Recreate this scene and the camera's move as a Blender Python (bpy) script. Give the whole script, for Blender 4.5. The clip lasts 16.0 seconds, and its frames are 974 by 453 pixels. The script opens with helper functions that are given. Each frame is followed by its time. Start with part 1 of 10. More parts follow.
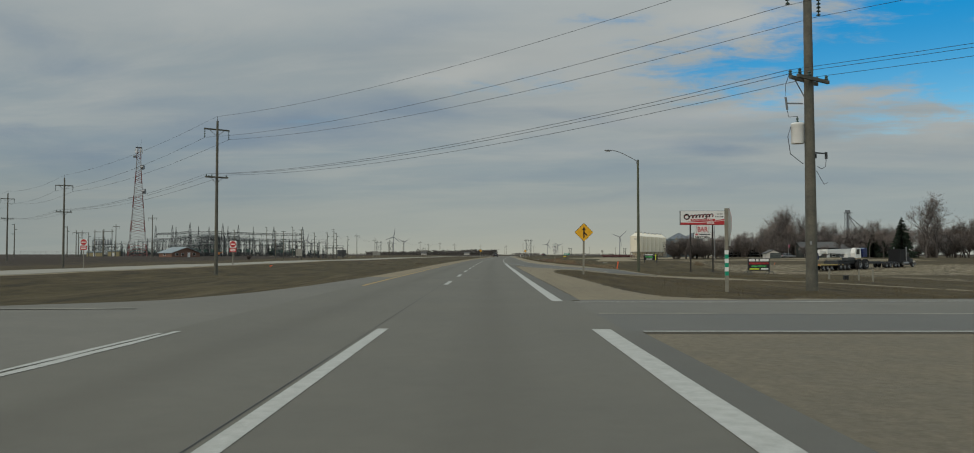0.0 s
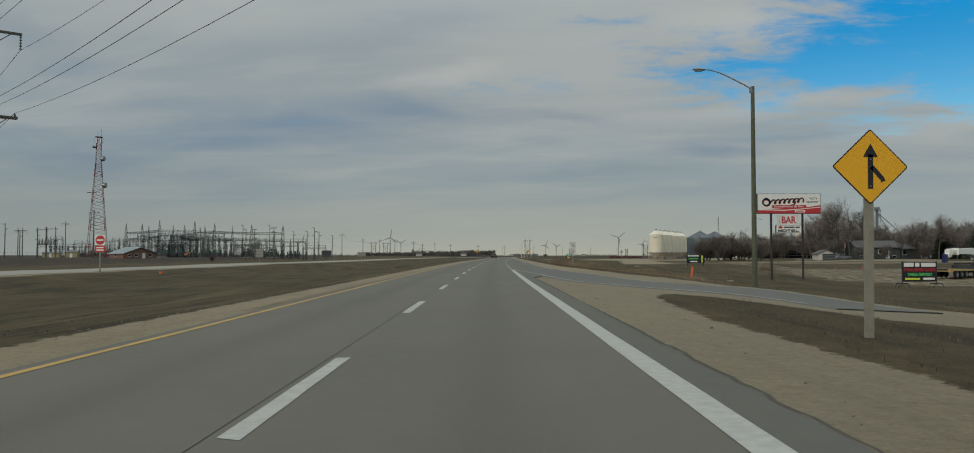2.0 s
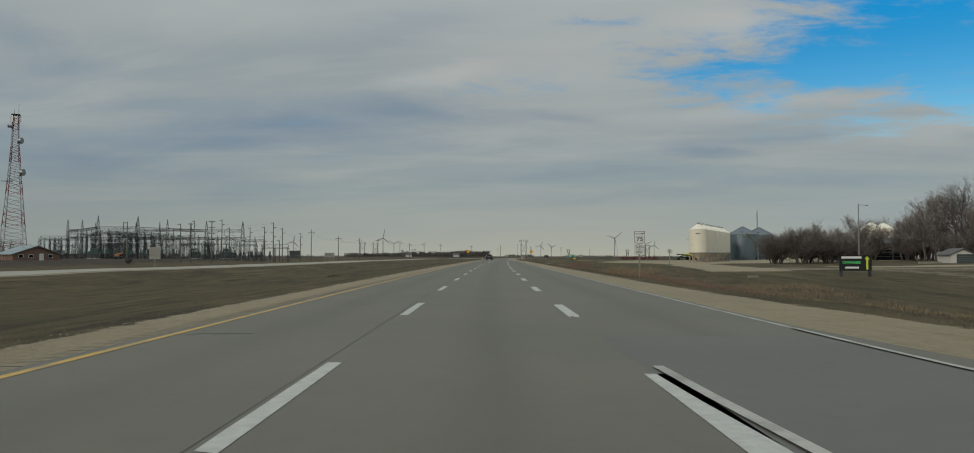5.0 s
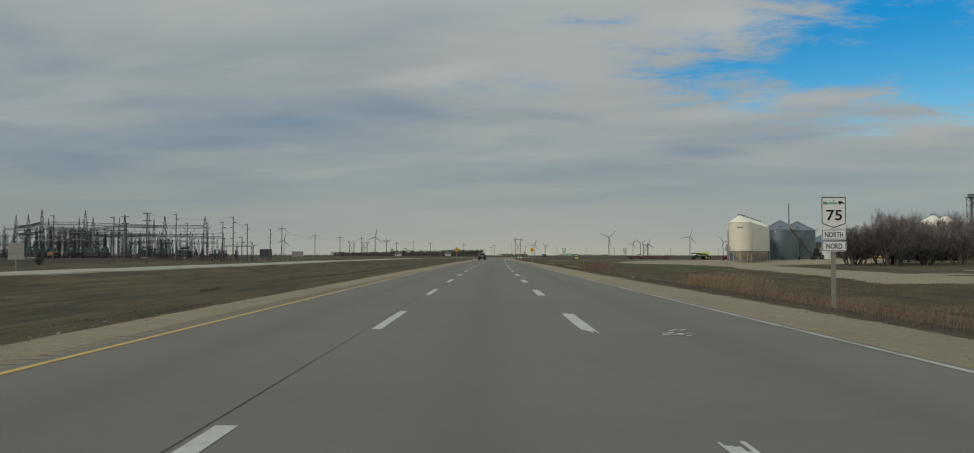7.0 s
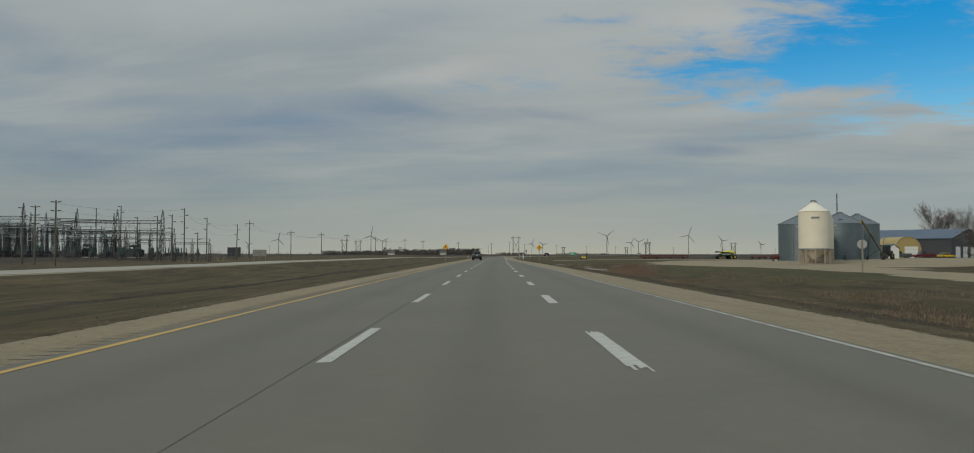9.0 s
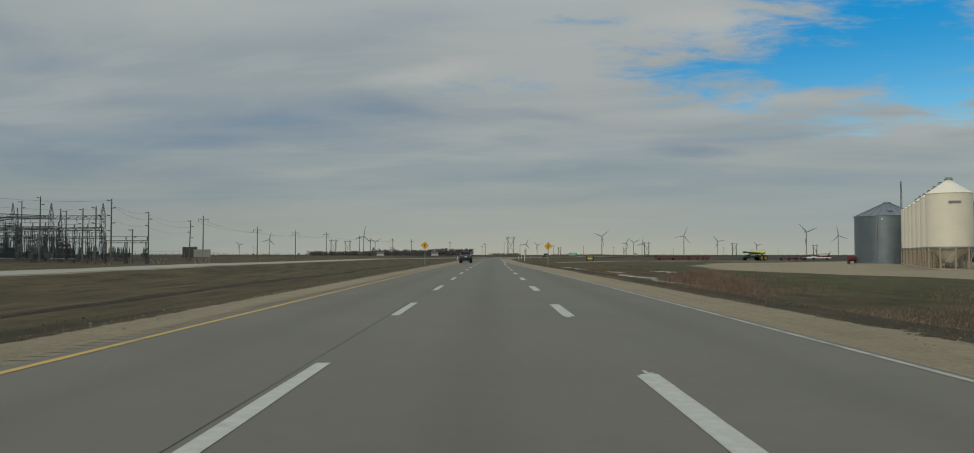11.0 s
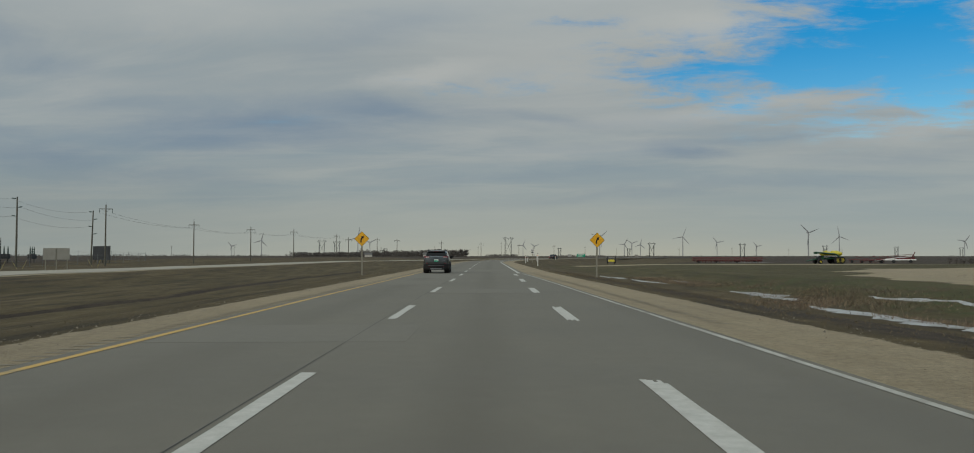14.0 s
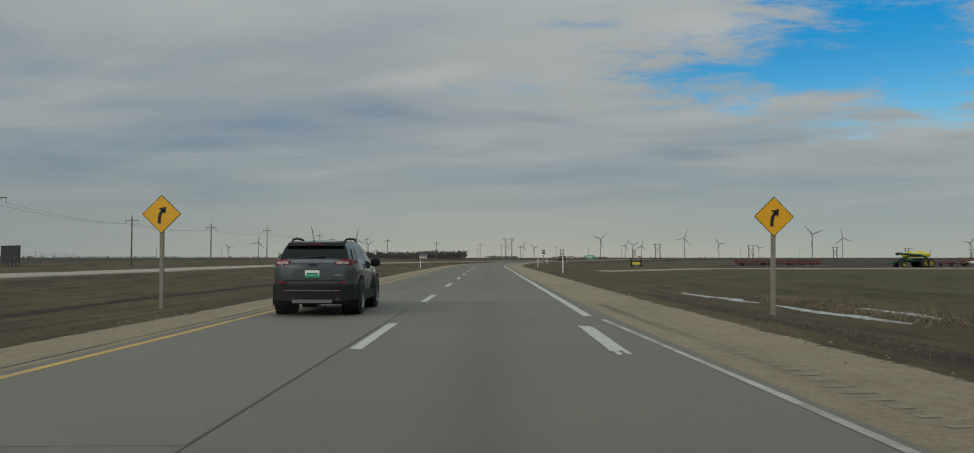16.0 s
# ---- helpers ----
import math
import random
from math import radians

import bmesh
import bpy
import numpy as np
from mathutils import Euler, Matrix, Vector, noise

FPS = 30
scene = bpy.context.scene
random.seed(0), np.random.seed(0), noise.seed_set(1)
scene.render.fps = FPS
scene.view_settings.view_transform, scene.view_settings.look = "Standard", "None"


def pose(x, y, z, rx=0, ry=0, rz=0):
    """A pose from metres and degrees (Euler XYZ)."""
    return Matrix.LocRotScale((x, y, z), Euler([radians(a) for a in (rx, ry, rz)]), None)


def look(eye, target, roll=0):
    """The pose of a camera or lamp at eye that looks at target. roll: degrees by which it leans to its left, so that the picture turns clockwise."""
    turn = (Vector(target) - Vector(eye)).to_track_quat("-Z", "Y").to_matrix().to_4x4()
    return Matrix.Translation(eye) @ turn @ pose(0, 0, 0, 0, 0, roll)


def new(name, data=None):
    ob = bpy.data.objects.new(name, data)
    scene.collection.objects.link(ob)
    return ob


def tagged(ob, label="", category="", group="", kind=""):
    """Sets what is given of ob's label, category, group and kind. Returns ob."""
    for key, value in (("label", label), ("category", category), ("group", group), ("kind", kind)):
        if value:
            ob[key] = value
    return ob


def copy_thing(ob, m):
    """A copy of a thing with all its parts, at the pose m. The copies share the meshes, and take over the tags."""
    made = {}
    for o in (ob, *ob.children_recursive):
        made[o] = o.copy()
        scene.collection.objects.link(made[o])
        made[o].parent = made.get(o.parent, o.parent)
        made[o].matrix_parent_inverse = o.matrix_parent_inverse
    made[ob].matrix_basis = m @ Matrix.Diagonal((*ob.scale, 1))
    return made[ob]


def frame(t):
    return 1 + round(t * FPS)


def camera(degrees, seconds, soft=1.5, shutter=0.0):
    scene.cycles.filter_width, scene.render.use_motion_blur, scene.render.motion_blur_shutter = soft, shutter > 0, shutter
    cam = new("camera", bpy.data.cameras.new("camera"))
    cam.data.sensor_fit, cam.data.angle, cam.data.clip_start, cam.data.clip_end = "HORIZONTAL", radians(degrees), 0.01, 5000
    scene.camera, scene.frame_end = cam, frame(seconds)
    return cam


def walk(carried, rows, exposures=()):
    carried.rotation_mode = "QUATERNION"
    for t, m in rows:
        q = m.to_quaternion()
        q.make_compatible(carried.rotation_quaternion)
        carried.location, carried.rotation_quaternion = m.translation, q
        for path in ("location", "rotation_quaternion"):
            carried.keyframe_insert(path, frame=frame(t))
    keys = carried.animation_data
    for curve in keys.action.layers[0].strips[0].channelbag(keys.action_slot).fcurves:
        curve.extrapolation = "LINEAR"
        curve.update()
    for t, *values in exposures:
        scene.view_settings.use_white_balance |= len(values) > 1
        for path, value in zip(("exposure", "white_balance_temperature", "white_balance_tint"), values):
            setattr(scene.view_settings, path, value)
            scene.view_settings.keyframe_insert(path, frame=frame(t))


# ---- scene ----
cam = camera(62.0, 16.0, 1.0)
ROWS = [(0, pose(0, 0, 1.287, 91.944, 0, 0.15)),
        (0.5, pose(-0.002, 10.033, 1.287, 91.95, 0, 0.14)),
        (1, pose(-0.003, 20.159, 1.287, 91.962, 0, 0.13)),
        (1.5, pose(0.004, 30.372, 1.287, 91.971, 0, 0.059)),
        (2, pose(0.023, 40.662, 1.287, 92.006, 0, -0.013)),
        (2.5, pose(0.051, 51.005, 1.287, 91.997, 0, -0.032)),
        (3, pose(0.083, 61.375, 1.287, 91.996, 0, -0.052)),
        (3.5, pose(0.12, 71.746, 1.287, 92.04, 0, -0.097)),
        (4, pose(0.165, 82.092, 1.287, 92.084, 0, -0.142)),
        (4.5, pose(0.227, 92.397, 1.287, 92.1, 0, -0.277)),
        (5, pose(0.312, 102.648, 1.287, 92.067, 0, -0.412)),
        (5.5, pose(0.422, 112.849, 1.287, 92.014, 0, -0.563)),
        (6, pose(0.559, 123.002, 1.287, 91.976, 0, -0.714)),
        (6.5, pose(0.715, 133.122, 1.287, 91.987, 0, -0.798)),
        (7, pose(0.887, 143.223, 1.287, 92, 0, -0.882)),
        (7.5, pose(1.068, 153.316, 1.287, 91.961, 0, -0.915)),
        (8, pose(1.256, 163.415, 1.287, 91.921, 0, -0.947)),
        (8.5, pose(1.453, 173.516, 1.287, 91.918, 0, -1.022)),
        (9, pose(1.663, 183.615, 1.287, 91.922, 0, -1.097)),
        (9.5, pose(1.889, 193.707, 1.287, 91.915, 0, -1.206)),
        (10, pose(2.134, 203.79, 1.287, 91.929, 0, -1.315)),
        (10.5, pose(2.397, 213.864, 1.287, 91.95, 0, -1.42)),
        (11, pose(2.679, 223.926, 1.287, 91.965, 0, -1.525)),
        (11.5, pose(2.975, 233.981, 1.287, 91.963, 0, -1.578)),
        (12, pose(3.279, 244.029, 1.287, 91.906, 0, -1.631)),
        (12.5, pose(3.591, 254.076, 1.287, 91.906, 0, -1.66)),
        (13, pose(3.908, 264.129, 1.287, 91.94, 0, -1.688)),
        (13.5, pose(4.232, 274.204, 1.287, 91.977, 0, -1.734)),
        (14, pose(4.566, 284.318, 1.287, 92.048, 0, -1.78)),
        (14.5, pose(4.905, 294.48, 1.287, 92.063, 0, -1.78)),
        (15, pose(5.246, 304.702, 1.287, 92.133, 0, -1.78)),
        (15.5, pose(5.59, 314.988, 1.287, 92.132, 0, -1.792)),
        (16, pose(5.939, 325.342, 1.287, 92.164, 0, -1.804))]
walk(cam, ROWS)

# ---- world, sun ----
SUN_AZ, SUN_EL = 222.0, 24.0          # degrees, clockwise from the road's heading
world = bpy.data.worlds.new("overcast_sky")
scene.world = world
world.use_nodes = True
wt = world.node_tree
wt.nodes.clear()


def wn(kind, **kw):
    n = wt.nodes.new(kind)
    for k, v in kw.items():
        if k == "op":
            n.operation = v
        elif k == "blend":
            n.blend_type = v
    return n


def wmath(op, a, b=None, c=None, clamp=False):
    n = wn("ShaderNodeMath", op=op)
    n.use_clamp = clamp
    for i, v in enumerate((a, b, c)):
        if v is None:
            continue
        if isinstance(v, (int, float)):
            n.inputs[i].default_value = v
        else:
            wt.links.new(v, n.inputs[i])
    return n.outputs[0]


def wmix(f, a, b):
    n = wt.nodes.new("ShaderNodeMix")
    n.data_type = "RGBA"
    for i, v in ((0, f), (6, a), (7, b)):
        if isinstance(v, (int, float)):
            n.inputs[i].default_value = v
        elif isinstance(v, tuple):
            n.inputs[i].default_value = (*v, 1)
        else:
            wt.links.new(v, n.inputs[i])
    return n.outputs[2]


def wnoise(vec, scale, detail=6, rough=0.55, dist=0.0):
    n = wt.nodes.new("ShaderNodeTexNoise")
    wt.links.new(vec, n.inputs["Vector"])
    n.inputs["Scale"].default_value = scale
    n.inputs["Detail"].default_value = detail
    n.inputs["Roughness"].default_value = rough
    n.inputs["Distortion"].default_value = dist
    return n.outputs["Fac"]


def wmapped(vec, loc, rot, sc):
    n = wt.nodes.new("ShaderNodeMapping")
    wt.links.new(vec, n.inputs["Vector"])
    n.inputs["Location"].default_value = loc
    n.inputs["Rotation"].default_value = [radians(a) for a in rot]
    n.inputs["Scale"].default_value = sc
    return n.outputs[0]


def ramp01(v, a, b):
    """0 at a, 1 at b, smooth."""
    n = wt.nodes.new("ShaderNodeMapRange")
    n.interpolation_type = "SMOOTHSTEP"
    wt.links.new(v, n.inputs[0])
    n.inputs[1].default_value, n.inputs[2].default_value = a, b
    return n.outputs[0]


tc = wt.nodes.new("ShaderNodeTexCoord")
sep = wt.nodes.new("ShaderNodeSeparateXYZ")
wt.links.new(tc.outputs["Generated"], sep.inputs[0])
dx, dy, dz = sep.outputs
up = wmath("ADD", wmath("MAXIMUM", dz, 0.0), 0.13)
comb = wt.nodes.new("ShaderNodeCombineXYZ")
wt.links.new(wmath("DIVIDE", dx, up), comb.inputs[0])
wt.links.new(wmath("DIVIDE", dy, up), comb.inputs[1])
plane = comb.outputs[0]               # the cloud deck seen in perspective
sky = wt.nodes.new("ShaderNodeTexSky")
sky.sky_type = "NISHITA"
sky.sun_disc = False
sky.sun_elevation, sky.sun_rotation = radians(SUN_EL), radians(SUN_AZ)
hs = wt.nodes.new("ShaderNodeHueSaturation")
wt.links.new(sky.outputs[0], hs.inputs["Color"])
hs.inputs["Saturation"].default_value = 1.82
hs.inputs["Value"].default_value = 0.100
turned = wmapped(plane, (0, 0, 0), (0, 0, -163), (1, 1, 1))     # the cloud bands run away to the left
broad = wnoise(wmapped(turned, (3.1, 0.4, 0), (0, 0, 0), (0.22, 0.40, 1)), 1.0, 5, 0.55, 0.6)
bands = wnoise(wmapped(turned, (0.2, 7.3, 0), (0, 0, 0), (0.30, 1.1, 1)), 1.0, 8, 0.60, 0.7)
puffs = wnoise(wmapped(turned, (5.0, 2.0, 0), (0, 0, 0), (1.2, 2.3, 1)), 1.0, 10, 0.62, 0.5)
flecks = wnoise(wmapped(turned, (2.0, 9.0, 0), (0, 0, 20), (4.2, 6.5, 1)), 1.0, 8, 0.62, 0.3)
ahead = wmath("GREATER_THAN", dy, 0.0)
front = wmath("MAXIMUM", dy, 0.05)
slope_x, slope_z = wmath("DIVIDE", dx, front), wmath("DIVIDE", dz, front)
flat_dir = wt.nodes.new("ShaderNodeCombineXYZ")
wt.links.new(slope_x, flat_dir.inputs[0])
wt.links.new(slope_z, flat_dir.inputs[1])


def wwarp(vec, stretch, amount, rough):
    """The direction pushed about by noise, so that cloud edges fray along the wind."""
    n = wt.nodes.new("ShaderNodeTexNoise")
    wt.links.new(wmapped(vec, (1.3, 0.7, 0), (0, 0, -4), stretch), n.inputs["Vector"])
    n.inputs["Scale"].default_value, n.inputs["Detail"].default_value, n.inputs["Roughness"].default_value = 1.0, 7, rough
    k = wt.nodes.new("ShaderNodeVectorMath")
    k.operation = "MULTIPLY_ADD"
    wt.links.new(n.outputs["Color"], k.inputs[0])
    k.inputs[1].default_value = (*amount, 0)
    k.inputs[2].default_value = (-amount[0] / 2, -amount[1] / 2, 0)
    q = wt.nodes.new("ShaderNodeVectorMath")
    q.operation = "ADD"
    wt.links.new(vec, q.inputs[0])
    wt.links.new(k.outputs[0], q.inputs[1])
    return q.outputs[0]


soft_dir = wwarp(flat_dir.outputs[0], (5.0, 16.0, 1), (0.16, 0.050), 0.62)
fray_dir = wwarp(flat_dir.outputs[0], (9.0, 22.0, 1), (0.20, 0.060), 0.70)


def wpatch(vec, x, z, rx, rz, tilt, inner=0.0, outer=1.5):
    """1 in the middle of a cloud or gap at the slopes x, z, falling to 0 at its rim."""
    n = wt.nodes.new("ShaderNodeMapping")
    n.vector_type = "TEXTURE"
    wt.links.new(vec, n.inputs["Vector"])
    n.inputs["Location"].default_value = (x, z, 0)
    n.inputs["Rotation"].default_value = (0, 0, radians(tilt))
    n.inputs["Scale"].default_value = (rx, rz, 1)
    k = wt.nodes.new("ShaderNodeVectorMath")
    k.operation = "LENGTH"
    wt.links.new(n.outputs[0], k.inputs[0])
    return ramp01(k.outputs["Value"], outer, inner)


def wsum(items):
    acc = None
    for v in items:
        acc = v if acc is None else wmath("ADD", acc, v)
    return acc


# high veil: soft warm grey, a little bluer where it thins
body = wmath("ADD", wmath("ADD", wmath("MULTIPLY", broad, 0.50), wmath("MULTIPLY", bands, 0.30)), wmath("MULTIPLY", puffs, 0.20))
cloud = wmix(ramp01(body, 0.36, 0.60), (0.242, 0.308, 0.346), (0.332, 0.364, 0.366))
cloud = wmix(wmath("MULTIPLY", ramp01(puffs, 0.46, 0.70), 0.30), cloud, (0.375, 0.412, 0.412))
# darker, bluer sheets and streaks low in the deck: slope across, slope up, half width, half height, tilt, depth
SHEETS = ((-0.20, 0.163, 0.20, 0.028, 3, 0.60), (-0.10, 0.184, 0.12, 0.014, -2, 0.50), (-0.50, 0.121, 0.095, 0.020, -4, 0.75), (-0.36, 0.092, 0.13, 0.014, -2, 0.50),
          (-0.34, 0.150, 0.17, 0.024, 2, 0.40), (-0.57, 0.276, 0.07, 0.022, -14, 0.50), (-0.53, 0.235, 0.075, 0.016, -4, 0.50), (-0.59, 0.154, 0.06, 0.010, -3, 0.60),
          (0.280, 0.127, 0.065, 0.010, -3, 0.85), (0.255, 0.172, 0.12, 0.007, 4, 0.45), (0.15, 0.072, 0.20, 0.009, 4, 0.50), (0.06, 0.100, 0.15, 0.007, 3, 0.40),
          (0.42, 0.090, 0.22, 0.008, 3, 0.40), (0.10, 0.170, 0.07, 0.009, -6, 0.45), (-0.09, 0.280, 0.12, 0.022, 12, 0.35), (-0.30, 0.070, 0.07, 0.007, 0, 0.45),
          (0.33, 0.145, 0.25, 0.006, 4, 0.30), (0.55, 0.125, 0.15, 0.010, 4, 0.35), (-0.42, 0.185, 0.10, 0.012, 0, 0.30))
sheet = wsum([wmath("MULTIPLY", wpatch(soft_dir, *q[:5]), q[5]) for q in SHEETS])
sheet = wmath("MULTIPLY", wmath("MINIMUM", sheet, 0.92), wmath("ADD", wmath("MULTIPLY", ramp01(puffs, 0.34, 0.60), -0.30), 1.0))
level = wmath("MINIMUM", wmath("MAXIMUM", dz, 0.0), 1.0)
streak = wnoise(wmapped(flat_dir.outputs[0], (0.8, 0.2, 0), (0, 0, -4), (2.2, 30.0, 1)), 1.0, 6, 0.58, 0.7)
low_deck = wmath("MULTIPLY", ramp01(level, 0.24, 0.12), ramp01(level, 0.015, 0.06))
cloud = wmix(wmath("MULTIPLY", wmath("MULTIPLY", ramp01(streak, 0.46, 0.66), low_deck), 0.42), cloud, (0.215, 0.290, 0.345))
cloud = wmix(wmath("MULTIPLY", wmath("MULTIPLY", ramp01(streak, 0.50, 0.34), low_deck), 0.40), cloud, (0.385, 0.414, 0.400))
cloud = wmix(sheet, cloud, (0.172, 0.240, 0.318))
BRIGHT = ((-0.055, 0.224, 0.085, 0.012, 9, 0.75), (0.09, 0.24, 0.15, 0.055, 4, 0.45), (0.33, 0.182, 0.26, 0.013, 5, 0.70), (0.57, 0.160, 0.12, 0.014, 5, 0.60),
          (0.31, 0.285, 0.10, 0.032, -4, 0.85), (-0.36, 0.30, 0.18, 0.035, 0, 0.30), (0.16, 0.130, 0.16, 0.014, 3, 0.35), (-0.47, 0.205, 0.09, 0.014, 0, 0.30))
shine = wsum([wmath("MULTIPLY", wpatch(soft_dir, *q[:5]), q[5]) for q in BRIGHT])
cloud = wmix(wmath("MINIMUM", shine, 0.85), cloud, (0.412, 0.432, 0.420))
cloud = wmix(wmath("MULTIPLY", ramp01(level, 0.15, 0.02), 0.62), cloud, wmix(ramp01(slope_x, -0.62, 0.05), (0.218, 0.258, 0.248), wmix(ramp01(slope_x, 0.12, 0.50), (0.300, 0.346, 0.332), (0.272, 0.342, 0.356))))
horizon = wmath("POWER", wmath("SUBTRACT", 1.0, level), 24.0)
side = wmath("ADD", wmath("MULTIPLY", ramp01(slope_x, -0.62, 0.1), 0.62), wmath("MULTIPLY", ramp01(slope_x, 0.60, 0.15), 0.24))
cloud = wmix(wmath("MULTIPLY", horizon, side), cloud, (0.415, 0.412, 0.330))
# the clear gaps in the deck, high to the right of the road
GAPS = ((0.535, 0.272, 0.17, 0.066, -8, 1.15), (0.37, 0.232, 0.14, 0.032, 4, 0.85), (0.60, 0.205, 0.06, 0.034, -30, 0.70), (0.285, 0.222, 0.12, 0.030, 0, 0.34), (0.62, 0.30, 0.12, 0.05, 0, 0.8),
        (0.155, 0.292, 0.07, 0.010, 2, 0.30), (0.058, 0.212, 0.06, 0.012, 0, 0.20), (-0.028, 0.207, 0.050, 0.009, 0, 0.26), (-0.22, 0.163, 0.10, 0.010, 4, 0.17), (0.22, 0.262, 0.09, 0.016, 8, 0.28),
        (-0.40, 0.26, 0.10, 0.02, 0, 0.16), (0.55, 0.17, 0.16, 0.03, 8, 0.34), (0.12, 0.23, 0.10, 0.02, 6, 0.17), (0.45, 0.20, 0.20, 0.04, 5, 0.34))
gap = wsum([wmath("MULTIPLY", wpatch(fray_dir, *q[:5], inner=0.1, outer=1.6), q[5]) for q in GAPS])
ragged = wmath("ADD", wmath("MULTIPLY", wmath("SUBTRACT", puffs, 0.5), 1.5), wmath("MULTIPLY", wmath("SUBTRACT", flecks, 0.5), 2.2))
wisp = wnoise(wmapped(flat_dir.outputs[0], (0.3, 0.9, 0), (0, 0, -6), (6.0, 34.0, 1)), 1.0, 7, 0.66, 0.9)
ragged = wmath("ADD", ragged, wmath("MULTIPLY", wmath("SUBTRACT", wisp, 0.5), 2.7))
ragged = wmath("MULTIPLY", ragged, ramp01(gap, 0.0, 0.45))
gap = wmath("MULTIPLY", ramp01(wmath("SUBTRACT", gap, ragged), 0.0, 1.42), ahead)
light = wmix(wmath("MULTIPLY", gap, 0.96), cloud, hs.outputs[0])
bg = wt.nodes.new("ShaderNodeBackground")
wt.links.new(light, bg.inputs[0])
# an overcast deck is brighter overhead than towards the horizon
wt.links.new(wmath("ADD", wmath("MULTIPLY", wmath("MAXIMUM", wmath("SUBTRACT", dz, 0.24), 0.0), 2.0), 1.0), bg.inputs[1])
wo = wt.nodes.new("ShaderNodeOutputWorld")
wt.links.new(bg.outputs[0], wo.inputs[0])

sun = new("sun", bpy.data.lights.new("sun", "SUN"))
sun.data.energy, sun.data.angle, sun.data.color = 1.1, radians(14), (1.0, 0.91, 0.76)
sa, se = radians(SUN_AZ), radians(SUN_EL)
sun.matrix_world = look((0, 0, 60), Vector((0, 0, 60)) - Vector((math.sin(sa) * math.cos(se), math.cos(sa) * math.cos(se), math.sin(se))))

# ---- materials ----
def material(name, colour, rough=0.7, metal=0.0, vary=0.12, scale=3.0, bump=0.0, bump_scale=40.0, second=None, amount=0.5, edge=0.12, spec=0.5, coords="Object", island=0.0):
    """Colour with grain at two scales; second: a second colour in patches of the given amount."""
    m = bpy.data.materials.new(name)
    m.use_nodes = True
    t = m.node_tree
    b = t.nodes["Principled BSDF"]
    b.inputs["Roughness"].default_value = rough
    b.inputs["Metallic"].default_value = metal
    b.inputs["Specular IOR Level"].default_value = spec
    c = t.nodes.new("ShaderNodeTexCoord")
    vec = c.outputs[coords]

    def tex(s, d=5, r=0.6):
        n = t.nodes.new("ShaderNodeTexNoise")
        t.links.new(vec, n.inputs["Vector"])
        n.inputs["Scale"].default_value, n.inputs["Detail"].default_value, n.inputs["Roughness"].default_value = s, d, r
        return n.outputs["Fac"]

    def mix(f, a, bb, blend="MIX"):
        n = t.nodes.new("ShaderNodeMix")
        n.data_type, n.blend_type = "RGBA", blend
        for i, v in ((0, f), (6, a), (7, bb)):
            if isinstance(v, (int, float)):
                n.inputs[i].default_value = v
            elif isinstance(v, tuple):
                n.inputs[i].default_value = (*v, 1)
            else:
                t.links.new(v, n.inputs[i])
        return n.outputs[2]

    def rng(v, a, bb, lo=0.0, hi=1.0):
        n = t.nodes.new("ShaderNodeMapRange")
        t.links.new(v, n.inputs[0])
        for i, q in ((1, a), (2, bb), (3, lo), (4, hi)):
            n.inputs[i].default_value = q
        return n.outputs[0]

    col = colour
    big, small = tex(scale), tex(scale * 9, 6, 0.65)
    if second:
        col = mix(rng(tex(scale * 0.6, 7, 0.62), 0.5 + (0.5 - amount) * 0.5 - edge, 0.5 + (0.5 - amount) * 0.5 + edge), col, second)
    f = t.nodes.new("ShaderNodeMath")
    f.operation = "ADD"
    t.links.new(rng(big, 0.25, 0.75, 1 - vary, 1 + vary), f.inputs[0])
    t.links.new(rng(small, 0.25, 0.75, -vary * 0.7, vary * 0.7), f.inputs[1])
    val = f.outputs[0]
    if island:
        g = t.nodes.new("ShaderNodeNewGeometry")
        h = t.nodes.new("ShaderNodeMath")
        h.operation = "MULTIPLY"
        t.links.new(val, h.inputs[0])
        t.links.new(rng(g.outputs["Random Per Island"], 0, 1, 1 - island, 1 + island), h.inputs[1])
        val = h.outputs[0]
    hs_ = t.nodes.new("ShaderNodeHueSaturation")
    if isinstance(col, tuple):
        hs_.inputs["Color"].default_value = (*col, 1)
    else:
        t.links.new(col, hs_.inputs["Color"])
    t.links.new(val, hs_.inputs["Value"])
    t.links.new(hs_.outputs[0], b.inputs["Base Color"])
    if rough < 0.95:
        t.links.new(rng(big, 0.2, 0.8, max(0.02, rough - 0.08), min(1, rough + 0.08)), b.inputs["Roughness"])
    if bump:
        n = t.nodes.new("ShaderNodeBump")
        n.inputs["Strength"].default_value = bump
        n.inputs["Distance"].default_value = 0.02
        t.links.new(tex(bump_scale, 6, 0.7), n.inputs["Height"])
        t.links.new(n.outputs[0], b.inputs["Normal"])
    return m


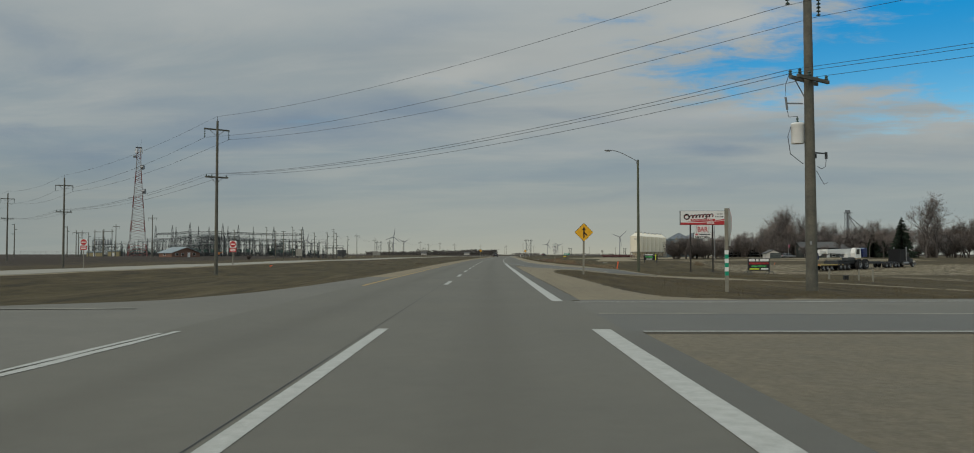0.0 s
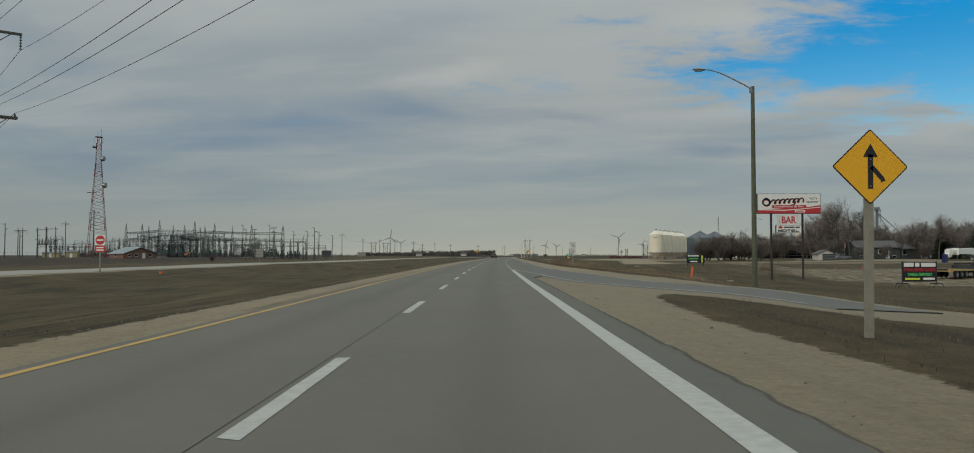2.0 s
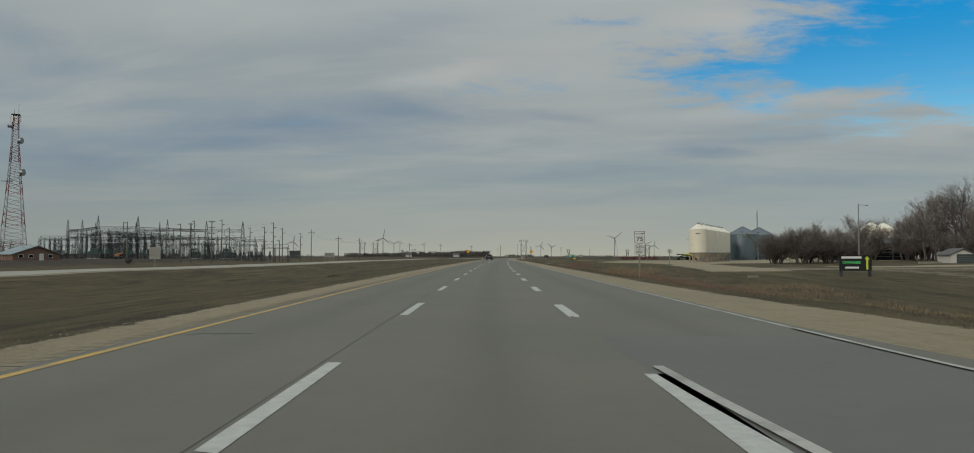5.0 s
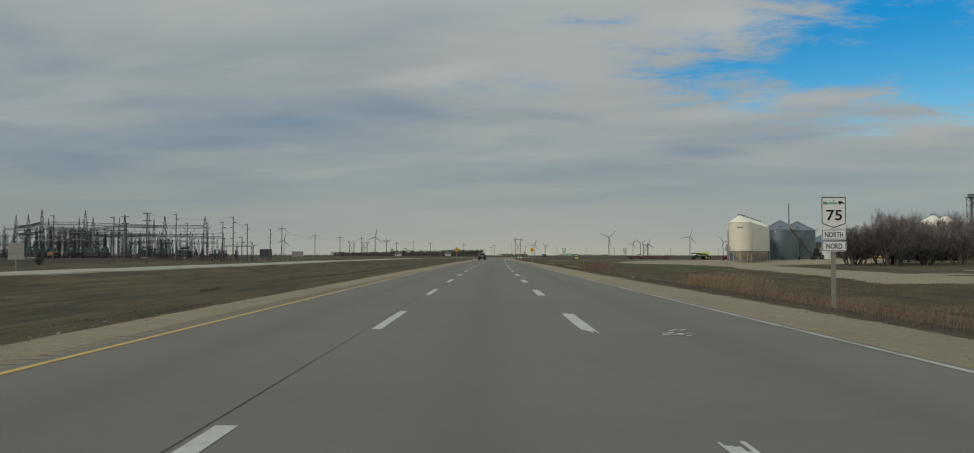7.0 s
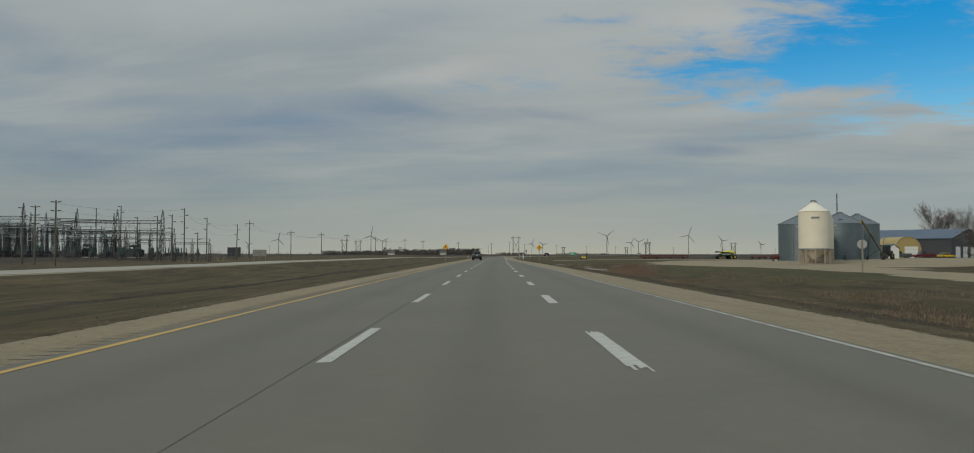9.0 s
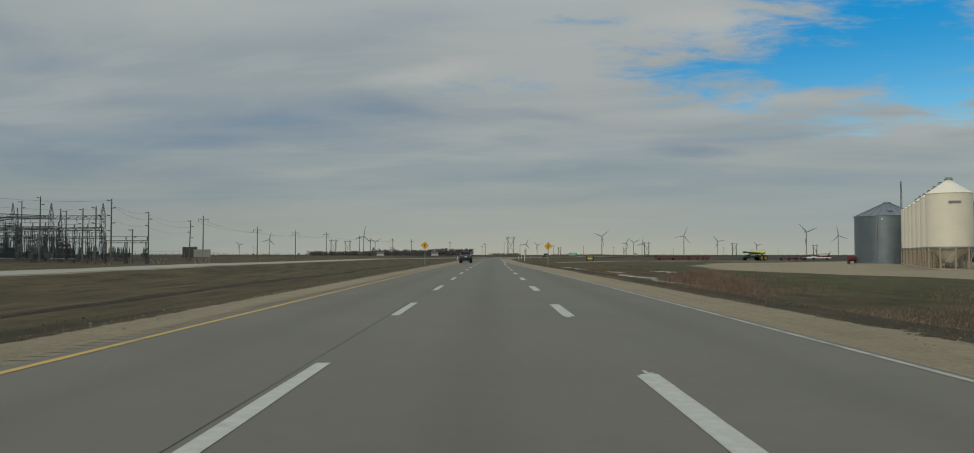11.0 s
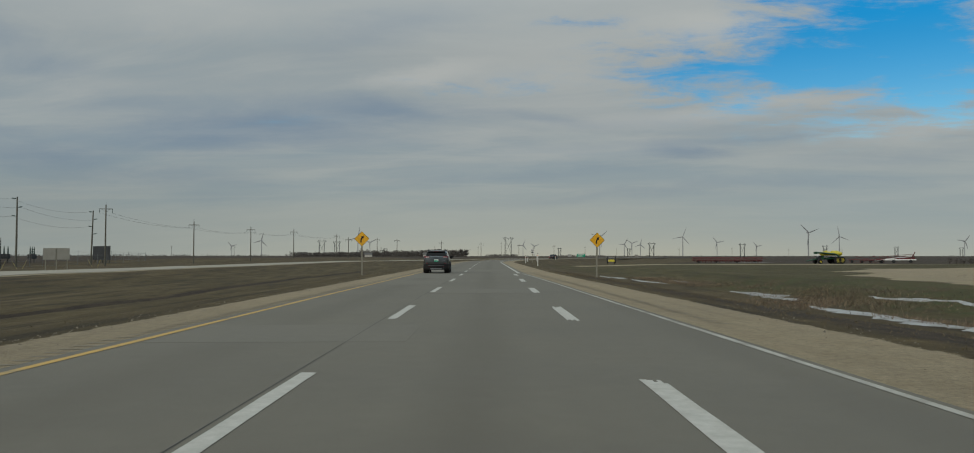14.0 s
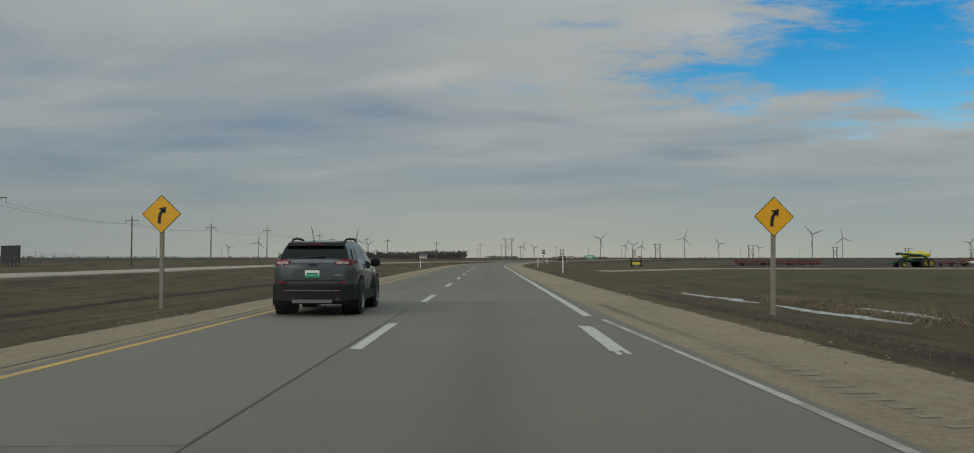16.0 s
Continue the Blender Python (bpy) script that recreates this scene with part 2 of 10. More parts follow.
M_WOOD = material("weathered_pole_wood", (0.100, 0.098, 0.080), 0.9, vary=0.3, scale=1.2, bump=0.6, bump_scale=30, second=(0.150, 0.132, 0.100), amount=0.35)
M_POST = material("grey_wooden_post", (0.235, 0.222, 0.180), 0.9, vary=0.2, scale=4, bump=0.4)
M_GALV = material("galvanised_steel", (0.26, 0.27, 0.28), 0.5, 0.7, vary=0.1, scale=2)
M_DARKSTEEL = material("dark_steel", (0.055, 0.06, 0.065), 0.6, 0.4, vary=0.2)
M_GREYSTEEL = material("grey_switchyard_steel", (0.046, 0.050, 0.053), 0.65, 0.4, vary=0.2)
M_WIRE = material("wire_black", (0.035, 0.035, 0.04), 0.6, 0.3)
M_YELLOW = material("sign_yellow", (0.78, 0.40, 0.015), 0.45, vary=0.05, scale=5)
M_BLACK = material("sign_black", (0.012, 0.012, 0.013), 0.5, vary=0.1)
M_WHITE = material("white_paint", (0.74, 0.74, 0.71), 0.5, vary=0.05, scale=4)
M_RED = material("sign_red", (0.46, 0.03, 0.035), 0.5, vary=0.08)
M_GREEN = material("sign_green", (0.0, 0.28, 0.16), 0.5, vary=0.05)
M_LIME = material("bright_green", (0.10, 0.62, 0.16), 0.5, vary=0.05)
M_ACID = material("acid_yellow", (0.62, 0.70, 0.06), 0.5, vary=0.05)
M_ORANGE = material("orange_plastic", (0.72, 0.14, 0.05), 0.55, vary=0.1)
M_INSUL = material("glazed_insulator", (0.05, 0.085, 0.075), 0.25, vary=0.1)
M_GLASSDARK = material("dark_window_glass", (0.012, 0.014, 0.016), 0.06, vary=0.05, spec=0.7)
M_LANEWHITE = material("worn_white_road_paint", (0.460, 0.455, 0.415), 0.8, vary=0.09, scale=9.0, second=(0.345, 0.338, 0.302), amount=0.36, edge=0.2, bump=0.25, bump_scale=60)
M_FADEDWHITE = material("faded_edge_line_paint", (0.375, 0.365, 0.325), 0.85, vary=0.14, scale=2.2, second=(0.235, 0.225, 0.195), amount=0.42, edge=0.10, bump=0.25, bump_scale=60)
M_LANEYELLOW = material("worn_yellow_road_paint", (0.47, 0.295, 0.075), 0.75, vary=0.1, scale=2.0, second=(0.25, 0.20, 0.11), amount=0.28, edge=0.08)
M_SEAL = material("joint_sealant", (0.035, 0.035, 0.034), 0.8, vary=0.2)
M_RUBBER = material("tyre_rubber", (0.014, 0.014, 0.015), 0.85, vary=0.15)
M_TREE = material("bare_bark", (0.098, 0.084, 0.076), 0.95, vary=0.25, scale=1.5, island=0.25)
M_TWIG = material("bare_twigs", (0.218, 0.182, 0.164), 0.95, vary=0.2, scale=0.6, island=0.35)
M_SPRUCE = material("spruce_needles", (0.022, 0.036, 0.024), 0.9, vary=0.25, scale=0.8, island=0.4)
M_REED = material("dry_reeds", (0.215, 0.162, 0.102), 0.9, vary=0.2, scale=0.4, island=0.4)
M_DRYGRASS = material("dry_grass_blades", (0.120, 0.095, 0.052), 0.95, vary=0.2, scale=0.3, island=0.4)
M_ICE = material("melting_snow_and_ice", (0.345, 0.352, 0.350), 0.6, vary=0.12, scale=1.2, second=(0.17, 0.165, 0.15), amount=0.42, bump=0.4, bump_scale=5)
M_BINWHITE = material("white_bin_steel", (0.74, 0.685, 0.555), 0.45, vary=0.05, scale=0.5)
M_BINGREY = material("corrugated_grey_steel", (0.165, 0.205, 0.225), 0.42, 0.65, vary=0.12, scale=0.6)
M_BINROOF = material("grey_roof_steel", (0.16, 0.18, 0.20), 0.5, 0.5, vary=0.1, scale=0.5)
M_BRICK = material("brown_brick", (0.20, 0.115, 0.085), 0.9, vary=0.2, scale=2)


def asphalt_material(name, base, patch):
    """Pale worn surface: aggregate grain, wheel-track polish along the lanes, faint transverse stains."""
    m = material(name, base, 0.82, vary=0.10, scale=0.35, bump=0.35, bump_scale=55, second=patch, amount=0.45, edge=0.16)
    return m


M_ROAD = asphalt_material("worn_concrete_carriageway", (0.135, 0.125, 0.098), (0.120, 0.111, 0.087))
M_ROADEDGE = asphalt_material("dark_asphalt_edge", (0.102, 0.096, 0.079), (0.118, 0.111, 0.091))
M_RAMP = asphalt_material("bluish_new_asphalt", (0.123, 0.118, 0.101), (0.111, 0.107, 0.092))
M_CROSS = asphalt_material("older_patched_asphalt", (0.136, 0.127, 0.103), (0.159, 0.147, 0.119))

M_OPP = asphalt_material("pale_beige_concrete_road", (0.300, 0.278, 0.225), (0.265, 0.246, 0.202))
M_FAINT = material("faded_centre_line", (0.285, 0.265, 0.205), 0.85, vary=0.15, scale=1.0, second=(0.20, 0.19, 0.165), amount=0.5)

# ---- mesh building ----
class Shape:
    """Collects vertices and faces for one mesh."""
    def __init__(self):
        self.v, self.f = [], []

    def add(self, verts, faces):
        o = len(self.v)
        self.v += [tuple(p) for p in verts]
        self.f += [tuple(i + o for i in q) for q in faces]
        return self

    def box(self, cx, cy, cz, sx, sy, sz, rz=0.0, taper=1.0):
        c, s = math.cos(radians(rz)), math.sin(radians(rz))
        pts = []
        for z, k in ((-sz / 2, 1), (sz / 2, taper)):
            for a, b in ((-1, -1), (1, -1), (1, 1), (-1, 1)):
                x, y = a * sx / 2 * k, b * sy / 2 * k
                pts.append((cx + x * c - y * s, cy + x * s + y * c, cz + z))
        return self.add(pts, [(3, 2, 1, 0), (4, 5, 6, 7), (0, 1, 5, 4), (1, 2, 6, 5), (2, 3, 7, 6), (3, 0, 4, 7)])

    def rod(self, p, q, r0, r1=None, n=6, caps=True):
        p, q = Vector(p), Vector(q)
        r1 = r0 if r1 is None else r1
        d = (q - p).normalized()
        a = d.orthogonal().normalized() if abs(d.z) < 0.99 else Vector((1, 0, 0))
        b = d.cross(a).normalized()
        a = b.cross(d)
        pts = []
        for c, r in ((p, r0), (q, r1)):
            for i in range(n):
                w = 2 * math.pi * (i + 0.5) / n
                pts.append(c + a * (math.cos(w) * r) + b * (math.sin(w) * r))
        fs = [(i, (i + 1) % n, n + (i + 1) % n, n + i) for i in range(n)]
        if caps:
            fs += [tuple(range(n))[::-1], tuple(range(n, 2 * n))]
        return self.add(pts, fs)

    def beam(self, p, q, w, h=None):
        """A square bar."""
        return self.rod(p, q, w * 0.7071, None, 4)

    def line(self, pts, r, n=4):
        """One bent tube along the points."""
        pts = [Vector(p) for p in pts]
        o = len(self.v)
        for i, p in enumerate(pts):
            d = (pts[min(len(pts) - 1, i + 1)] - pts[max(0, i - 1)]).normalized()
            a = d.cross(Vector((0, 0, 1)))
            a = a.normalized() if a.length > 0.05 else Vector((1, 0, 0))
            b = d.cross(a).normalized()
            for k in range(n):
                w = 2 * math.pi * (k + 0.5) / n
                self.v.append(tuple(p + a * (math.cos(w) * r) + b * (math.sin(w) * r)))
        for i in range(len(pts) - 1):
            for k in range(n):
                self.f.append((o + i * n + k, o + i * n + (k + 1) % n, o + (i + 1) * n + (k + 1) % n, o + (i + 1) * n + k))
        return self

    def lathe(self, cx, cy, prof, n=24, caps=True):
        """prof: (radius, z) from the bottom up."""
        pts, fs = [], []
        for r, z in prof:
            for i in range(n):
                w = 2 * math.pi * i / n
                pts.append((cx + r * math.cos(w), cy + r * math.sin(w), z))
        for k in range(len(prof) - 1):
            for i in range(n):
                fs.append((k * n + i, k * n + (i + 1) % n, (k + 1) * n + (i + 1) % n, (k + 1) * n + i))
        if caps:
            fs += [tuple(range(n))[::-1], tuple(range((len(prof) - 1) * n, len(prof) * n))]
        return self.add(pts, fs)

    def slab(self, outline, y0, y1):
        """An outline in x, z pushed from y0 to y1 (counter-clockwise seen from -y)."""
        n = len(outline)
        pts = [(x, y0, z) for x, z in outline] + [(x, y1, z) for x, z in outline]
        fs = [tuple(range(n)), tuple(range(n, 2 * n))[::-1]]
        fs += [((i + 1) % n, i, n + i, n + (i + 1) % n) for i in range(n)]
        return self.add(pts, fs)

    def prism(self, outline, z0, z1):
        """An outline in x, y pushed from z0 to z1 (counter-clockwise seen from above)."""
        n = len(outline)
        pts = [(x, y, z0) for x, y in outline] + [(x, y, z1) for x, y in outline]
        fs = [tuple(range(n))[::-1], tuple(range(n, 2 * n))]
        fs += [(i, (i + 1) % n, n + (i + 1) % n, n + i) for i in range(n)]
        return self.add(pts, fs)

    def quad(self, a, b, c, d):
        return self.add([a, b, c, d], [(0, 1, 2, 3)])

    def tri(self, a, b, c):
        return self.add([a, b, c], [(0, 1, 2)])

    def mesh(self, name, mat, smooth=False):
        me = bpy.data.meshes.new(name)
        me.from_pydata(self.v, [], self.f)
        me.materials.append(mat)
        if smooth:
            me.polygons.foreach_set("use_smooth", [True] * len(me.polygons))
            me.set_sharp_from_angle(angle=radians(38))
        me.update()
        return me


def part(name, shape, mat, parent=None, label="", smooth=False, kind=""):
    ob = new(name, shape.mesh(name, mat, smooth))
    ob.parent = parent
    return tagged(ob, label, kind=kind)


def thing(name, label, category, group="", m=None, kind=""):
    ob = new(name)
    ob.empty_display_size = 0.2
    if m is not None:
        ob.matrix_basis = m
    return tagged(ob, label, category, group, kind)


# ---- the road's course and the lie of the land ----
KNOTS = [(-60, 0.0), (0, 0.0), (40, 0.02), (82, 0.165), (103, 0.312), (123, 0.559), (143, 0.887), (163, 1.256), (184, 1.663), (204, 2.134), (224, 2.679), (244, 3.279), (264, 3.908), (284, 4.566), (305, 5.246), (325, 5.939)]
SHIFT = [(-60, 0.0), (100, 0.0), (145, -0.14), (310, -0.14), (345, -0.03), (4000, -0.03)]


def table(tab, y):
    for (a, p), (b, q) in zip(tab, tab[1:]):
        if y <= b:
            return p + (q - p) * max(0.0, (y - a) / (b - a))
    return tab[-1][1]


def xr(y):
    """x of the middle of the camera's lane at y."""
    x = table(KNOTS, y) + table(SHIFT, y)
    if y > 325:
        x += 0.0338 * (y - 325)
        w = min(max(0.0, y - 430), 210.0)
        x += w * w / 1100.0 + max(0.0, y - 640) * 0.38
    return x


def step(a, b, v):
    t = min(1.0, max(0.0, (v - a) / (b - a)))
    return t * t * (3 - 2 * t)


EDGE_LINE = [(-60, 1.9), (112, 1.9), (113, 5.42), (152, 5.42), (192, 5.2), (242, 4.98), (262, 4.7), (281, 4.22), (301, 3.72), (322, 3.14), (332, 2.80), (343, 2.32), (352, 2.2), (4000, 2.2)]
PAVED_R = [(-60, 2.28), (86, 2.28), (92, 3.5), (100, 4.2), (106, 5.6), (111, 6.15), (118, 5.62)] + [(y, u + (0.17 if y < 335 else 0.34)) for y, u in EDGE_LINE if y > 118]
SHOULDER_R = [(-60, 4.6), (110, 9.2), (130, 8.0), (156, 7.7), (196, 7.5), (245, 7.15), (295, 6.4), (334, 5.2), (350, 4.8), (4000, 4.8)]


def ground_z(x, y):
    u = x - xr(y)
    # right-hand side: the ditch, then the yards
    far = step(60, 130, y)
    r_edge = table(SHOULDER_R, y)
    ditch = -1.15 * step(r_edge + 0.2, r_edge + 9.0, u) * step(100, 150, y)
    k = step(55, 90, y)
    k2 = step(60, 76, y)
    low = -(0.35 + 0.55 * k) * step(5 + 5 * k2, 15 + 3 * k2, u) - (0.85 - 0.4 * k) * step(16, 40, u)
    low *= (1 - step(120, 160, y)) * step(23, 33, y)
    zr = ditch + low
    farm = step(150, 200, y) * (1 - step(400, 460, y))
    zr += (0.35 * step(18, 40, u)) * step(150, 220, y) * (1 - farm) + 0.78 * step(17.2, 24.5, u) * farm
    zr += 0.6 * step(55, 100, u) * step(180, 240, y) * (1 - step(410, 480, y))
    # left-hand side: the median swale, the other carriageway, the field
    zl = -1.15 * step(6.9, 17, -u) + 0.82 * step(28, 37.5, -u)
    zl -= 0.75 * step(50, 60, -u) - 1.15 * step(95, 125, -u)
    if y < 34:
        k = step(20, 34, y)
        zl = -0.25 * step(6.9, 35, -u) * (1 - k) + zl * k
    zl -= 0.30 * math.exp(-((u + 20.5 + 0.5 * math.sin(y * 0.09)) / 0.6) ** 2) * step(222, 236, y)
    z = zr if u > 0 else zl
    d = math.hypot(x, y - 160)
    z -= 1.0 * step(450, 2600, d) + 0.0002 * max(0.0, d - 2600)
    if abs(u) > 9:
        z += 0.07 * noise.noise((x * 0.11, y * 0.11, 0.3)) + 0.16 * noise.noise((x * 0.018, y * 0.018, 4.1)) * step(9, 30, abs(u))
    return z - 0.05


# ---- ground sheet ----
RAMP = [(3.65, 118), (3.75, 110), (4.7, 97), (5.8, 83), (7.35, 76), (9.0, 71), (11.0, 65.2), (13.5, 58), (17, 51.2), (21.5, 45.8), (28, 41.6), (40, 38.8), (62, 37.5)]


def spline(pts, n=5):
    out = []
    for i in range(len(pts) - 1):
        p = [Vector(pts[max(0, min(len(pts) - 1, i + k))]) for k in (-1, 0, 1, 2)]
        for j in range(n):
            t = j / n
            out.append(0.5 * (2 * p[1] + (p[2] - p[0]) * t + (2 * p[0] - 5 * p[1] + 4 * p[2] - p[3]) * t * t + (3 * p[1] - p[0] - 3 * p[2] + p[3]) * t ** 3))
    out.append(Vector(pts[-1]))
    return out


RAMP_LINE = [Vector((p[0] + (xr(p[1]) if p[1] > 60 else 0.0), p[1])) for p in spline(RAMP)]


def ramp_distance(x, y):
    if not (28 < y < 122 and x > 0):
        return 99.0
    q = Vector((x, y))
    return min((p - q).length for p in RAMP_LINE)


ISLAND = [(23.4, 60.0), (23.6, 14.0), (24.0, 7.6), (25.6, 5.4), (30, 4.9), (43, 4.9), (58, 4.6), (66, 5.2), (71, 6.5), (78, 10.7), (90, 10.0), (98, 9.4), (110, 9.2)]
LEFT_EDGE = [(-60, 60), (19, 60), (20.8, 13.0), (23.8, 9.9), (28.7, 8.5), (34, 7.7), (45, 7.1), (80, 6.9), (150, 7.1), (4000, 7.1)]


def in_range(v, a, b, soft=0.5):
    return min(1.0, max(0.0, min((v - a), (b - v)) / soft + 0.5))


def gravel_at(x, y):
    u = x - xr(y)
    g = 0.0
    if u > 0:
        if y < 13.6:
            g = 1.0
        elif y < 23.6:
            g = 1.0
        elif y < 112:
            g = in_range(u, -1, table(ISLAND, y), 0.8)
            g = max(g, min(1.0, max(0.0, (0.9 + 2.4 * step(50, 62, y) - ramp_distance(x, y)) / 0.8 + 0.5)))
        else:
            g = in_range(u, -1, table(SHOULDER_R, y), 0.5)
    else:
        g = in_range(-u, -1, table(LEFT_EDGE, y), 0.6)
        g = max(g, in_range(-u, 37.6, 50.0, 1.0))
    if 64 < y < 240 and 8 < x < 46:
        g = max(g, 0.30)
    if x > 20:
        g = max(g, 0.46 * in_range(x, 44.0, 51.5, 3) * in_range(y, 60, 200, 8))
        xj = x + 9 * noise.noise((x * 0.03, y * 0.03, 7.0)) + 3 * noise.noise((x * 0.15, y * 0.15, 7.0))
        yj = y + 9 * noise.noise((x * 0.03, y * 0.03, 17.0)) + 3 * noise.noise((x * 0.15, y * 0.15, 17.0))
        g = max(g, 0.50 * in_range(xj, 40, 130, 10) * in_range(yj, 98, 176, 14))
        g = max(g, in_range(xj, 60, 105, 3) * in_range(y + 1.2 * noise.noise((x * 0.1, y * 0.1, 3.0)), 222, 236, 3))
        near = table([(185, 24), (200, 25.5), (229, 30.3), (252, 34), (275, 36), (290, 34), (302, 32.5), (318, 32.3), (344, 35.3), (372, 46), (392, 60)], y) + 0.5 * noise.noise((y * 0.2, 3.0, 1.0))
        g = max(g, in_range(x, near + 1.0, near + 10, 0.8) * in_range(y, 192, 290, 2))
        g = max(g, in_range(x, near + 1.0, 112, 1.5) * in_range(y + 1.5 * noise.noise((x * 0.08, 2.0, 5.0)), 200, 214, 1.5))
        if x > 36.5:
            g = min(g, 1.0 - 0.95 * in_range(y, 203.6, 208.8, 1.2) * in_range(x, 37.5, 150, 2.5))
        left = near + 3.2 * step(300, 325, y) * noise.noise((y * 0.12, x * 0.05, 9.0))
        g = max(g, in_range(x, left, 175, 2) * in_range(y, 268, 388, 4) * max(in_range(x, 0, 51.5, 2), in_range(y, 288 + 2 * math.sin(x * 0.2), 999, 1.5)) * (1.0 - 0.40 * step(296, 312, y) * (0.5 + 0.9 * noise.noise((x * 0.05, y * 0.09, 13.0)))))
        g = max(g, in_range(x, 30, 160, 3) * in_range(y, 461, 473, 2) * 0.9)
    return g


def soil_at(x, y):
    s = in_range(y, 486, 9000, 6) * in_range(x, 22 + max(0, y - 430) * 0.5, 9000, 8)
    s = max(s, in_range(-x, 95, 9000, 14) * 0.75)
    u = x - xr(y)
    e = table(SHOULDER_R, y)
    # darker brown band down the slope beside the right-hand shoulder
    s = max(s, 0.62 * in_range(u, e + 0.4, e + 4.5, 1.2) * in_range(y, 150, 360, 10))
    # dark line that follows the narrow hollow in the median
    s = max(s, in_range(-u - 0.5 * math.sin(y * 0.09), 19.6, 21.3, 0.5) * in_range(y, 222, 420, 10))
    d = math.hypot(x, y - 160)
    return max(s, step(500, 900, d) * 0.8)


def green_at(x, y):
    u = x - xr(y)
    g = in_range(x, 23.5, 36, 3) * in_range(y, 235, 352, 8)
    g = max(g, 0.15 * in_range(u, 8.5, 40, 6) * in_range(y, 60, 245, 10))
    g = max(g, 0.65 * in_range(x, 24, 150, 6) * in_range(y, 340, 484, 8))
    return max(g, 0.12 * in_range(-u, 8, 33, 4))


def spread(vals):
    out = []
    for a, b, s in vals:
        n = max(1, round((b - a) / s))
        out += [a + (b - a) * i / n for i in range(n)]
    return out + [vals[-1][1]]


GU = spread([(-4500, -1500, 750), (-1500, -500, 200), (-500, -130, 40), (-130, -60, 6), (-60, -34, 1.5), (-34, -24, 2), (-24, -18, 0.4), (-18, -9, 1), (-9, -5, 0.4), (-5, 1, 1.5), (1, 10, 0.4), (10, 26, 0.8), (26, 60, 1.6), (60, 120, 4), (120, 300, 18), (300, 1500, 150), (1500, 4500, 750)])
GY = spread([(-300, -60, 60), (-60, 8, 4), (8, 30, 0.7), (30, 125, 1.25), (125, 400, 2), (400, 520, 4), (520, 700, 10), (700, 1500, 60), (1500, 4800, 300)])
verts, gmask, smask, emask, tmask = [], [], [], [], []
for y in GY:
    x0 = xr(min(y, 660))
    for u in GU:
        x = x0 + u
        z = ground_z(x, y) if y < 660 else ground_z(x - x0 + xr(y), y)
        g = gravel_at(x, y) if y < 660 else 0.0
        if -5.2 < u < 1.6:
            z -= 0.12
        verts.append((x, y, z))
        gmask.append(g)
        smask.append(soil_at(x, y))
        emask.append(green_at(x, y))
        tmask.append(in_range(u, 1.0, 60, 1) * (in_range(y, -400, 13.8, 1) + 0.4 * in_range(y, 23, 108, 4)))
w = len(GU)
faces = [(j * w + i, j * w + i + 1, (j + 1) * w + i + 1, (j + 1) * w + i) for j in range(len(GY) - 1) for i in range(w - 1)]
me = bpy.data.meshes.new("ground")
me.from_pydata(verts, [], faces)
for nm, vals in (("gravel", gmask), ("soil", smask), ("green", emask), ("tar", tmask)):
    me.attributes.new(nm, "FLOAT", "POINT").data.foreach_set("value", vals)
me.polygons.foreach_set("use_smooth", [True] * len(me.polygons))


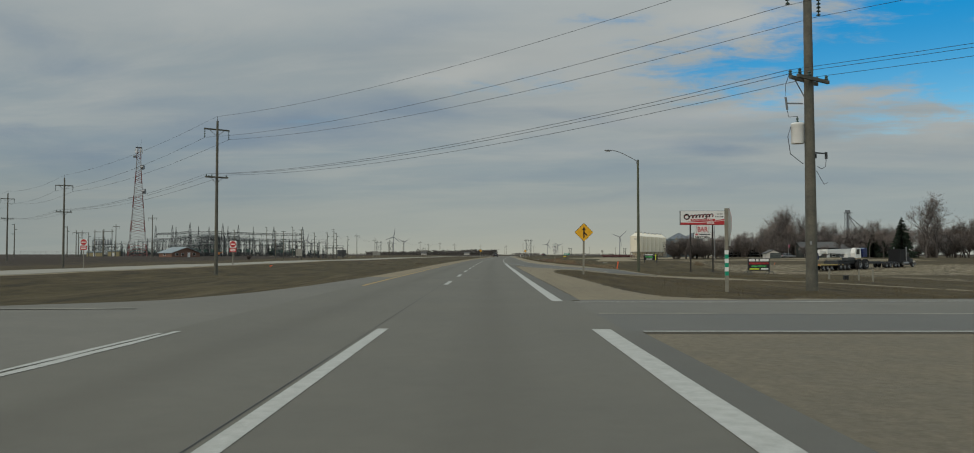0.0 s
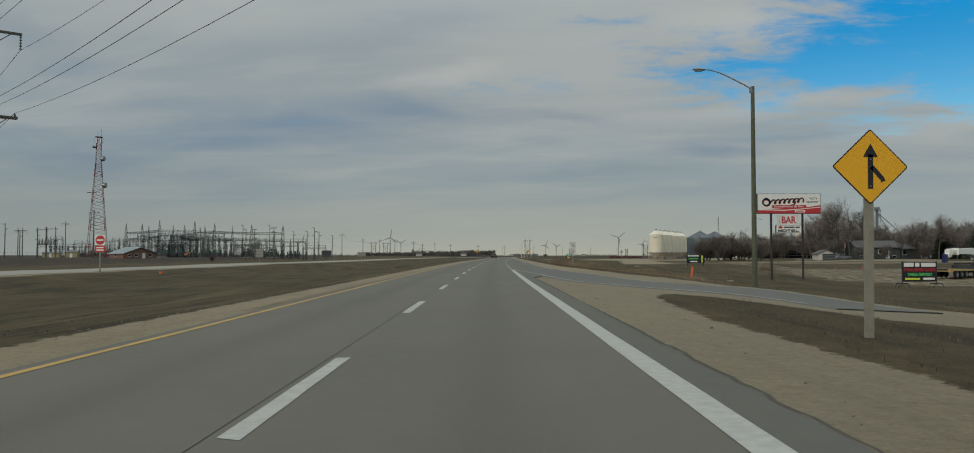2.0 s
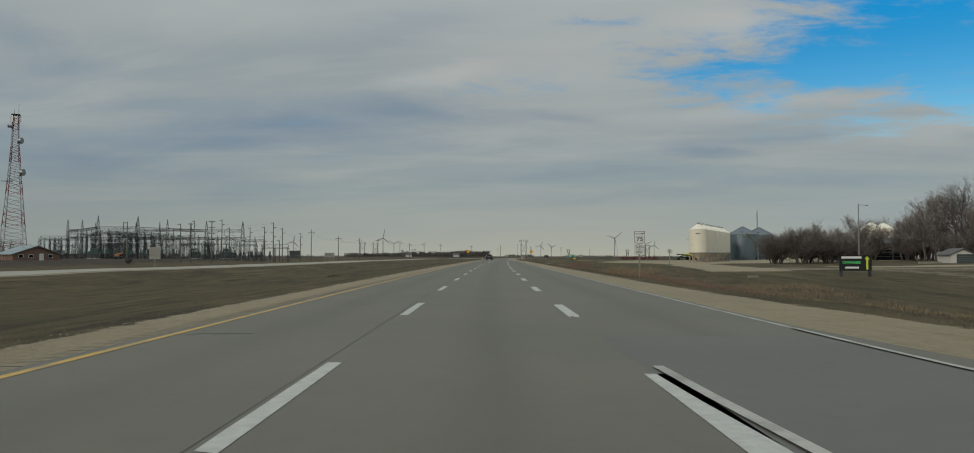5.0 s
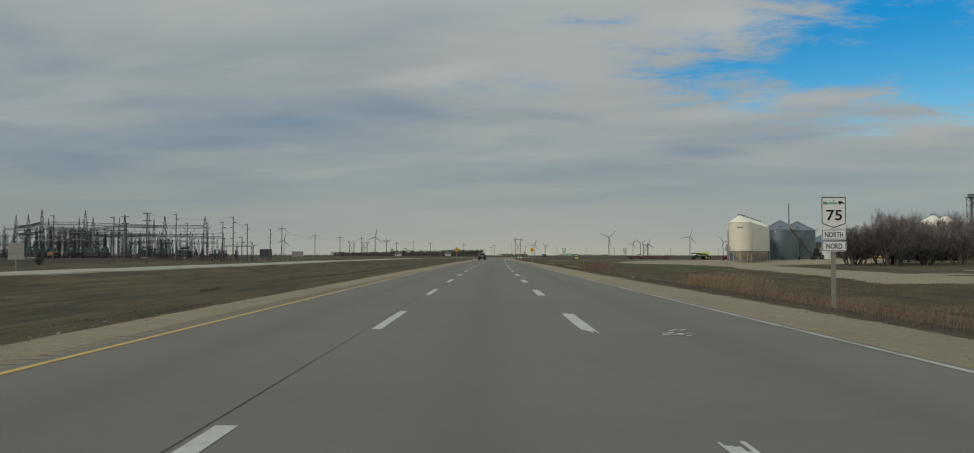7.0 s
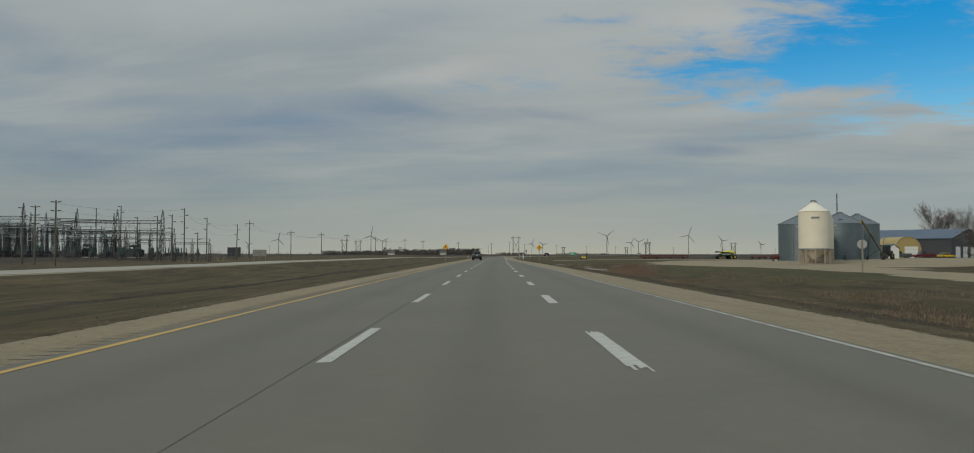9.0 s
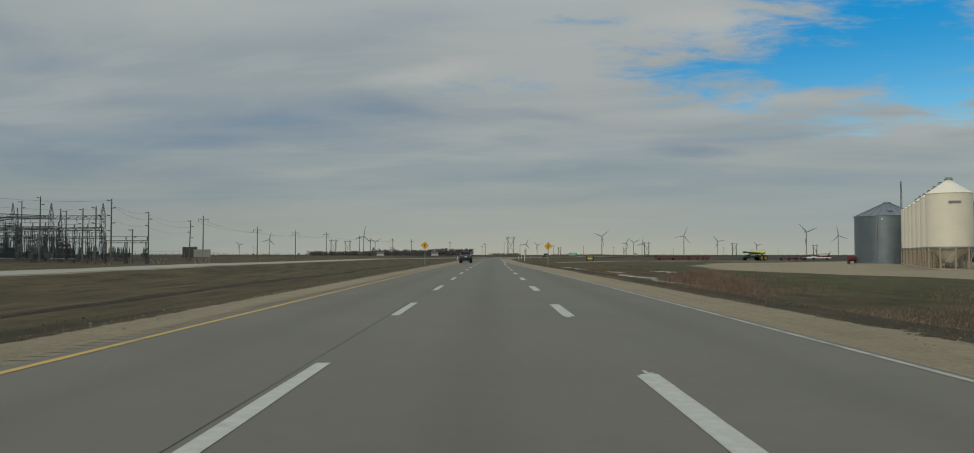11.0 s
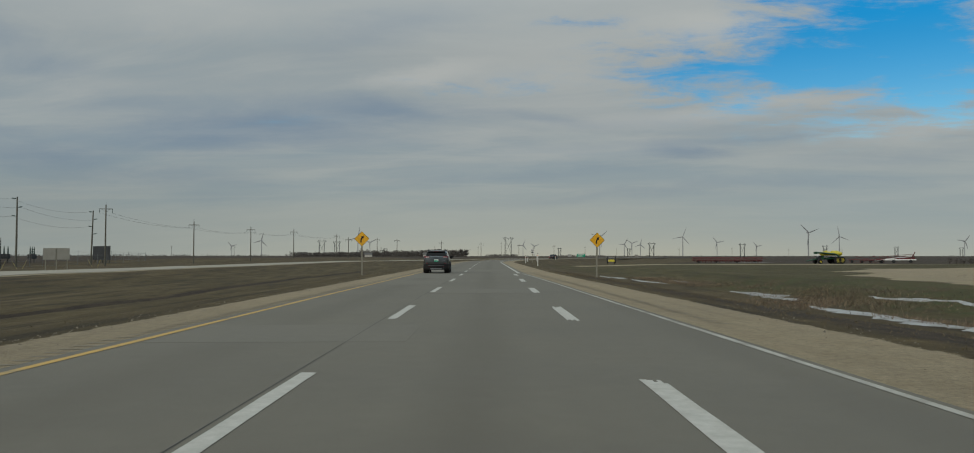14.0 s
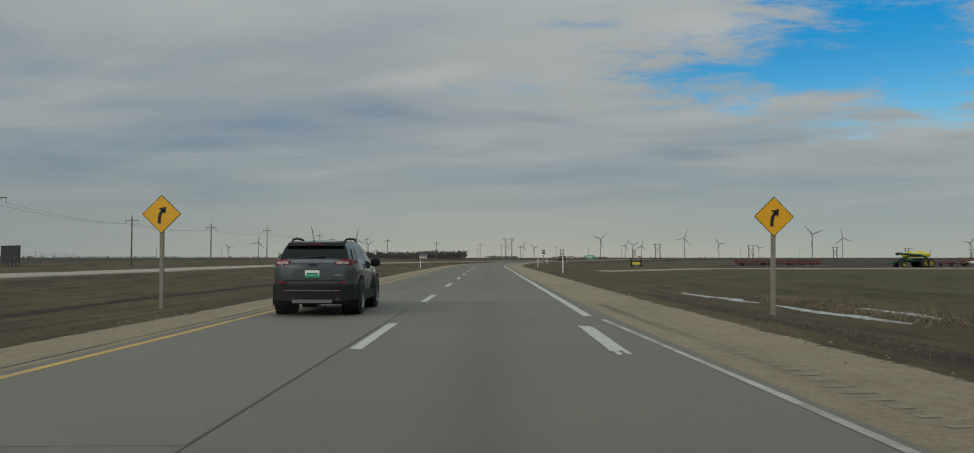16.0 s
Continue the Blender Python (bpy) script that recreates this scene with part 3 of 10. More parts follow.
def ground_material():
    m = bpy.data.materials.new("prairie_ground")
    m.use_nodes = True
    t = m.node_tree
    b = t.nodes["Principled BSDF"]
    b.inputs["Roughness"].default_value = 0.95
    b.inputs["Specular IOR Level"].default_value = 0.2
    pos = t.nodes.new("ShaderNodeTexCoord").outputs["Object"]

    def tex(s, d=6, r=0.6, stretch=None):
        v = pos
        if stretch:
            k = t.nodes.new("ShaderNodeMapping")
            t.links.new(pos, k.inputs[0])
            k.inputs["Scale"].default_value = stretch
            v = k.outputs[0]
        n = t.nodes.new("ShaderNodeTexNoise")
        t.links.new(v, n.inputs["Vector"])
        n.inputs["Scale"].default_value, n.inputs["Detail"].default_value, n.inputs["Roughness"].default_value = s, d, r
        return n.outputs["Fac"]

    def rng(v, a, bb, lo=0.0, hi=1.0):
        n = t.nodes.new("ShaderNodeMapRange")
        t.links.new(v, n.inputs[0])
        for i, q in ((1, a), (2, bb), (3, lo), (4, hi)):
            n.inputs[i].default_value = q
        return n.outputs[0]

    def mix(f, a, bb):
        n = t.nodes.new("ShaderNodeMix")
        n.data_type = "RGBA"
        for i, v in ((0, f), (6, a), (7, bb)):
            if isinstance(v, (int, float)):
                n.inputs[i].default_value = v
            elif isinstance(v, tuple):
                n.inputs[i].default_value = (*v, 1)
            else:
                t.links.new(v, n.inputs[i])
        return n.outputs[2]

    def attr(nm):
        n = t.nodes.new("ShaderNodeAttribute")
        n.attribute_name = nm
        return n.outputs["Fac"]

    def math_(op, a, bb):
        n = t.nodes.new("ShaderNodeMath")
        n.operation = op
        for i, v in enumerate((a, bb)):
            if isinstance(v, (int, float)):
                n.inputs[i].default_value = v
            else:
                t.links.new(v, n.inputs[i])
        return n.outputs[0]

    fine, mid, wide = tex(9, 8, 0.75), tex(0.9, 7, 0.65), tex(0.09, 5, 0.6)
    rows_ = tex(1.0, 6, 0.6, (0.9, 0.12, 1))
    grass = mix(rng(mid, 0.35, 0.65), (0.069, 0.053, 0.027), (0.124, 0.094, 0.048))
    grass = mix(rng(wide, 0.42, 0.60), grass, (0.071, 0.055, 0.028))
    grass = mix(rng(rows_, 0.48, 0.62, 0, 0.75), grass, (0.036, 0.028, 0.019))
    grass = mix(rng(tex(0.35, 6, 0.65, (1.6, 0.10, 1)), 0.54, 0.66, 0, 0.65), grass, (0.142, 0.108, 0.060))
    grass = mix(math_("MULTIPLY", attr("green"), rng(mid, 0.38, 0.62)), grass, (0.059, 0.066, 0.024))
    soil = mix(rng(mid, 0.35, 0.65), (0.036, 0.028, 0.022), (0.061, 0.046, 0.033))
    soil = mix(rng(wide, 0.52, 0.64, 0, 0.3), soil, (0.095, 0.072, 0.045))
    col = mix(rng(math_("ADD", attr("soil"), rng(wide, 0.3, 0.7, -0.3, 0.3)), 0.35, 0.65), grass, soil)
    grav = mix(rng(mid, 0.35, 0.65), (0.284, 0.232, 0.151), (0.321, 0.267, 0.179))
    grav = mix(rng(tex(24, 4, 0.65), 0.50, 0.68, 0, 0.55), grav, (0.142, 0.118, 0.086))
    grav = mix(rng(wide, 0.45, 0.65, 0, 0.5), grav, (0.231, 0.194, 0.137))
    grav = mix(rng(tex(1.0, 5, 0.6, (2.4, 0.07, 1)), 0.48, 0.70, 0, 0.38), grav, (0.194, 0.160, 0.109))
    grav = mix(rng(tex(2.2, 6, 0.7), 0.58, 0.72, 0, 0.45), grav, (0.180, 0.148, 0.104))
    grav = mix(math_("MULTIPLY", attr("tar"), rng(tex(0.6, 6, 0.7), 0.25, 0.70, 0.45, 1.0)), grav, (0.190, 0.167, 0.126))
    gm = math_("ADD", attr("gravel"), rng(math_("ADD", math_("MULTIPLY", fine, 0.5), math_("MULTIPLY", mid, 0.5)), 0.3, 0.7, -0.32, 0.32))
    col = mix(rng(gm, 0.44, 0.56), col, grav)
    hs_ = t.nodes.new("ShaderNodeHueSaturation")
    t.links.new(col, hs_.inputs["Color"])
    grain = mix(rng(gm, 0.44, 0.56), rng(fine, 0.25, 0.75, 0.55, 1.38), rng(fine, 0.28, 0.72, 0.76, 1.25))
    t.links.new(grain, hs_.inputs["Value"])
    t.links.new(hs_.outputs[0], b.inputs["Base Color"])
    n = t.nodes.new("ShaderNodeBump")
    n.inputs["Strength"].default_value, n.inputs["Distance"].default_value = 0.8, 0.08
    t.links.new(math_("ADD", fine, mid), n.inputs["Height"])
    t.links.new(n.outputs[0], b.inputs["Normal"])
    return m


M_GROUND = ground_material()
me.materials.append(M_GROUND)
ground = tagged(new("ground", me), "flat prairie ground of dead grass, gravel and dark soil", "ground", kind="structure")


# ---- carriageways ----
def strip(name, lo, hi, ys, mat, n=3, lift=0.0, flat=True, parent=None, label="", skirt=0.12, kind="", absolute=False):
    """A paved band between lo(y) and hi(y), across the road, with a skirt at its edges."""
    s = Shape()
    vs, us = [], []
    ys = [ys[0]] + list(ys) + [ys[-1]]
    for j, y in enumerate(ys):
        a, b = lo(y), hi(y)
        base = 0.0 if absolute else xr(y)
        cols = [a] + [a + (b - a) * i / n for i in range(n + 1)] + [b]
        for k, u in enumerate(cols):
            x = base + u
            z = lift if flat else ground_z(x, y) + 0.03 + lift
            if k in (0, n + 2) or j in (0, len(ys) - 1):
                z -= skirt
            vs.append((x, y, z))
            us.append(u)
    c = n + 3
    s.v = vs
    s.f = [(j * c + i, j * c + i + 1, (j + 1) * c + i + 1, (j + 1) * c + i) for j in range(len(ys) - 1) for i in range(c - 1)]
    ob = part(name, s, mat, parent, label, kind=kind)
    ob.data.attributes.new("across", "FLOAT", "POINT").data.foreach_set("value", us)
    return ob


def wheel_tracks(m, lanes):
    """Adds polished wheel tracks and a darker oil line along each lane, by the distance across the road."""
    t = m.node_tree
    b = t.nodes["Principled BSDF"]
    src = b.inputs["Base Color"].links[0].from_socket
    a = t.nodes.new("ShaderNodeAttribute")
    a.attribute_name = "across"
    tcn = t.nodes.new("ShaderNodeTexCoord")
    mp = t.nodes.new("ShaderNodeMapping")
    mp.inputs["Scale"].default_value = (1.2, 0.05, 1)
    t.links.new(tcn.outputs["Object"], mp.inputs[0])
    nz = t.nodes.new("ShaderNodeTexNoise")
    nz.inputs["Scale"].default_value, nz.inputs["Detail"].default_value = 1.0, 5
    t.links.new(mp.outputs[0], nz.inputs["Vector"])
    acc = None
    for c in lanes:
        d = t.nodes.new("ShaderNodeMath")
        d.operation = "SUBTRACT"
        t.links.new(a.outputs["Fac"], d.inputs[0])
        d.inputs[1].default_value = c
        q = t.nodes.new("ShaderNodeMath")
        q.operation = "ABSOLUTE"
        t.links.new(d.outputs[0], q.inputs[0])
        r = t.nodes.new("ShaderNodeMapRange")
        r.interpolation_type = "SMOOTHSTEP"
        t.links.new(q.outputs[0], r.inputs[0])
        for i, v in ((1, 0.0), (2, 0.75), (3, 1.0), (4, 0.0)):
            r.inputs[i].default_value = v
        if acc is None:
            acc = r.outputs[0]
        else:
            s_ = t.nodes.new("ShaderNodeMath")
            s_.operation = "MAXIMUM"
            t.links.new(acc, s_.inputs[0])
            t.links.new(r.outputs[0], s_.inputs[1])
            acc = s_.outputs[0]
    k = t.nodes.new("ShaderNodeMath")
    k.operation = "MULTIPLY"
    t.links.new(acc, k.inputs[0])
    t.links.new(nz.outputs["Fac"], k.inputs[1])
    mx = t.nodes.new("ShaderNodeMix")
    mx.data_type, mx.blend_type = "RGBA", "MIX"
    t.links.new(k.outputs[0], mx.inputs[0])
    t.links.new(src, mx.inputs[6])
    mx.inputs[7].default_value = (0.098, 0.089, 0.068, 1)
    t.links.new(mx.outputs[2], b.inputs["Base Color"])
    b.inputs["Roughness"].default_value = 0.66


wheel_tracks(M_ROAD, (-3.6, 0.0, 3.6))
ROAD_Y = spread([(-60, 100, 2.5), (100, 420, 2.5), (420, 700, 5), (700, 1200, 25)])
road = tagged(new("road"), "worn grey highway with white and yellow lane paint", "road", kind="structure")
carriageway = strip("carriageway", lambda y: -5.42, lambda y: table(PAVED_R, y), ROAD_Y, M_ROAD, 12, parent=road)
strip("asphalt_edge", lambda y: table(EDGE_LINE, y) - 0.15, lambda y: table(EDGE_LINE, y) + 0.62, spread([(22.6, 92, 2.5)]), M_ROADEDGE, 1, 0.002, parent=road)
strip("asphalt_edge", lambda y: table(EDGE_LINE, y) - 0.15, lambda y: table(EDGE_LINE, y) + 0.62, spread([(-60, 13.6, 2.5)]), M_ROADEDGE, 1, 0.002, parent=road)
opposite = tagged(new("road"), "pale grey opposite carriageway beyond the median", "road", kind="structure")
strip("carriageway", lambda y: -48.4, lambda y: -39.2, ROAD_Y, M_OPP, 6, 0.01, False, opposite, skirt=0.06)
crossing = tagged(new("road"), "patched asphalt side road crossing the highway", "road", kind="structure")
strip("asphalt", lambda y: -min(39.0, table(LEFT_EDGE, y) - 0.2), lambda y: -5.3, spread([(-60, 19, 3), (19, 46, 0.45)]), M_CROSS, 14, -0.004, False, crossing, skirt=0.05)
strip("asphalt", lambda y: 2.15, lambda y: 190.0, spread([(13.6, 17.7, 0.8)]), M_RAMP, 90, 0.004, False, crossing, skirt=0.05)
strip("asphalt", lambda y: 2.15, lambda y: 190.0, spread([(17.7, 23.2, 0.8)]), M_CROSS, 90, 0.004, False, crossing, skirt=0.05)


def band(name, line, half, mat, parent, lift, label="", side=0.0):
    """A paved or painted band along a line of points."""
    s = Shape()
    n = len(line)
    offs = [side + half * k / 2 for k in (2.14, 2, 1, 0, -1, -2, -2.14)] if half > 0.5 else [side + half, side - half]
    w_ = len(offs)
    for i, p in enumerate(line):
        d = (line[min(n - 1, i + 1)] - line[max(0, i - 1)]).normalized()
        q = Vector((-d.y, d.x))
        for j, k in enumerate(offs):
            c = p + q * k
            s.v.append((c.x, c.y, ground_z(c.x, c.y) + 0.025 + lift * (0.25 + 0.75 * step(80, 95, c.y)) - (0.05 if w_ > 2 and j in (0, w_ - 1) else 0.0)))
    s.f = [(w_ * i + j, w_ * i + w_ + j, w_ * i + w_ + j + 1, w_ * i + j + 1) for i in range(n - 1) for j in range(w_ - 1)]
    return part(name, s, mat, parent, label)


slip = tagged(new("road"), "bluish asphalt slip road joining the highway", "road", kind="structure")
band("asphalt", RAMP_LINE[2:32], 1.86, M_RAMP, slip, 0.03)
band("edge_line", RAMP_LINE[4:31], 0.065, M_FADEDWHITE, slip, 0.05, side=-1.72)
band("edge_line", RAMP_LINE[1:31], 0.05, M_FADEDWHITE, slip, 0.05, side=1.72)


# ---- road paint ----
def paint(name, lo, hi, y0, y1, mat, parent, step_=3.0, lift=0.005, rag=0.0, seed=0, ends_=0.0):
    s = Shape()
    n = max(1, round((y1 - y0) / step_))
    rnd = random.Random(seed)
    for i in range(n + 1):
        y = y0 + (y1 - y0) * i / n
        for e in (lo(y), hi(y)):
            e += rnd.uniform(-rag, rag)
            s.v.append((xr(y) + e, y + (rnd.uniform(-ends_, ends_) if i in (0, n) else 0.0), lift))
    s.f = [(2 * i, 2 * i + 1, 2 * i + 3, 2 * i + 2) for i in range(n)]
    return part(name, s, mat, parent)


paint("edge_line", lambda y: -5.215, lambda y: -5.085, 33.0, 900, M_LANEYELLOW, road, rag=0.012)
paint("edge_line", lambda y: 1.74, lambda y: 2.06, -60, 13.9, M_LANEWHITE, road, 2.0, rag=0.006)
paint("edge_line", lambda y: 1.70, lambda y: 2.0, 22.2, 111.5, M_LANEWHITE, road, 2.0, rag=0.006)
paint("edge_line", lambda y: table(EDGE_LINE, y) - 0.045, lambda y: table(EDGE_LINE, y) + 0.06, 116, 342, M_FADEDWHITE, road, rag=0.01)
paint("edge_line", lambda y: 2.08, lambda y: 2.28, 343, 900, M_LANEWHITE, road, rag=0.015)
paint("edge_line", lambda y: -5.24, lambda y: -5.10, -60, 13.5, M_LANEWHITE, road, 1.0, 0.006, rag=0.02)
paint("edge_line", lambda y: -5.40, lambda y: -5.30, -60, 13.2, M_LANEWHITE, road, 1.0, 0.006, rag=0.02)
paint("lane_joint", lambda y: -2.002, lambda y: -1.989, -60, 345, M_SEAL, road, lift=0.003, rag=0.006)
def frayed_dash(u0, u1, y0, y1, seed, n=6):
    """A worn dash: strips side by side, each ending where the paint has gone."""
    s = Shape()
    rnd = random.Random(seed)
    c = [u0 + (u1 - u0) * k / n + (rnd.uniform(-0.008, 0.008) if 0 < k < n else 0.0) for k in range(n + 1)]
    for k in range(n):
        a, b = y0 + rnd.uniform(-0.15, 0.45), y1 - rnd.uniform(-0.1, 0.35)
        m_ = [a + (b - a) * i / 6 for i in range(7)]
        o = len(s.v)
        for y in m_:
            w0, w1 = (rnd.uniform(0, 0.014) if k == 0 else 0.0), (rnd.uniform(0, 0.014) if k == n - 1 else 0.0)
            s.v += [(xr(y) + c[k] + w0, y, 0.005), (xr(y) + c[k + 1] - w1, y, 0.005)]
        s.f += [(o + 2 * i, o + 2 * i + 1, o + 2 * i + 3, o + 2 * i + 2) for i in range(6)]
    return part("lane_dash", s, M_LANEWHITE, road)


ends = [50.8 + 12.33 * k for k in range(-1, 10)] + [161.8 + 11.96 * k for k in range(1, 56)]
paint("lane_dash", lambda y: -1.93, lambda y: -1.74, -20, 14.0, M_LANEWHITE, road, 1.0)
for i, e in enumerate(ends):
    off = 0.02 * math.sin(i * 2.1)
    paint("lane_dash", lambda y: -1.93 + off, lambda y: -1.75 + off, e - 4.45, e, M_LANEWHITE, road, 0.8, rag=0.005, seed=i, ends_=0.06)
    if 118 < e < 342:
        frayed_dash(1.68 + off, 1.94 + off, e - 5.1, e - 0.7, i + 99)


def cross_line(name, x0, x1, y0, y1, mat, parent):
    s = Shape()
    n = 120
    for i in range(n + 1):
        x = x0 + (x1 - x0) * i / n
        for y in (y0, y1):
            s.v.append((x, y, ground_z(x, y) + 0.041))
    s.f = [(2 * i, 2 * i + 2, 2 * i + 3, 2 * i + 1) for i in range(n)]
    return part(name, s, mat, parent)


cross_line("edge_line", 1.72, 188, 21.95, 22.1, M_LANEWHITE, crossing)
cross_line("centre_line", 2.4, 188, 17.70, 17.92, M_FAINT, crossing)
cross_line("edge_line", 2.6, 188, 13.62, 13.76, M_LANEWHITE, crossing)
cross_line("edge_line", -36.0, -8.5, 19.4, 19.66, M_FAINT, crossing)


# ---- lettering ----
def letters(text, height, mat, parent, x, z, y=-0.004, width=None, bold=0.0, name="lettering", shear=0.0):
    """Words standing upright, facing -y, centred on x, with their foot at z."""
    cu = bpy.data.curves.new(name, "FONT")
    cu.body, cu.size, cu.align_x, cu.offset, cu.shear, cu.extrude = text, height / 0.70, "CENTER", bold, shear, 0.002
    cu.resolution_u = 3
    tmp = bpy.data.objects.new(name, cu)
    scene.collection.objects.link(tmp)
    dg = bpy.context.evaluated_depsgraph_get()
    me_ = bpy.data.meshes.new_from_object(tmp.evaluated_get(dg))
    bpy.data.objects.remove(tmp)
    xs = [v.co.x for v in me_.vertices]
    k = width / (max(xs) - min(xs)) if width else 1.0
    for v in me_.vertices:
        v.co = (x + v.co.x * k, y - v.co.z, z + v.co.y)
    me_.materials.clear()
    me_.materials.append(mat)
    ob = new(name, me_)
    ob.parent = parent
    return ob


def bars(spans, mat, parent, y=-0.004, name="lettering_bar"):
    """Plain bars (x0, x1, z0, z1) for writing that is not spelt out."""
    for x0, x1, z0, z1 in spans:
        part(name, Shape().box((x0 + x1) / 2, y, (z0 + z1) / 2, x1 - x0, 0.004, z1 - z0), mat, parent)


def rounded(w, h, r, n=4):
    out = []
    for cx, cz, a0 in ((w / 2 - r, -h / 2 + r, -90), (w / 2 - r, h / 2 - r, 0), (-w / 2 + r, h / 2 - r, 90), (-w / 2 + r, -h / 2 + r, 180)):
        for i in range(n + 1):
            a = radians(a0 + 90 * i / n)
            out.append((cx + r * math.cos(a), cz + r * math.sin(a)))
    return out


def shift(outline, x, z):
    return [(p[0] + x, p[1] + z) for p in outline]


# ---- road signs ----
def diamond_outline(side, r=0.04):
    c = math.cos(radians(45))
    return [((p[0] - p[1]) * c, (p[0] + p[1]) * c) for p in rounded(side, side, r)]


def stroke(pts, w):
    """An outline in x, z round a line of points."""
    a, b = [], []
    for i, p in enumerate(pts):
        d = (Vector(pts[min(len(pts) - 1, i + 1)]) - Vector(pts[max(0, i - 1)])).normalized()
        a.append((p[0] + d.y * w / 2, p[1] - d.x * w / 2))
        b.append((p[0] - d.y * w / 2, p[1] + d.x * w / 2))
    s = Shape()
    n = len(pts)
    s.v = [(q[0], -0.019, q[1]) for q in a] + [(q[0], -0.019, q[1]) for q in b]
    s.f = [(i, i + 1, n + i + 1, n + i) for i in range(n - 1)]
    return s


def diamond_sign(x, y, zc, foot, kind, lean, label):
    t = thing("warning_sign", label, "road sign", "yellow warning signs", pose(x, y, foot, 0, lean, 0))
    h = zc - foot
    part("post", Shape().box(0, 0.06, (h + 0.45) / 2 - 0.25, 0.115, 0.115, h + 0.95 - 0.05), M_POST, t, "grey square wooden post")
    part("sign_plate", Shape().slab(shift(diamond_outline(0.885), 0, h), -0.004, 0.0), M_BLACK, t, "black border of the sign plate")
    part("sign_face", Shape().slab(shift(diamond_outline(0.845, 0.03), 0, h), -0.012, -0.005), M_YELLOW, t, "reflective yellow face")
    sym = Shape()
    if kind == "merge":
        sym.add(*_vf(stroke([(0.0, h - 0.36), (0.0, h + 0.2)], 0.085)))
        sym.add([(-0.12, -0.019, h + 0.16), (0.12, -0.019, h + 0.16), (0, -0.019, h + 0.38)], [(0, 1, 2)])
        sym.add(*_vf(stroke([(0.21, h - 0.24), (0.19, h - 0.19), (0.02, h + 0.0)], 0.075)))
    else:
        arc = [(-0.07, h - 0.30), (-0.07, h - 0.14), (-0.045, h - 0.02), (0.0, h + 0.07), (0.055, h + 0.13)]
        sym.add(*_vf(stroke(arc, 0.10)))
        tip, d = Vector((0.15, h + 0.24)), Vector((0.66, 0.75)).normalized()
        q = Vector((-d.y, d.x))
        b1, b2 = tip - d * 0.20 + q * 0.145, tip - d * 0.20 - q * 0.145
        sym.add([(b2.x, -0.019, b2.y), (tip.x, -0.019, tip.y), (b1.x, -0.019, b1.y)], [(0, 1, 2)])
    part("arrow", sym, M_BLACK, t, "black painted arrow")
    for dz in (-0.22, 0.22):
        part("bolt", Shape().box(0, -0.022, h + dz - 0.1, 0.022, 0.012, 0.022), M_GALV, t)
    return t


def _vf(s):
    return s.v, s.f


diamond_sign(6.27, 53.9, 2.73, -0.28, "merge", 0.6, "yellow diamond merge sign on a wooden post")
diamond_sign(15.55, 350.1, 2.54, -0.75, "curve", 0.9, "yellow diamond right-curve sign on a wooden post by the ditch")
diamond_sign(-3.68, 351.7, 2.67, -0.62, "curve", -0.4, "yellow diamond right-curve sign on a wooden post in the median")

# route marker
t = thing("route_sign", "white highway route marker with direction tabs on a wooden post", "road sign", m=pose(14.0, 172.6, -0.95))
part("post", Shape().box(0.0, 0.075, 2.0, 0.125, 0.125, 4.6), M_POST, t, "square wooden post")
# the marker: a tall plate whose black line runs to a point near its foot
part("marker_plate", Shape().slab(shift(rounded(0.90, 1.17, 0.02), 0, 3.775), -0.008, 0.0), M_WHITE, t, "white route marker plate")
bd = Shape()
for a, b in (((-0.43, 3.385), (0.0, 3.235)), ((0.0, 3.235), (0.43, 3.385)), ((0.43, 3.375), (0.43, 4.34)), ((0.43, 4.34), (-0.43, 4.34)), ((-0.43, 4.34), (-0.43, 3.375))):
    bd.add(*_vf(stroke([a, b], 0.026)))
part("border", bd, M_BLACK, t, "black border line")
letters("75", 0.37, M_BLACK, t, 0.02, 3.51, -0.022, 0.57, 0.006, "route_number")
letters("Manitoba", 0.10, M_GREEN, t, -0.13, 4.09, -0.014, 0.50, 0.003, "province_name")
part("emblem", Shape().slab([(0.16, 4.17), (0.22, 4.20), (0.30, 4.19), (0.36, 4.15), (0.37, 4.09), (0.34, 4.08), (0.33, 4.12), (0.27, 4.12), (0.25, 4.07), (0.22, 4.07), (0.21, 4.11), (0.17, 4.12)], -0.016, -0.009), M_BLACK, t, "small dark emblem")
for word, z0 in (("NORTH", 2.785), ("NORD", 2.365)):
    part("tab_plate", Shape().slab(shift(rounded(0.90, 0.385, 0.05), 0, z0 + 0.19), -0.008, 0.0), M_WHITE, t, "white direction tab")
    part("tab_rim", Shape().slab(shift(rounded(0.86, 0.345, 0.04), 0, z0 + 0.19), -0.012, -0.0085), M_BLACK, t, "black rim line")
    part("tab_face", Shape().slab(shift(rounded(0.825, 0.31, 0.03), 0, z0 + 0.19), -0.017, -0.0125), M_WHITE, t, "white tab face")
    letters(word, 0.19, M_BLACK, t, 0, z0 + 0.095, -0.022, 0.67 if word == "NORTH" else 0.58, 0.004, "direction_word")
for z in (2.40, 2.72, 2.82, 3.12, 3.30, 4.22):
    part("bolt", Shape().box(0, -0.026, z, 0.025, 0.012, 0.025), M_GALV, t)


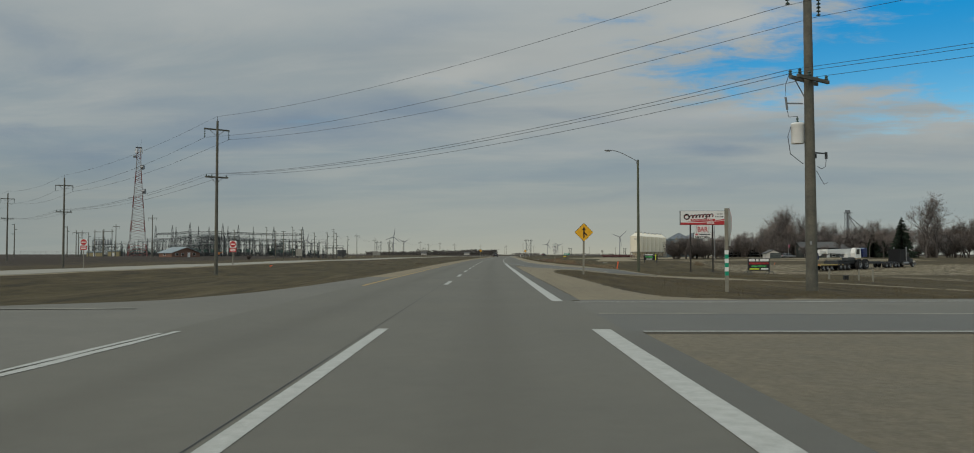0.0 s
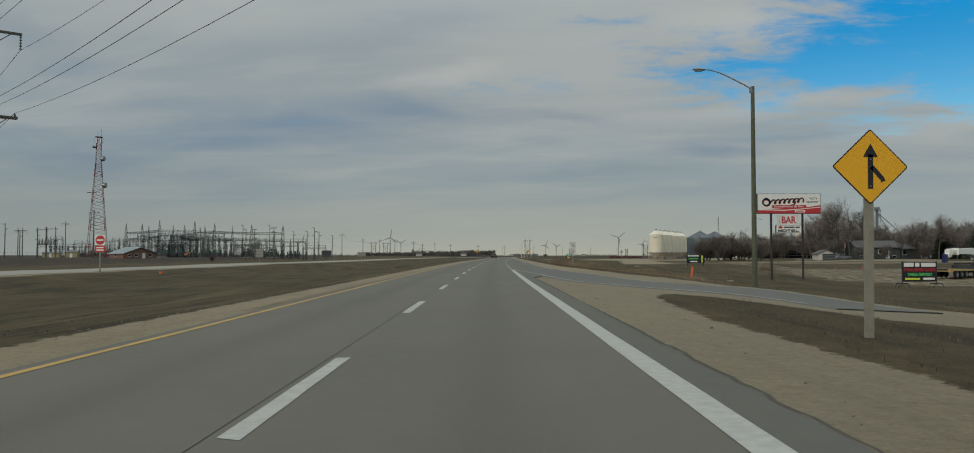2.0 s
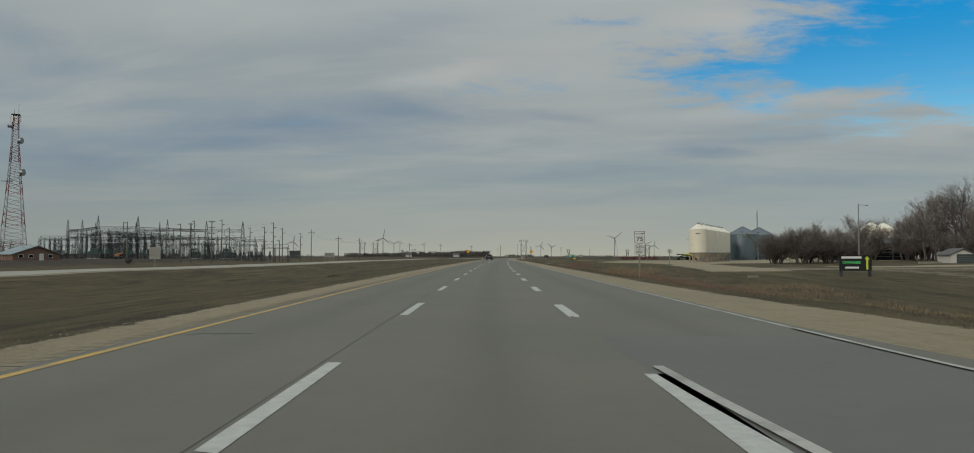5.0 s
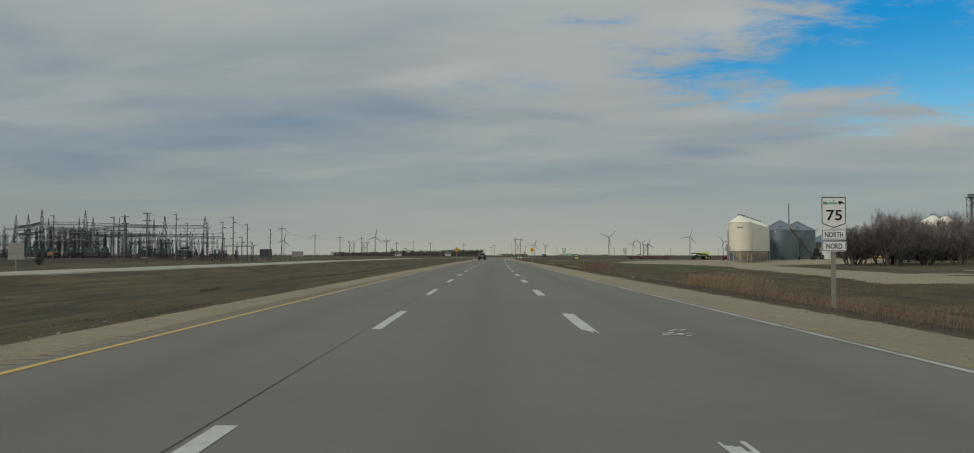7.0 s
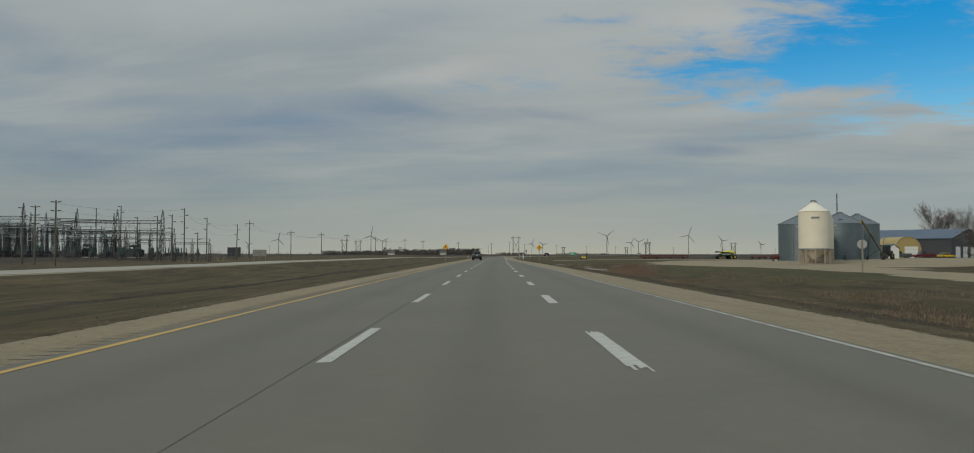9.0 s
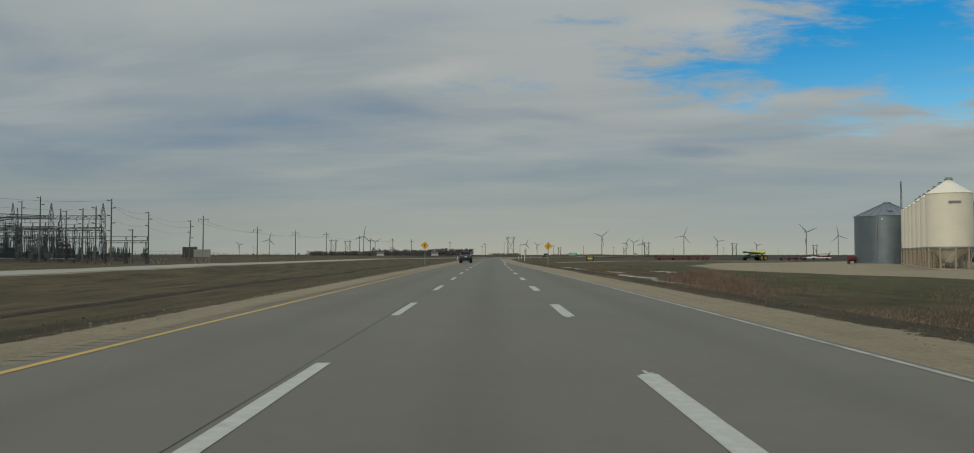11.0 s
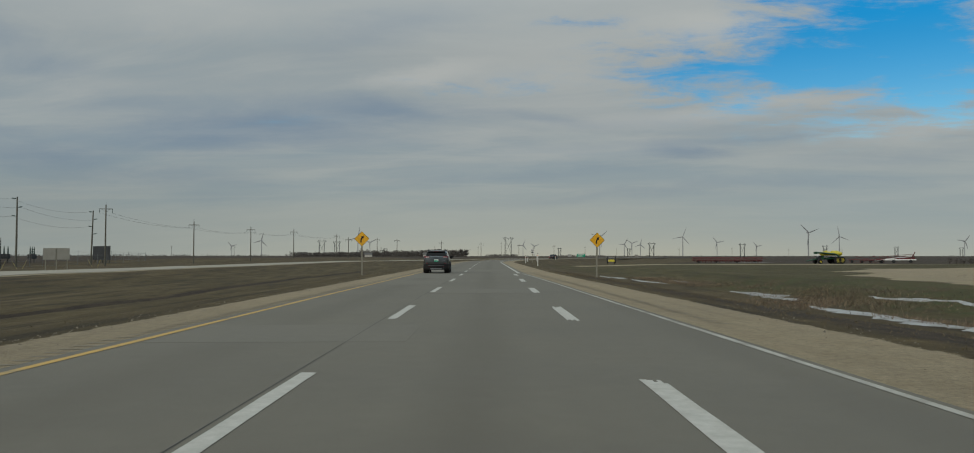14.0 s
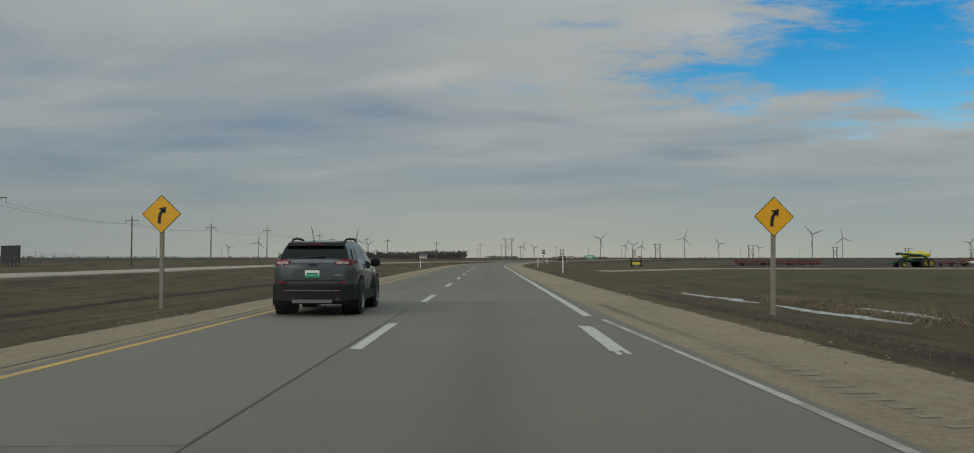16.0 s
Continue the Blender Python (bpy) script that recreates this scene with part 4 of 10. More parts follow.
M_PLATEBACK = material("bare_aluminium_plate", (0.40, 0.41, 0.39), 0.55, 0.25, vary=0.08, scale=2)


def octagon(r):
    return [(r * math.cos(radians(22.5 + 45 * i)), r * math.sin(radians(22.5 + 45 * i))) for i in range(8)]


def stop_sign_from_behind(x, y, foot, zc, rz, r, banded, label):
    t = thing("stop_sign", label, "road sign", m=pose(x, y, foot, 0, 0, rz))
    h = zc - foot
    part("post", Shape().box(0, 0.055, (h + r * 0.92) / 2 - 0.2, 0.11, 0.11, h + r * 0.92 + 0.4), M_POST, t, "square wooden post")
    part("sign_plate", Shape().slab(shift(octagon(r), 0, h), -0.01, -0.002), M_PLATEBACK, t, "bare metal back of the sign")
    part("sign_face", Shape().slab(shift(octagon(r * 0.985), 0, h), -0.018, -0.011), M_RED, t, "red sign face")
    if banded:
        part("lower_tab", Shape().slab(shift(rounded(0.62, 0.36, 0.03), 0, h - r * 0.92 - 0.1), -0.03, -0.02), M_PLATEBACK, t, "small bare metal plate below the octagon")
        for i in range(6):
            z = 0.74 + 0.158 * i
            part("reflective_band", Shape().box(0, 0.055, z, 0.122, 0.122, 0.156), M_GREEN if i % 2 == 0 else M_WHITE, t, "green reflective band" if i % 2 == 0 else "white reflective band")
    return t


stop_sign_from_behind(8.95, 30.4, -0.18, 2.43, 86, 0.62, True, "stop sign seen edge-on on a post with green and white bands")
stop_sign_from_behind(35.2, 252.6, -0.95, 2.1, 165, 0.42, False, "stop sign turned away on a wooden post by the farm lane")


def no_entry_sign(x, y, foot, zc, label):
    t = thing("no_entry_sign", label, "road sign", "no-entry signs in the median", pose(x, y, foot))
    h = zc - foot
    part("post", Shape().box(0, 0.05, (h + 0.4) / 2 - 0.2, 0.11, 0.1, h + 0.8), M_POST, t)
    part("sign_plate", Shape().slab(shift(rounded(1.0, 1.0, 0.06), 0, h), -0.008, 0), M_WHITE, t, "white square plate")
    part("disc", Shape().slab([(0.46 * math.cos(a * math.pi / 12), h + 0.46 * math.sin(a * math.pi / 12)) for a in range(24)], -0.014, -0.009), M_RED, t, "red disc")
    part("bar", Shape().box(0, -0.018, h, 0.66, 0.006, 0.15), M_WHITE, t, "white bar")
    part("tab_plate", Shape().slab(shift(rounded(1.0, 0.62, 0.05), 0, h - 0.86), -0.008, 0), M_RED, t, "red tab below")
    bars([(-0.36, 0.36, h - 0.80, h - 0.68), (-0.36, 0.36, h - 1.04, h - 0.92)], M_WHITE, t, -0.011)
    return t


no_entry_sign(-38.2, 120.8, -0.75, 2.75, "red and white no-entry sign beside the opposite carriageway")
no_entry_sign(-61.9, 123.6, -1.05, 3.1, "red and white no-entry sign on the far roadside")

# speed sign, guide sign and marker posts ahead
t = thing("speed_sign", "white rectangular regulatory sign on a post", "road sign", m=pose(21.8, 481.6, -0.9))
part("post", Shape().box(0, 0.06, 1.7, 0.11, 0.11, 4.0), M_POST, t)
part("sign_plate", Shape().slab(shift(rounded(0.9, 1.15, 0.05), 0, 3.2), -0.008, 0), M_WHITE, t)
bars([(-0.3, 0.3, 3.45, 3.56), (-0.3, 0.3, 3.28, 3.38), (-0.25, 0.25, 2.80, 3.14)], M_BLACK, t, -0.011)
t = thing("guide_sign", "green highway guide sign on two posts", "road sign", m=pose(69, 721, -2.0))
for px in (-1.3, 1.3):
    part("post", Shape().box(px, 0.1, 1.9, 0.2, 0.2, 4.0), M_POST, t)
part("sign_plate", Shape().slab(shift(rounded(4.6, 1.7, 0.12), 0, 3.3), -0.02, 0), M_GREEN, t)
bars([(-1.8, 1.6, 3.55, 3.85), (-1.8, 0.9, 2.85, 3.15)], M_WHITE, t, -0.024)


def delineator(x, y, h, lbl):
    t = thing("delineator_post", lbl, "marker post", "marker posts along the shoulder", pose(x, y, ground_z(x, y)))
    part("post", Shape().rod((0, 0, -0.1), (0, 0, h), 0.055, 0.05, 8), M_WHITE, t, "white plastic post", True)
    part("cap", Shape().rod((0, 0, h), (0, 0, h + 0.13), 0.062, 0.05, 8), M_BLACK, t, "black cap", True)
    part("reflector", Shape().box(0, -0.056, h - 0.22, 0.075, 0.012, 0.16), M_ORANGE, t, "orange reflector")


delineator(15.8, 404, 1.75, "white plastic marker post with a black cap on the shoulder")
for dx_, y in ((7.1, 446), (7.3, 474), (7.3, 512), (7.3, 560)):
    delineator(xr(y) + dx_, y, 1.4, "white plastic marker post beside the curve")
delineator(-5.6 + xr(430) - 3.2, 430, 1.1, "white plastic marker post in the median")

# orange survey stakes beside the slip road
for k, (sx, sy) in enumerate(((17.1, 108.7),)):
    t = thing("marker_stake", "thin orange plastic marker stake in the grass", "marker stake", "orange stakes", pose(sx, sy, ground_z(sx, sy), 0, 8, 0))
    part("stake", Shape().box(0, 0, 0.5, 0.17, 0.05, 1.6), M_ORANGE, t)


# ---- poles, lamps and lines ----
def sag_line(a, b, sag, n=12):
    a, b = Vector(a), Vector(b)
    return [a.lerp(b, i / n) - Vector((0, 0, sag * 4 * (i / n) * (1 - i / n))) for i in range(n + 1)]


def disc_string(s, x, y, z, length, r=0.09, n=5):
    """A hanging string of insulator discs below z."""
    prof = [(0.02, z)]
    for i in range(n):
        c = z - length * (i + 0.5) / n
        d = length / n
        prof += [(0.025, c + d * 0.38), (r * 0.55, c + d * 0.25), (r, c - d * 0.05), (r * 0.9, c - d * 0.15), (0.03, c - d * 0.12)]
    return s.lathe(x, y, prof[::-1] + [(0.004, z + 0.01)], 8)


def t_pole(x, y, height, upper, lower, rz, label, detail=True, name="utility_pole", lean=0.0):
    """A pole with a hung crossarm above and a pin crossarm below; heights over the foot."""
    foot = ground_z(x, y)
    t = thing(name, label, "utility pole", "wooden power poles", pose(x, y, foot - 0.05, 0, lean, rz))
    part("pole", Shape().rod((0, 0, -0.3), (0, 0, height), 0.21, 0.12, 10), M_WOOD, t, "weathered wooden pole", True)
    if upper:
        part("crossarm", Shape().box(0, 0.16, upper, 2.9, 0.12, 0.16), M_WOOD, t, "wooden crossarm")
        for sx in (-1, 1):
            part("brace", Shape().beam((sx * 0.85, 0.16, upper - 0.05), (0, 0.12, upper - 0.75), 0.045), M_GALV, t)
            part("insulator_string", disc_string(Shape(), sx * 1.38, 0.16, upper - 0.08, 0.95), M_INSUL, t, "hanging glass insulator string", True)
        part("pole_pin", Shape().rod((0, 0, height), (0, 0, height + 0.55), 0.035, 0.02, 6), M_DARKSTEEL, t)
    if lower:
        part("crossarm", Shape().box(0, 0.15, lower, 2.5, 0.11, 0.15), M_WOOD, t, "wooden crossarm")
        if detail:
            part("crossarm", Shape().box(0, -0.15, lower, 2.5, 0.11, 0.15), M_WOOD, t, "wooden crossarm")
        for sx in (-1, 1):
            part("brace", Shape().beam((sx * 0.7, 0.15, lower - 0.05), (0, 0.12, lower - 0.65), 0.04), M_GALV, t)
        for sx in (-1.15, -0.55, 1.15):
            part("pin_insulator", Shape().lathe(sx, 0.15, [(0.03, lower + 0.07), (0.085, lower + 0.14), (0.05, lower + 0.2), (0.08, lower + 0.24), (0.03, lower + 0.30)], 8), M_INSUL, t, smooth=True)
    return t


LINE_RZ = math.degrees(math.atan2(37.2 - 90.8, 14.6 + 30.6)) + 90      # crossarms square to the crossing line
t_pole(-30.6, 90.8, 17.4, 16.45, 11.05, LINE_RZ, "tall wooden power pole with two crossarms in the median")
t_pole(-75.2, 143, 15.9, 14.6, 9.9, LINE_RZ, "wooden power pole with two crossarms across the highway")
t_pole(-112, 188, 15.9, 14.6, 9.9, LINE_RZ, "wooden power pole with two crossarms in the far field")
t_pole(-160, 243, 15.5, 14.2, 9.6, LINE_RZ, "wooden power pole with two crossarms in the far field")

# the near right-hand pole with its transformer
foot = ground_z(14.6, 37.2)
t = thing("utility_pole", "thick weathered power pole carrying a grey transformer beside the side road", "utility pole", m=pose(14.78, 37.2, foot, 0, -0.35, LINE_RZ))
part("pole", Shape().rod((0, 0, -0.4), (0, 0, 15.5), 0.27, 0.17, 14), M_WOOD, t, "weathered wooden pole", True)
part("crossarm", Shape().box(0, 0.2, 14.3, 3.0, 0.13, 0.17), M_WOOD, t)
for sx in (-1.4, 1.4):
    part("insulator_string", disc_string(Shape(), sx, 0.2, 14.2, 1.25, 0.11, 7), M_INSUL, t, "hanging green glass insulator string", True)
for dy_ in (-0.23, 0.23):
    part("crossarm", Shape().box(0, dy_, 9.72, 2.6, 0.12, 0.15, 2 if dy_ > 0 else -2), M_WOOD, t, "wooden crossarm")
for sx in (-1.2, -0.35, 1.2):
    for dy_ in (-0.23, 0.23):
        part("pin_insulator", Shape().lathe(sx, dy_, [(0.03, 9.79), (0.095, 9.87), (0.05, 9.93), (0.09, 9.98), (0.03, 10.05)], 10), M_INSUL, t, smooth=True)
for sx in (-1, 1):
    part("brace", Shape().beam((sx * 0.8, 0.23, 9.66), (0, 0.22, 8.95), 0.045), M_GALV, t)
# transformer can on the side that faces the highway
ex, ey = -0.30, 0.42
can = part("transformer", Shape().lathe(ex, ey, [(0.27, 6.78), (0.29, 6.84), (0.29, 7.6), (0.305, 7.62), (0.305, 7.68), (0.25, 7.74), (0.05, 7.76)], 20), M_WHITE, t, "pale grey transformer can", True)
part("bushing", Shape().lathe(ex, ey, [(0.04, 7.75), (0.07, 7.8), (0.035, 7.86), (0.06, 7.92), (0.02, 8.05)], 8), M_INSUL, can, smooth=True)
for z in (7.0, 7.45):
    part("bracket", Shape().box(ex / 2 - 0.1, ey / 2 + 0.05, z, 0.3, 0.12, 0.07, 130), M_GALV, can)
part("fuse_cutout", Shape().rod((-0.95, 0.62, 8.9), (-0.86, 0.60, 8.32), 0.05, 0.05, 8).box(-0.55, 0.42, 8.62, 0.8, 0.06, 0.06, -35), M_GALV, t, "fuse cut-out on a bracket")
part("jumper_wire", Shape().line([(-1.2, 0.23, 10.0), (-1.15, 0.5, 9.4), (-0.93, 0.62, 8.95)], 0.012), M_WIRE, t)
part("jumper_wire", Shape().line([(-0.86, 0.6, 8.3), (-0.7, 0.62, 8.0), (ex, ey, 8.05)], 0.012), M_WIRE, t)
part("jumper_wire", Shape().line([(ex - 0.25, ey + 0.2, 7.55), (ex - 0.42, ey + 0.25, 7.1), (ex - 0.3, ey + 0.2, 6.3), (-0.1, 0.28, 5.85)], 0.016), M_WIRE, t)
part("secondary_rack", Shape().box(0.55, -0.18, 6.35, 0.95, 0.06, 0.06, -12).rod((0.98, -0.27, 6.1), (0.98, -0.27, 6.42), 0.06, 0.06, 8).rod((0.28, -0.13, 6.1), (0.28, -0.13, 6.3), 0.05, 0.05, 8), M_DARKSTEEL, t, "steel rack for the low-voltage wires")
part("jumper_wire", Shape().line([(0.98, -0.27, 6.1), (0.85, -0.3, 5.75), (0.5, -0.3, 5.6), (0.2, -0.25, 5.7)], 0.014), M_WIRE, t)
part("jumper_wire", Shape().line([(0.2, -0.2, 5.5), (0.45, -0.3, 5.1), (0.6, -0.35, 4.9), (0.95, -0.35, 5.0)], 0.012), M_WIRE, t)
part("staple_plate", Shape().box(-0.24, -0.1, 2.2, 0.01, 0.12, 0.16), M_GALV, t)

# conductors
def arm_end(px, py, rz, off, side=0.16):
    c, s = math.cos(radians(rz)), math.sin(radians(rz))
    return px + off * c - side * s, py + off * s + side * c


POLES = [(-30.6, 90.8, ground_z(-30.6, 90.8), 16.45, 11.05, 17.4), (-75.2, 143, ground_z(-75.2, 143), 14.6, 9.9, 15.9), (-112, 188, ground_z(-112, 188), 14.6, 9.9, 15.9), (-160, 243, ground_z(-160, 243), 14.2, 9.6, 15.5)]
NEAR = (14.6, 37.2, foot)
BEYOND = (56.0, -16.0, -1.0)
for off, za in ((-1.38, "u"), (1.38, "u"), (0.0, "t"), (-1.15, "l"), (-0.45, "l"), (1.15, "l")):
    def at(p, near=False, beyond=False):
        q = arm_end(p[0], p[1], LINE_RZ, off)
        if near:
            z = {"u": 12.95, "t": 15.5, "l": 10.05}[za]
        elif beyond:
            z = {"u": 13.6, "t": 16.0, "l": 10.5}[za]
        else:
            z = {"u": p[3] - 1.05, "t": p[5] + 0.5, "l": p[4] + 0.3}[za]
        return (q[0], q[1], p[2] + z)
    s = Shape()
    s.line(sag_line(at(BEYOND, beyond=True), at(NEAR, near=True), 0.9), 0.012, 3)
    s.line(sag_line(at(NEAR, near=True), at(POLES[0]), 1.1, 20), 0.014, 3)
    for a, b in zip(POLES, POLES[1:]):
        s.line(sag_line(at(a), at(b), 0.9), 0.016, 3)
    tagged(part("power_line", s, M_WIRE), "thin black overhead power line crossing the highway", "power line", "overhead lines")

# street lamp
M_GREENWOOD = material("green_treated_pole_wood", (0.082, 0.094, 0.062), 0.9, vary=0.3, scale=1.2, bump=0.6, bump_scale=30, second=(0.120, 0.118, 0.078), amount=0.35)
lz = ground_z(16.9, 91.8)
t = thing("street_lamp", "street lamp with a rising steel arm on a greenish wooden pole", "street lamp", m=pose(16.9, 91.8, lz))
part("pole", Shape().rod((0, 0, -0.3), (0, 0, 12.9), 0.17, 0.115, 12), M_GREENWOOD, t, "dark pole", True)
arm = [(-0.05, 0, 12.72), (-0.6, 0, 13.04), (-1.4, 0, 13.46), (-2.1, 0, 13.78), (-2.65, 0, 13.94), (-3.1, 0, 14.0)]
part("arm", Shape().line(arm, 0.04, 8), M_GALV, t, "rising steel arm", True)
part("bracket", Shape().box(-0.1, 0, 12.66, 0.16, 0.2, 0.34), M_GALV, t, "steel arm bracket")
head = part("lamp_head", Shape().lathe(0, 0, [(0.06, -0.42), (0.13, -0.3), (0.15, 0.1), (0.10, 0.38), (0.02, 0.42)], 10), M_GALV, t, "grey lamp head", True)
head.matrix_basis = pose(-3.4, 0, 13.98, 0, 92, 0) @ Matrix.Diagonal((0.55, 1, 1, 1))
part("lens", Shape().box(0, 0, 0, 0.46, 0.18, 0.05), M_POST, t, "grey lamp lens").matrix_basis = pose(-3.42, 0, 13.88)

t = thing("yard_light", "tall thin light pole in the motel yard", "light pole", m=pose(70, 251.7, ground_z(70, 251.7)))
part("pole", Shape().rod((0, 0, -0.2), (0, 0, 11.2), 0.13, 0.08, 8), M_GALV, t)
part("arm", Shape().beam((0, 0, 11.1), (1.3, 0, 11.0), 0.06), M_GALV, t)
part("lamp_head", Shape().box(1.5, 0, 10.95, 0.5, 0.25, 0.16, 0, 0.7), M_GALV, t)

# ---- billboards and roadside boards ----
M_RUSTBLACK = material("rusty_black_steel", (0.030, 0.024, 0.021), 0.75, vary=0.2, scale=2.0)
bz = ground_z(36.3, 138.7)
t = thing("billboard", "white and red roadside restaurant billboard on two dark posts", "billboard", m=pose(36.35, 138.4, bz))
H0 = -bz
for px in (-1.95, 1.85):
    part("post", Shape().rod((px, 0.2, -0.3), (px, 0.2, 8.6 + H0), 0.13, 0.13, 10), M_RUSTBLACK, t, "dark rusty steel post", True)
    part("footing", Shape().lathe(px, 0.2, [(0.32, -0.1), (0.30, 0.05), (0.16, 0.10)], 12), M_RUSTBLACK, t, "low dark footing")
main = part("panel", Shape().box(0.05, -0.1, 7.45 + H0, 7.65, 0.45, 2.42), M_DARKSTEEL, t, "deep sign box")
part("face", Shape().box(0.05, -0.335, 7.45 + H0, 7.55, 0.02, 2.32), M_WHITE, main, "white sign face")
part("red_field", Shape().slab([(-3.72, 6.29 + H0), (3.82, 6.29 + H0), (3.82, 7.28 + H0), (2.2, 7.02 + H0), (-0.5, 6.92 + H0), (-3.72, 6.72 + H0)], -0.352, -0.346), M_RED, main, "red lower band")
part("white_swash", Shape().slab([(-3.72, 6.66 + H0), (-0.5, 6.60 + H0), (3.82, 6.98 + H0), (3.82, 7.06 + H0), (-0.5, 6.70 + H0), (-3.72, 6.80 + H0)], -0.358, -0.353), M_WHITE, main, "white swash")
part("ribbon", Shape().slab(shift(rounded(4.2, 0.34, 0.16), 0.05, 7.10 + H0), -0.366, -0.359), M_RED, main, "red ribbon")
letters("Restaurant & Bar", 0.20, M_WHITE, main, 0.05, 7.02 + H0, -0.372, 3.6, 0.004)
letters("VLT'S", 0.21, M_BLACK, main, 2.95, 7.98 + H0, -0.352, 0.95, 0.006)
letters("VENDOR", 0.21, M_BLACK, main, 2.85, 7.55 + H0, -0.352, 1.45, 0.006)
# the name: flowing plain strokes with a red shadow
def script_mark(x0, dx_, dz_, y, mat):
    """A looping scrawl in place of the name: one large opening loop, then small ones, rising to the right."""
    big, small = [], []
    for i in range(41):
        a = -0.6 + 2 * math.pi * 1.35 * i / 40
        big.append((x0 + 0.42 + 0.42 * math.sin(a) - 0.05 * i / 40, 7.62 + H0 + 0.44 * math.cos(a) * (1 - 0.25 * i / 40)))
    for i in range(121):
        f = i / 120
        a = 2 * math.pi * 7 * f
        small.append((x0 + 0.95 + 3.9 * f - 0.17 * math.sin(a) - 0.10 * math.cos(a), 7.66 + H0 + 0.24 * f - 0.24 * math.cos(a)))
    for pts, w_ in ((big, 0.19), (small, 0.15), ([(x0 + 3.95, 7.80 + H0), (x0 + 3.75, 7.35 + H0), (x0 + 3.35, 7.28 + H0)], 0.13)):
        s_ = stroke([(p[0] + dx_, p[1] + dz_) for p in pts], w_)
        s_.v = [(q[0], y, q[2]) for q in s_.v]
        part("name_stroke", s_, mat, main)


script_mark(-3.1, 0.05, -0.05, -0.350, M_RED)
script_mark(-3.1, 0.0, 0.0, -0.356, M_BLACK)
part("side_mark", Shape().slab(shift(rounded(1.25, 0.30, 0.14), 1.35, 6.55 + H0), -0.37, -0.366), M_WHITE, main, "white flowing mark")
part("side_mark", Shape().slab(shift(rounded(1.0, 0.12, 0.05), 1.35, 6.55 + H0), -0.376, -0.371), M_RED, main, "red flowing mark")
bar_box = part("bar_panel", Shape().box(0.02, -0.05, 5.5 + H0, 2.5, 0.3, 1.25), M_WHITE, t, "white bar sign with a dotted rim")
letters("BAR", 0.82, M_RED, bar_box, 0.02, 5.1 + H0, -0.21, 1.75, 0.03)
dots = Shape()
for i in range(11):
    for sx in (-1, 1):
        dots.box(0.02 + sx * (1.0 + 0.12 * (i % 2)), -0.207, 4.95 + H0 + 0.11 * i, 0.07, 0.01, 0.07)
part("dotted_rim", dots, M_BLACK, bar_box, "dark dotted rim")
mot = part("motel_panel", Shape().box(0.05, -0.05, 4.40 + H0, 3.1, 0.3, 0.94), M_BLACK, t, "motel sign box with a black rim")
part("face", Shape().box(0.05, -0.207, 4.40 + H0, 3.0, 0.01, 0.86), M_WHITE, mot, "white motel sign face")
for k, glyph in enumerate(([(0, 0), (0, 1), (0.5, 0.15), (1, 1), (1, 0)], [(0.0, 0.5), (0.0, 1), (1, 1), (1, 0), (0, 0), (0.0, 0.5)], [(0.0, 1), (1, 1)], [(1, 1), (0, 1), (0, 0), (1, 0)], [(0, 1), (0, 0), (1, 0)])):
    gx, gz_ = -1.22 + 0.53 * k, 4.06 + H0
    for pts in (glyph, [(0.5, 1), (0.5, 0)] if k == 2 else [(0, 0.5), (0.85, 0.5)] if k == 3 else None):
        for p, q in zip(pts or (), (pts or ())[1:]):
            hz = 0.045 if p[1] == q[1] else 0.062
            part("lettering", Shape().beam((gx + 0.40 * p[0], -0.213, gz_ + 0.25 * p[1]), (gx + 0.40 * q[0], -0.213, gz_ + 0.25 * q[1]), hz * 1.5, 0.008), M_BLACK, mot)
bars([(-0.55, 0.75, 4.53 + H0, 4.69 + H0), (0.88, 1.35, 4.53 + H0, 4.69 + H0)], M_BLACK, mot, -0.215)
part("house_mark", Shape().slab([(-1.2, 4.47 + H0), (-0.72, 4.47 + H0), (-0.72, 4.64 + H0), (-0.96, 4.80 + H0), (-1.2, 4.64 + H0)], -0.218, -0.213), M_RED, mot, "red house-shaped mark")

sz = ground_z(35.8, 107.7)
t = thing("portable_sign", "black portable board with coloured lettering on a steel frame", "sign board", m=pose(35.75, 107.7, sz))
part("panel", Shape().box(0, 0, 1.40, 2.78, 0.12, 1.56), M_BLACK, t, "black letter board")
for sx in (-1.42, 1.42):
    part("post", Shape().beam((sx, 0, 0.34), (sx, 0, 2.22), 0.07), M_DARKSTEEL, t, "dark steel upright")
    foot_ = Shape().beam((sx - 0.52, 0, 0.40), (sx + 0.46, 0, 0.40), 0.06)
    for ex in (-1, 1):
        foot_.beam((sx + 0.46 * ex, 0, 0.42), (sx + 0.62 * ex, -0.05 * ex, 0.0), 0.055)
    foot_.beam((sx, 0.03, 0.40), (sx, 0.7, 0.0), 0.05).beam((sx, -0.03, 0.40), (sx, -0.4, 0.0), 0.05)
    part("foot", foot_, M_DARKSTEEL, t, "splayed steel foot")
part("rail", Shape().beam((-1.4, 0, 0.60), (1.4, 0, 0.60), 0.06), M_DARKSTEEL, t)
for z in (0.99, 1.33, 1.70):
    part("letter_rail", Shape().box(0, -0.064, z, 2.7, 0.01, 0.02), M_DARKSTEEL, t)
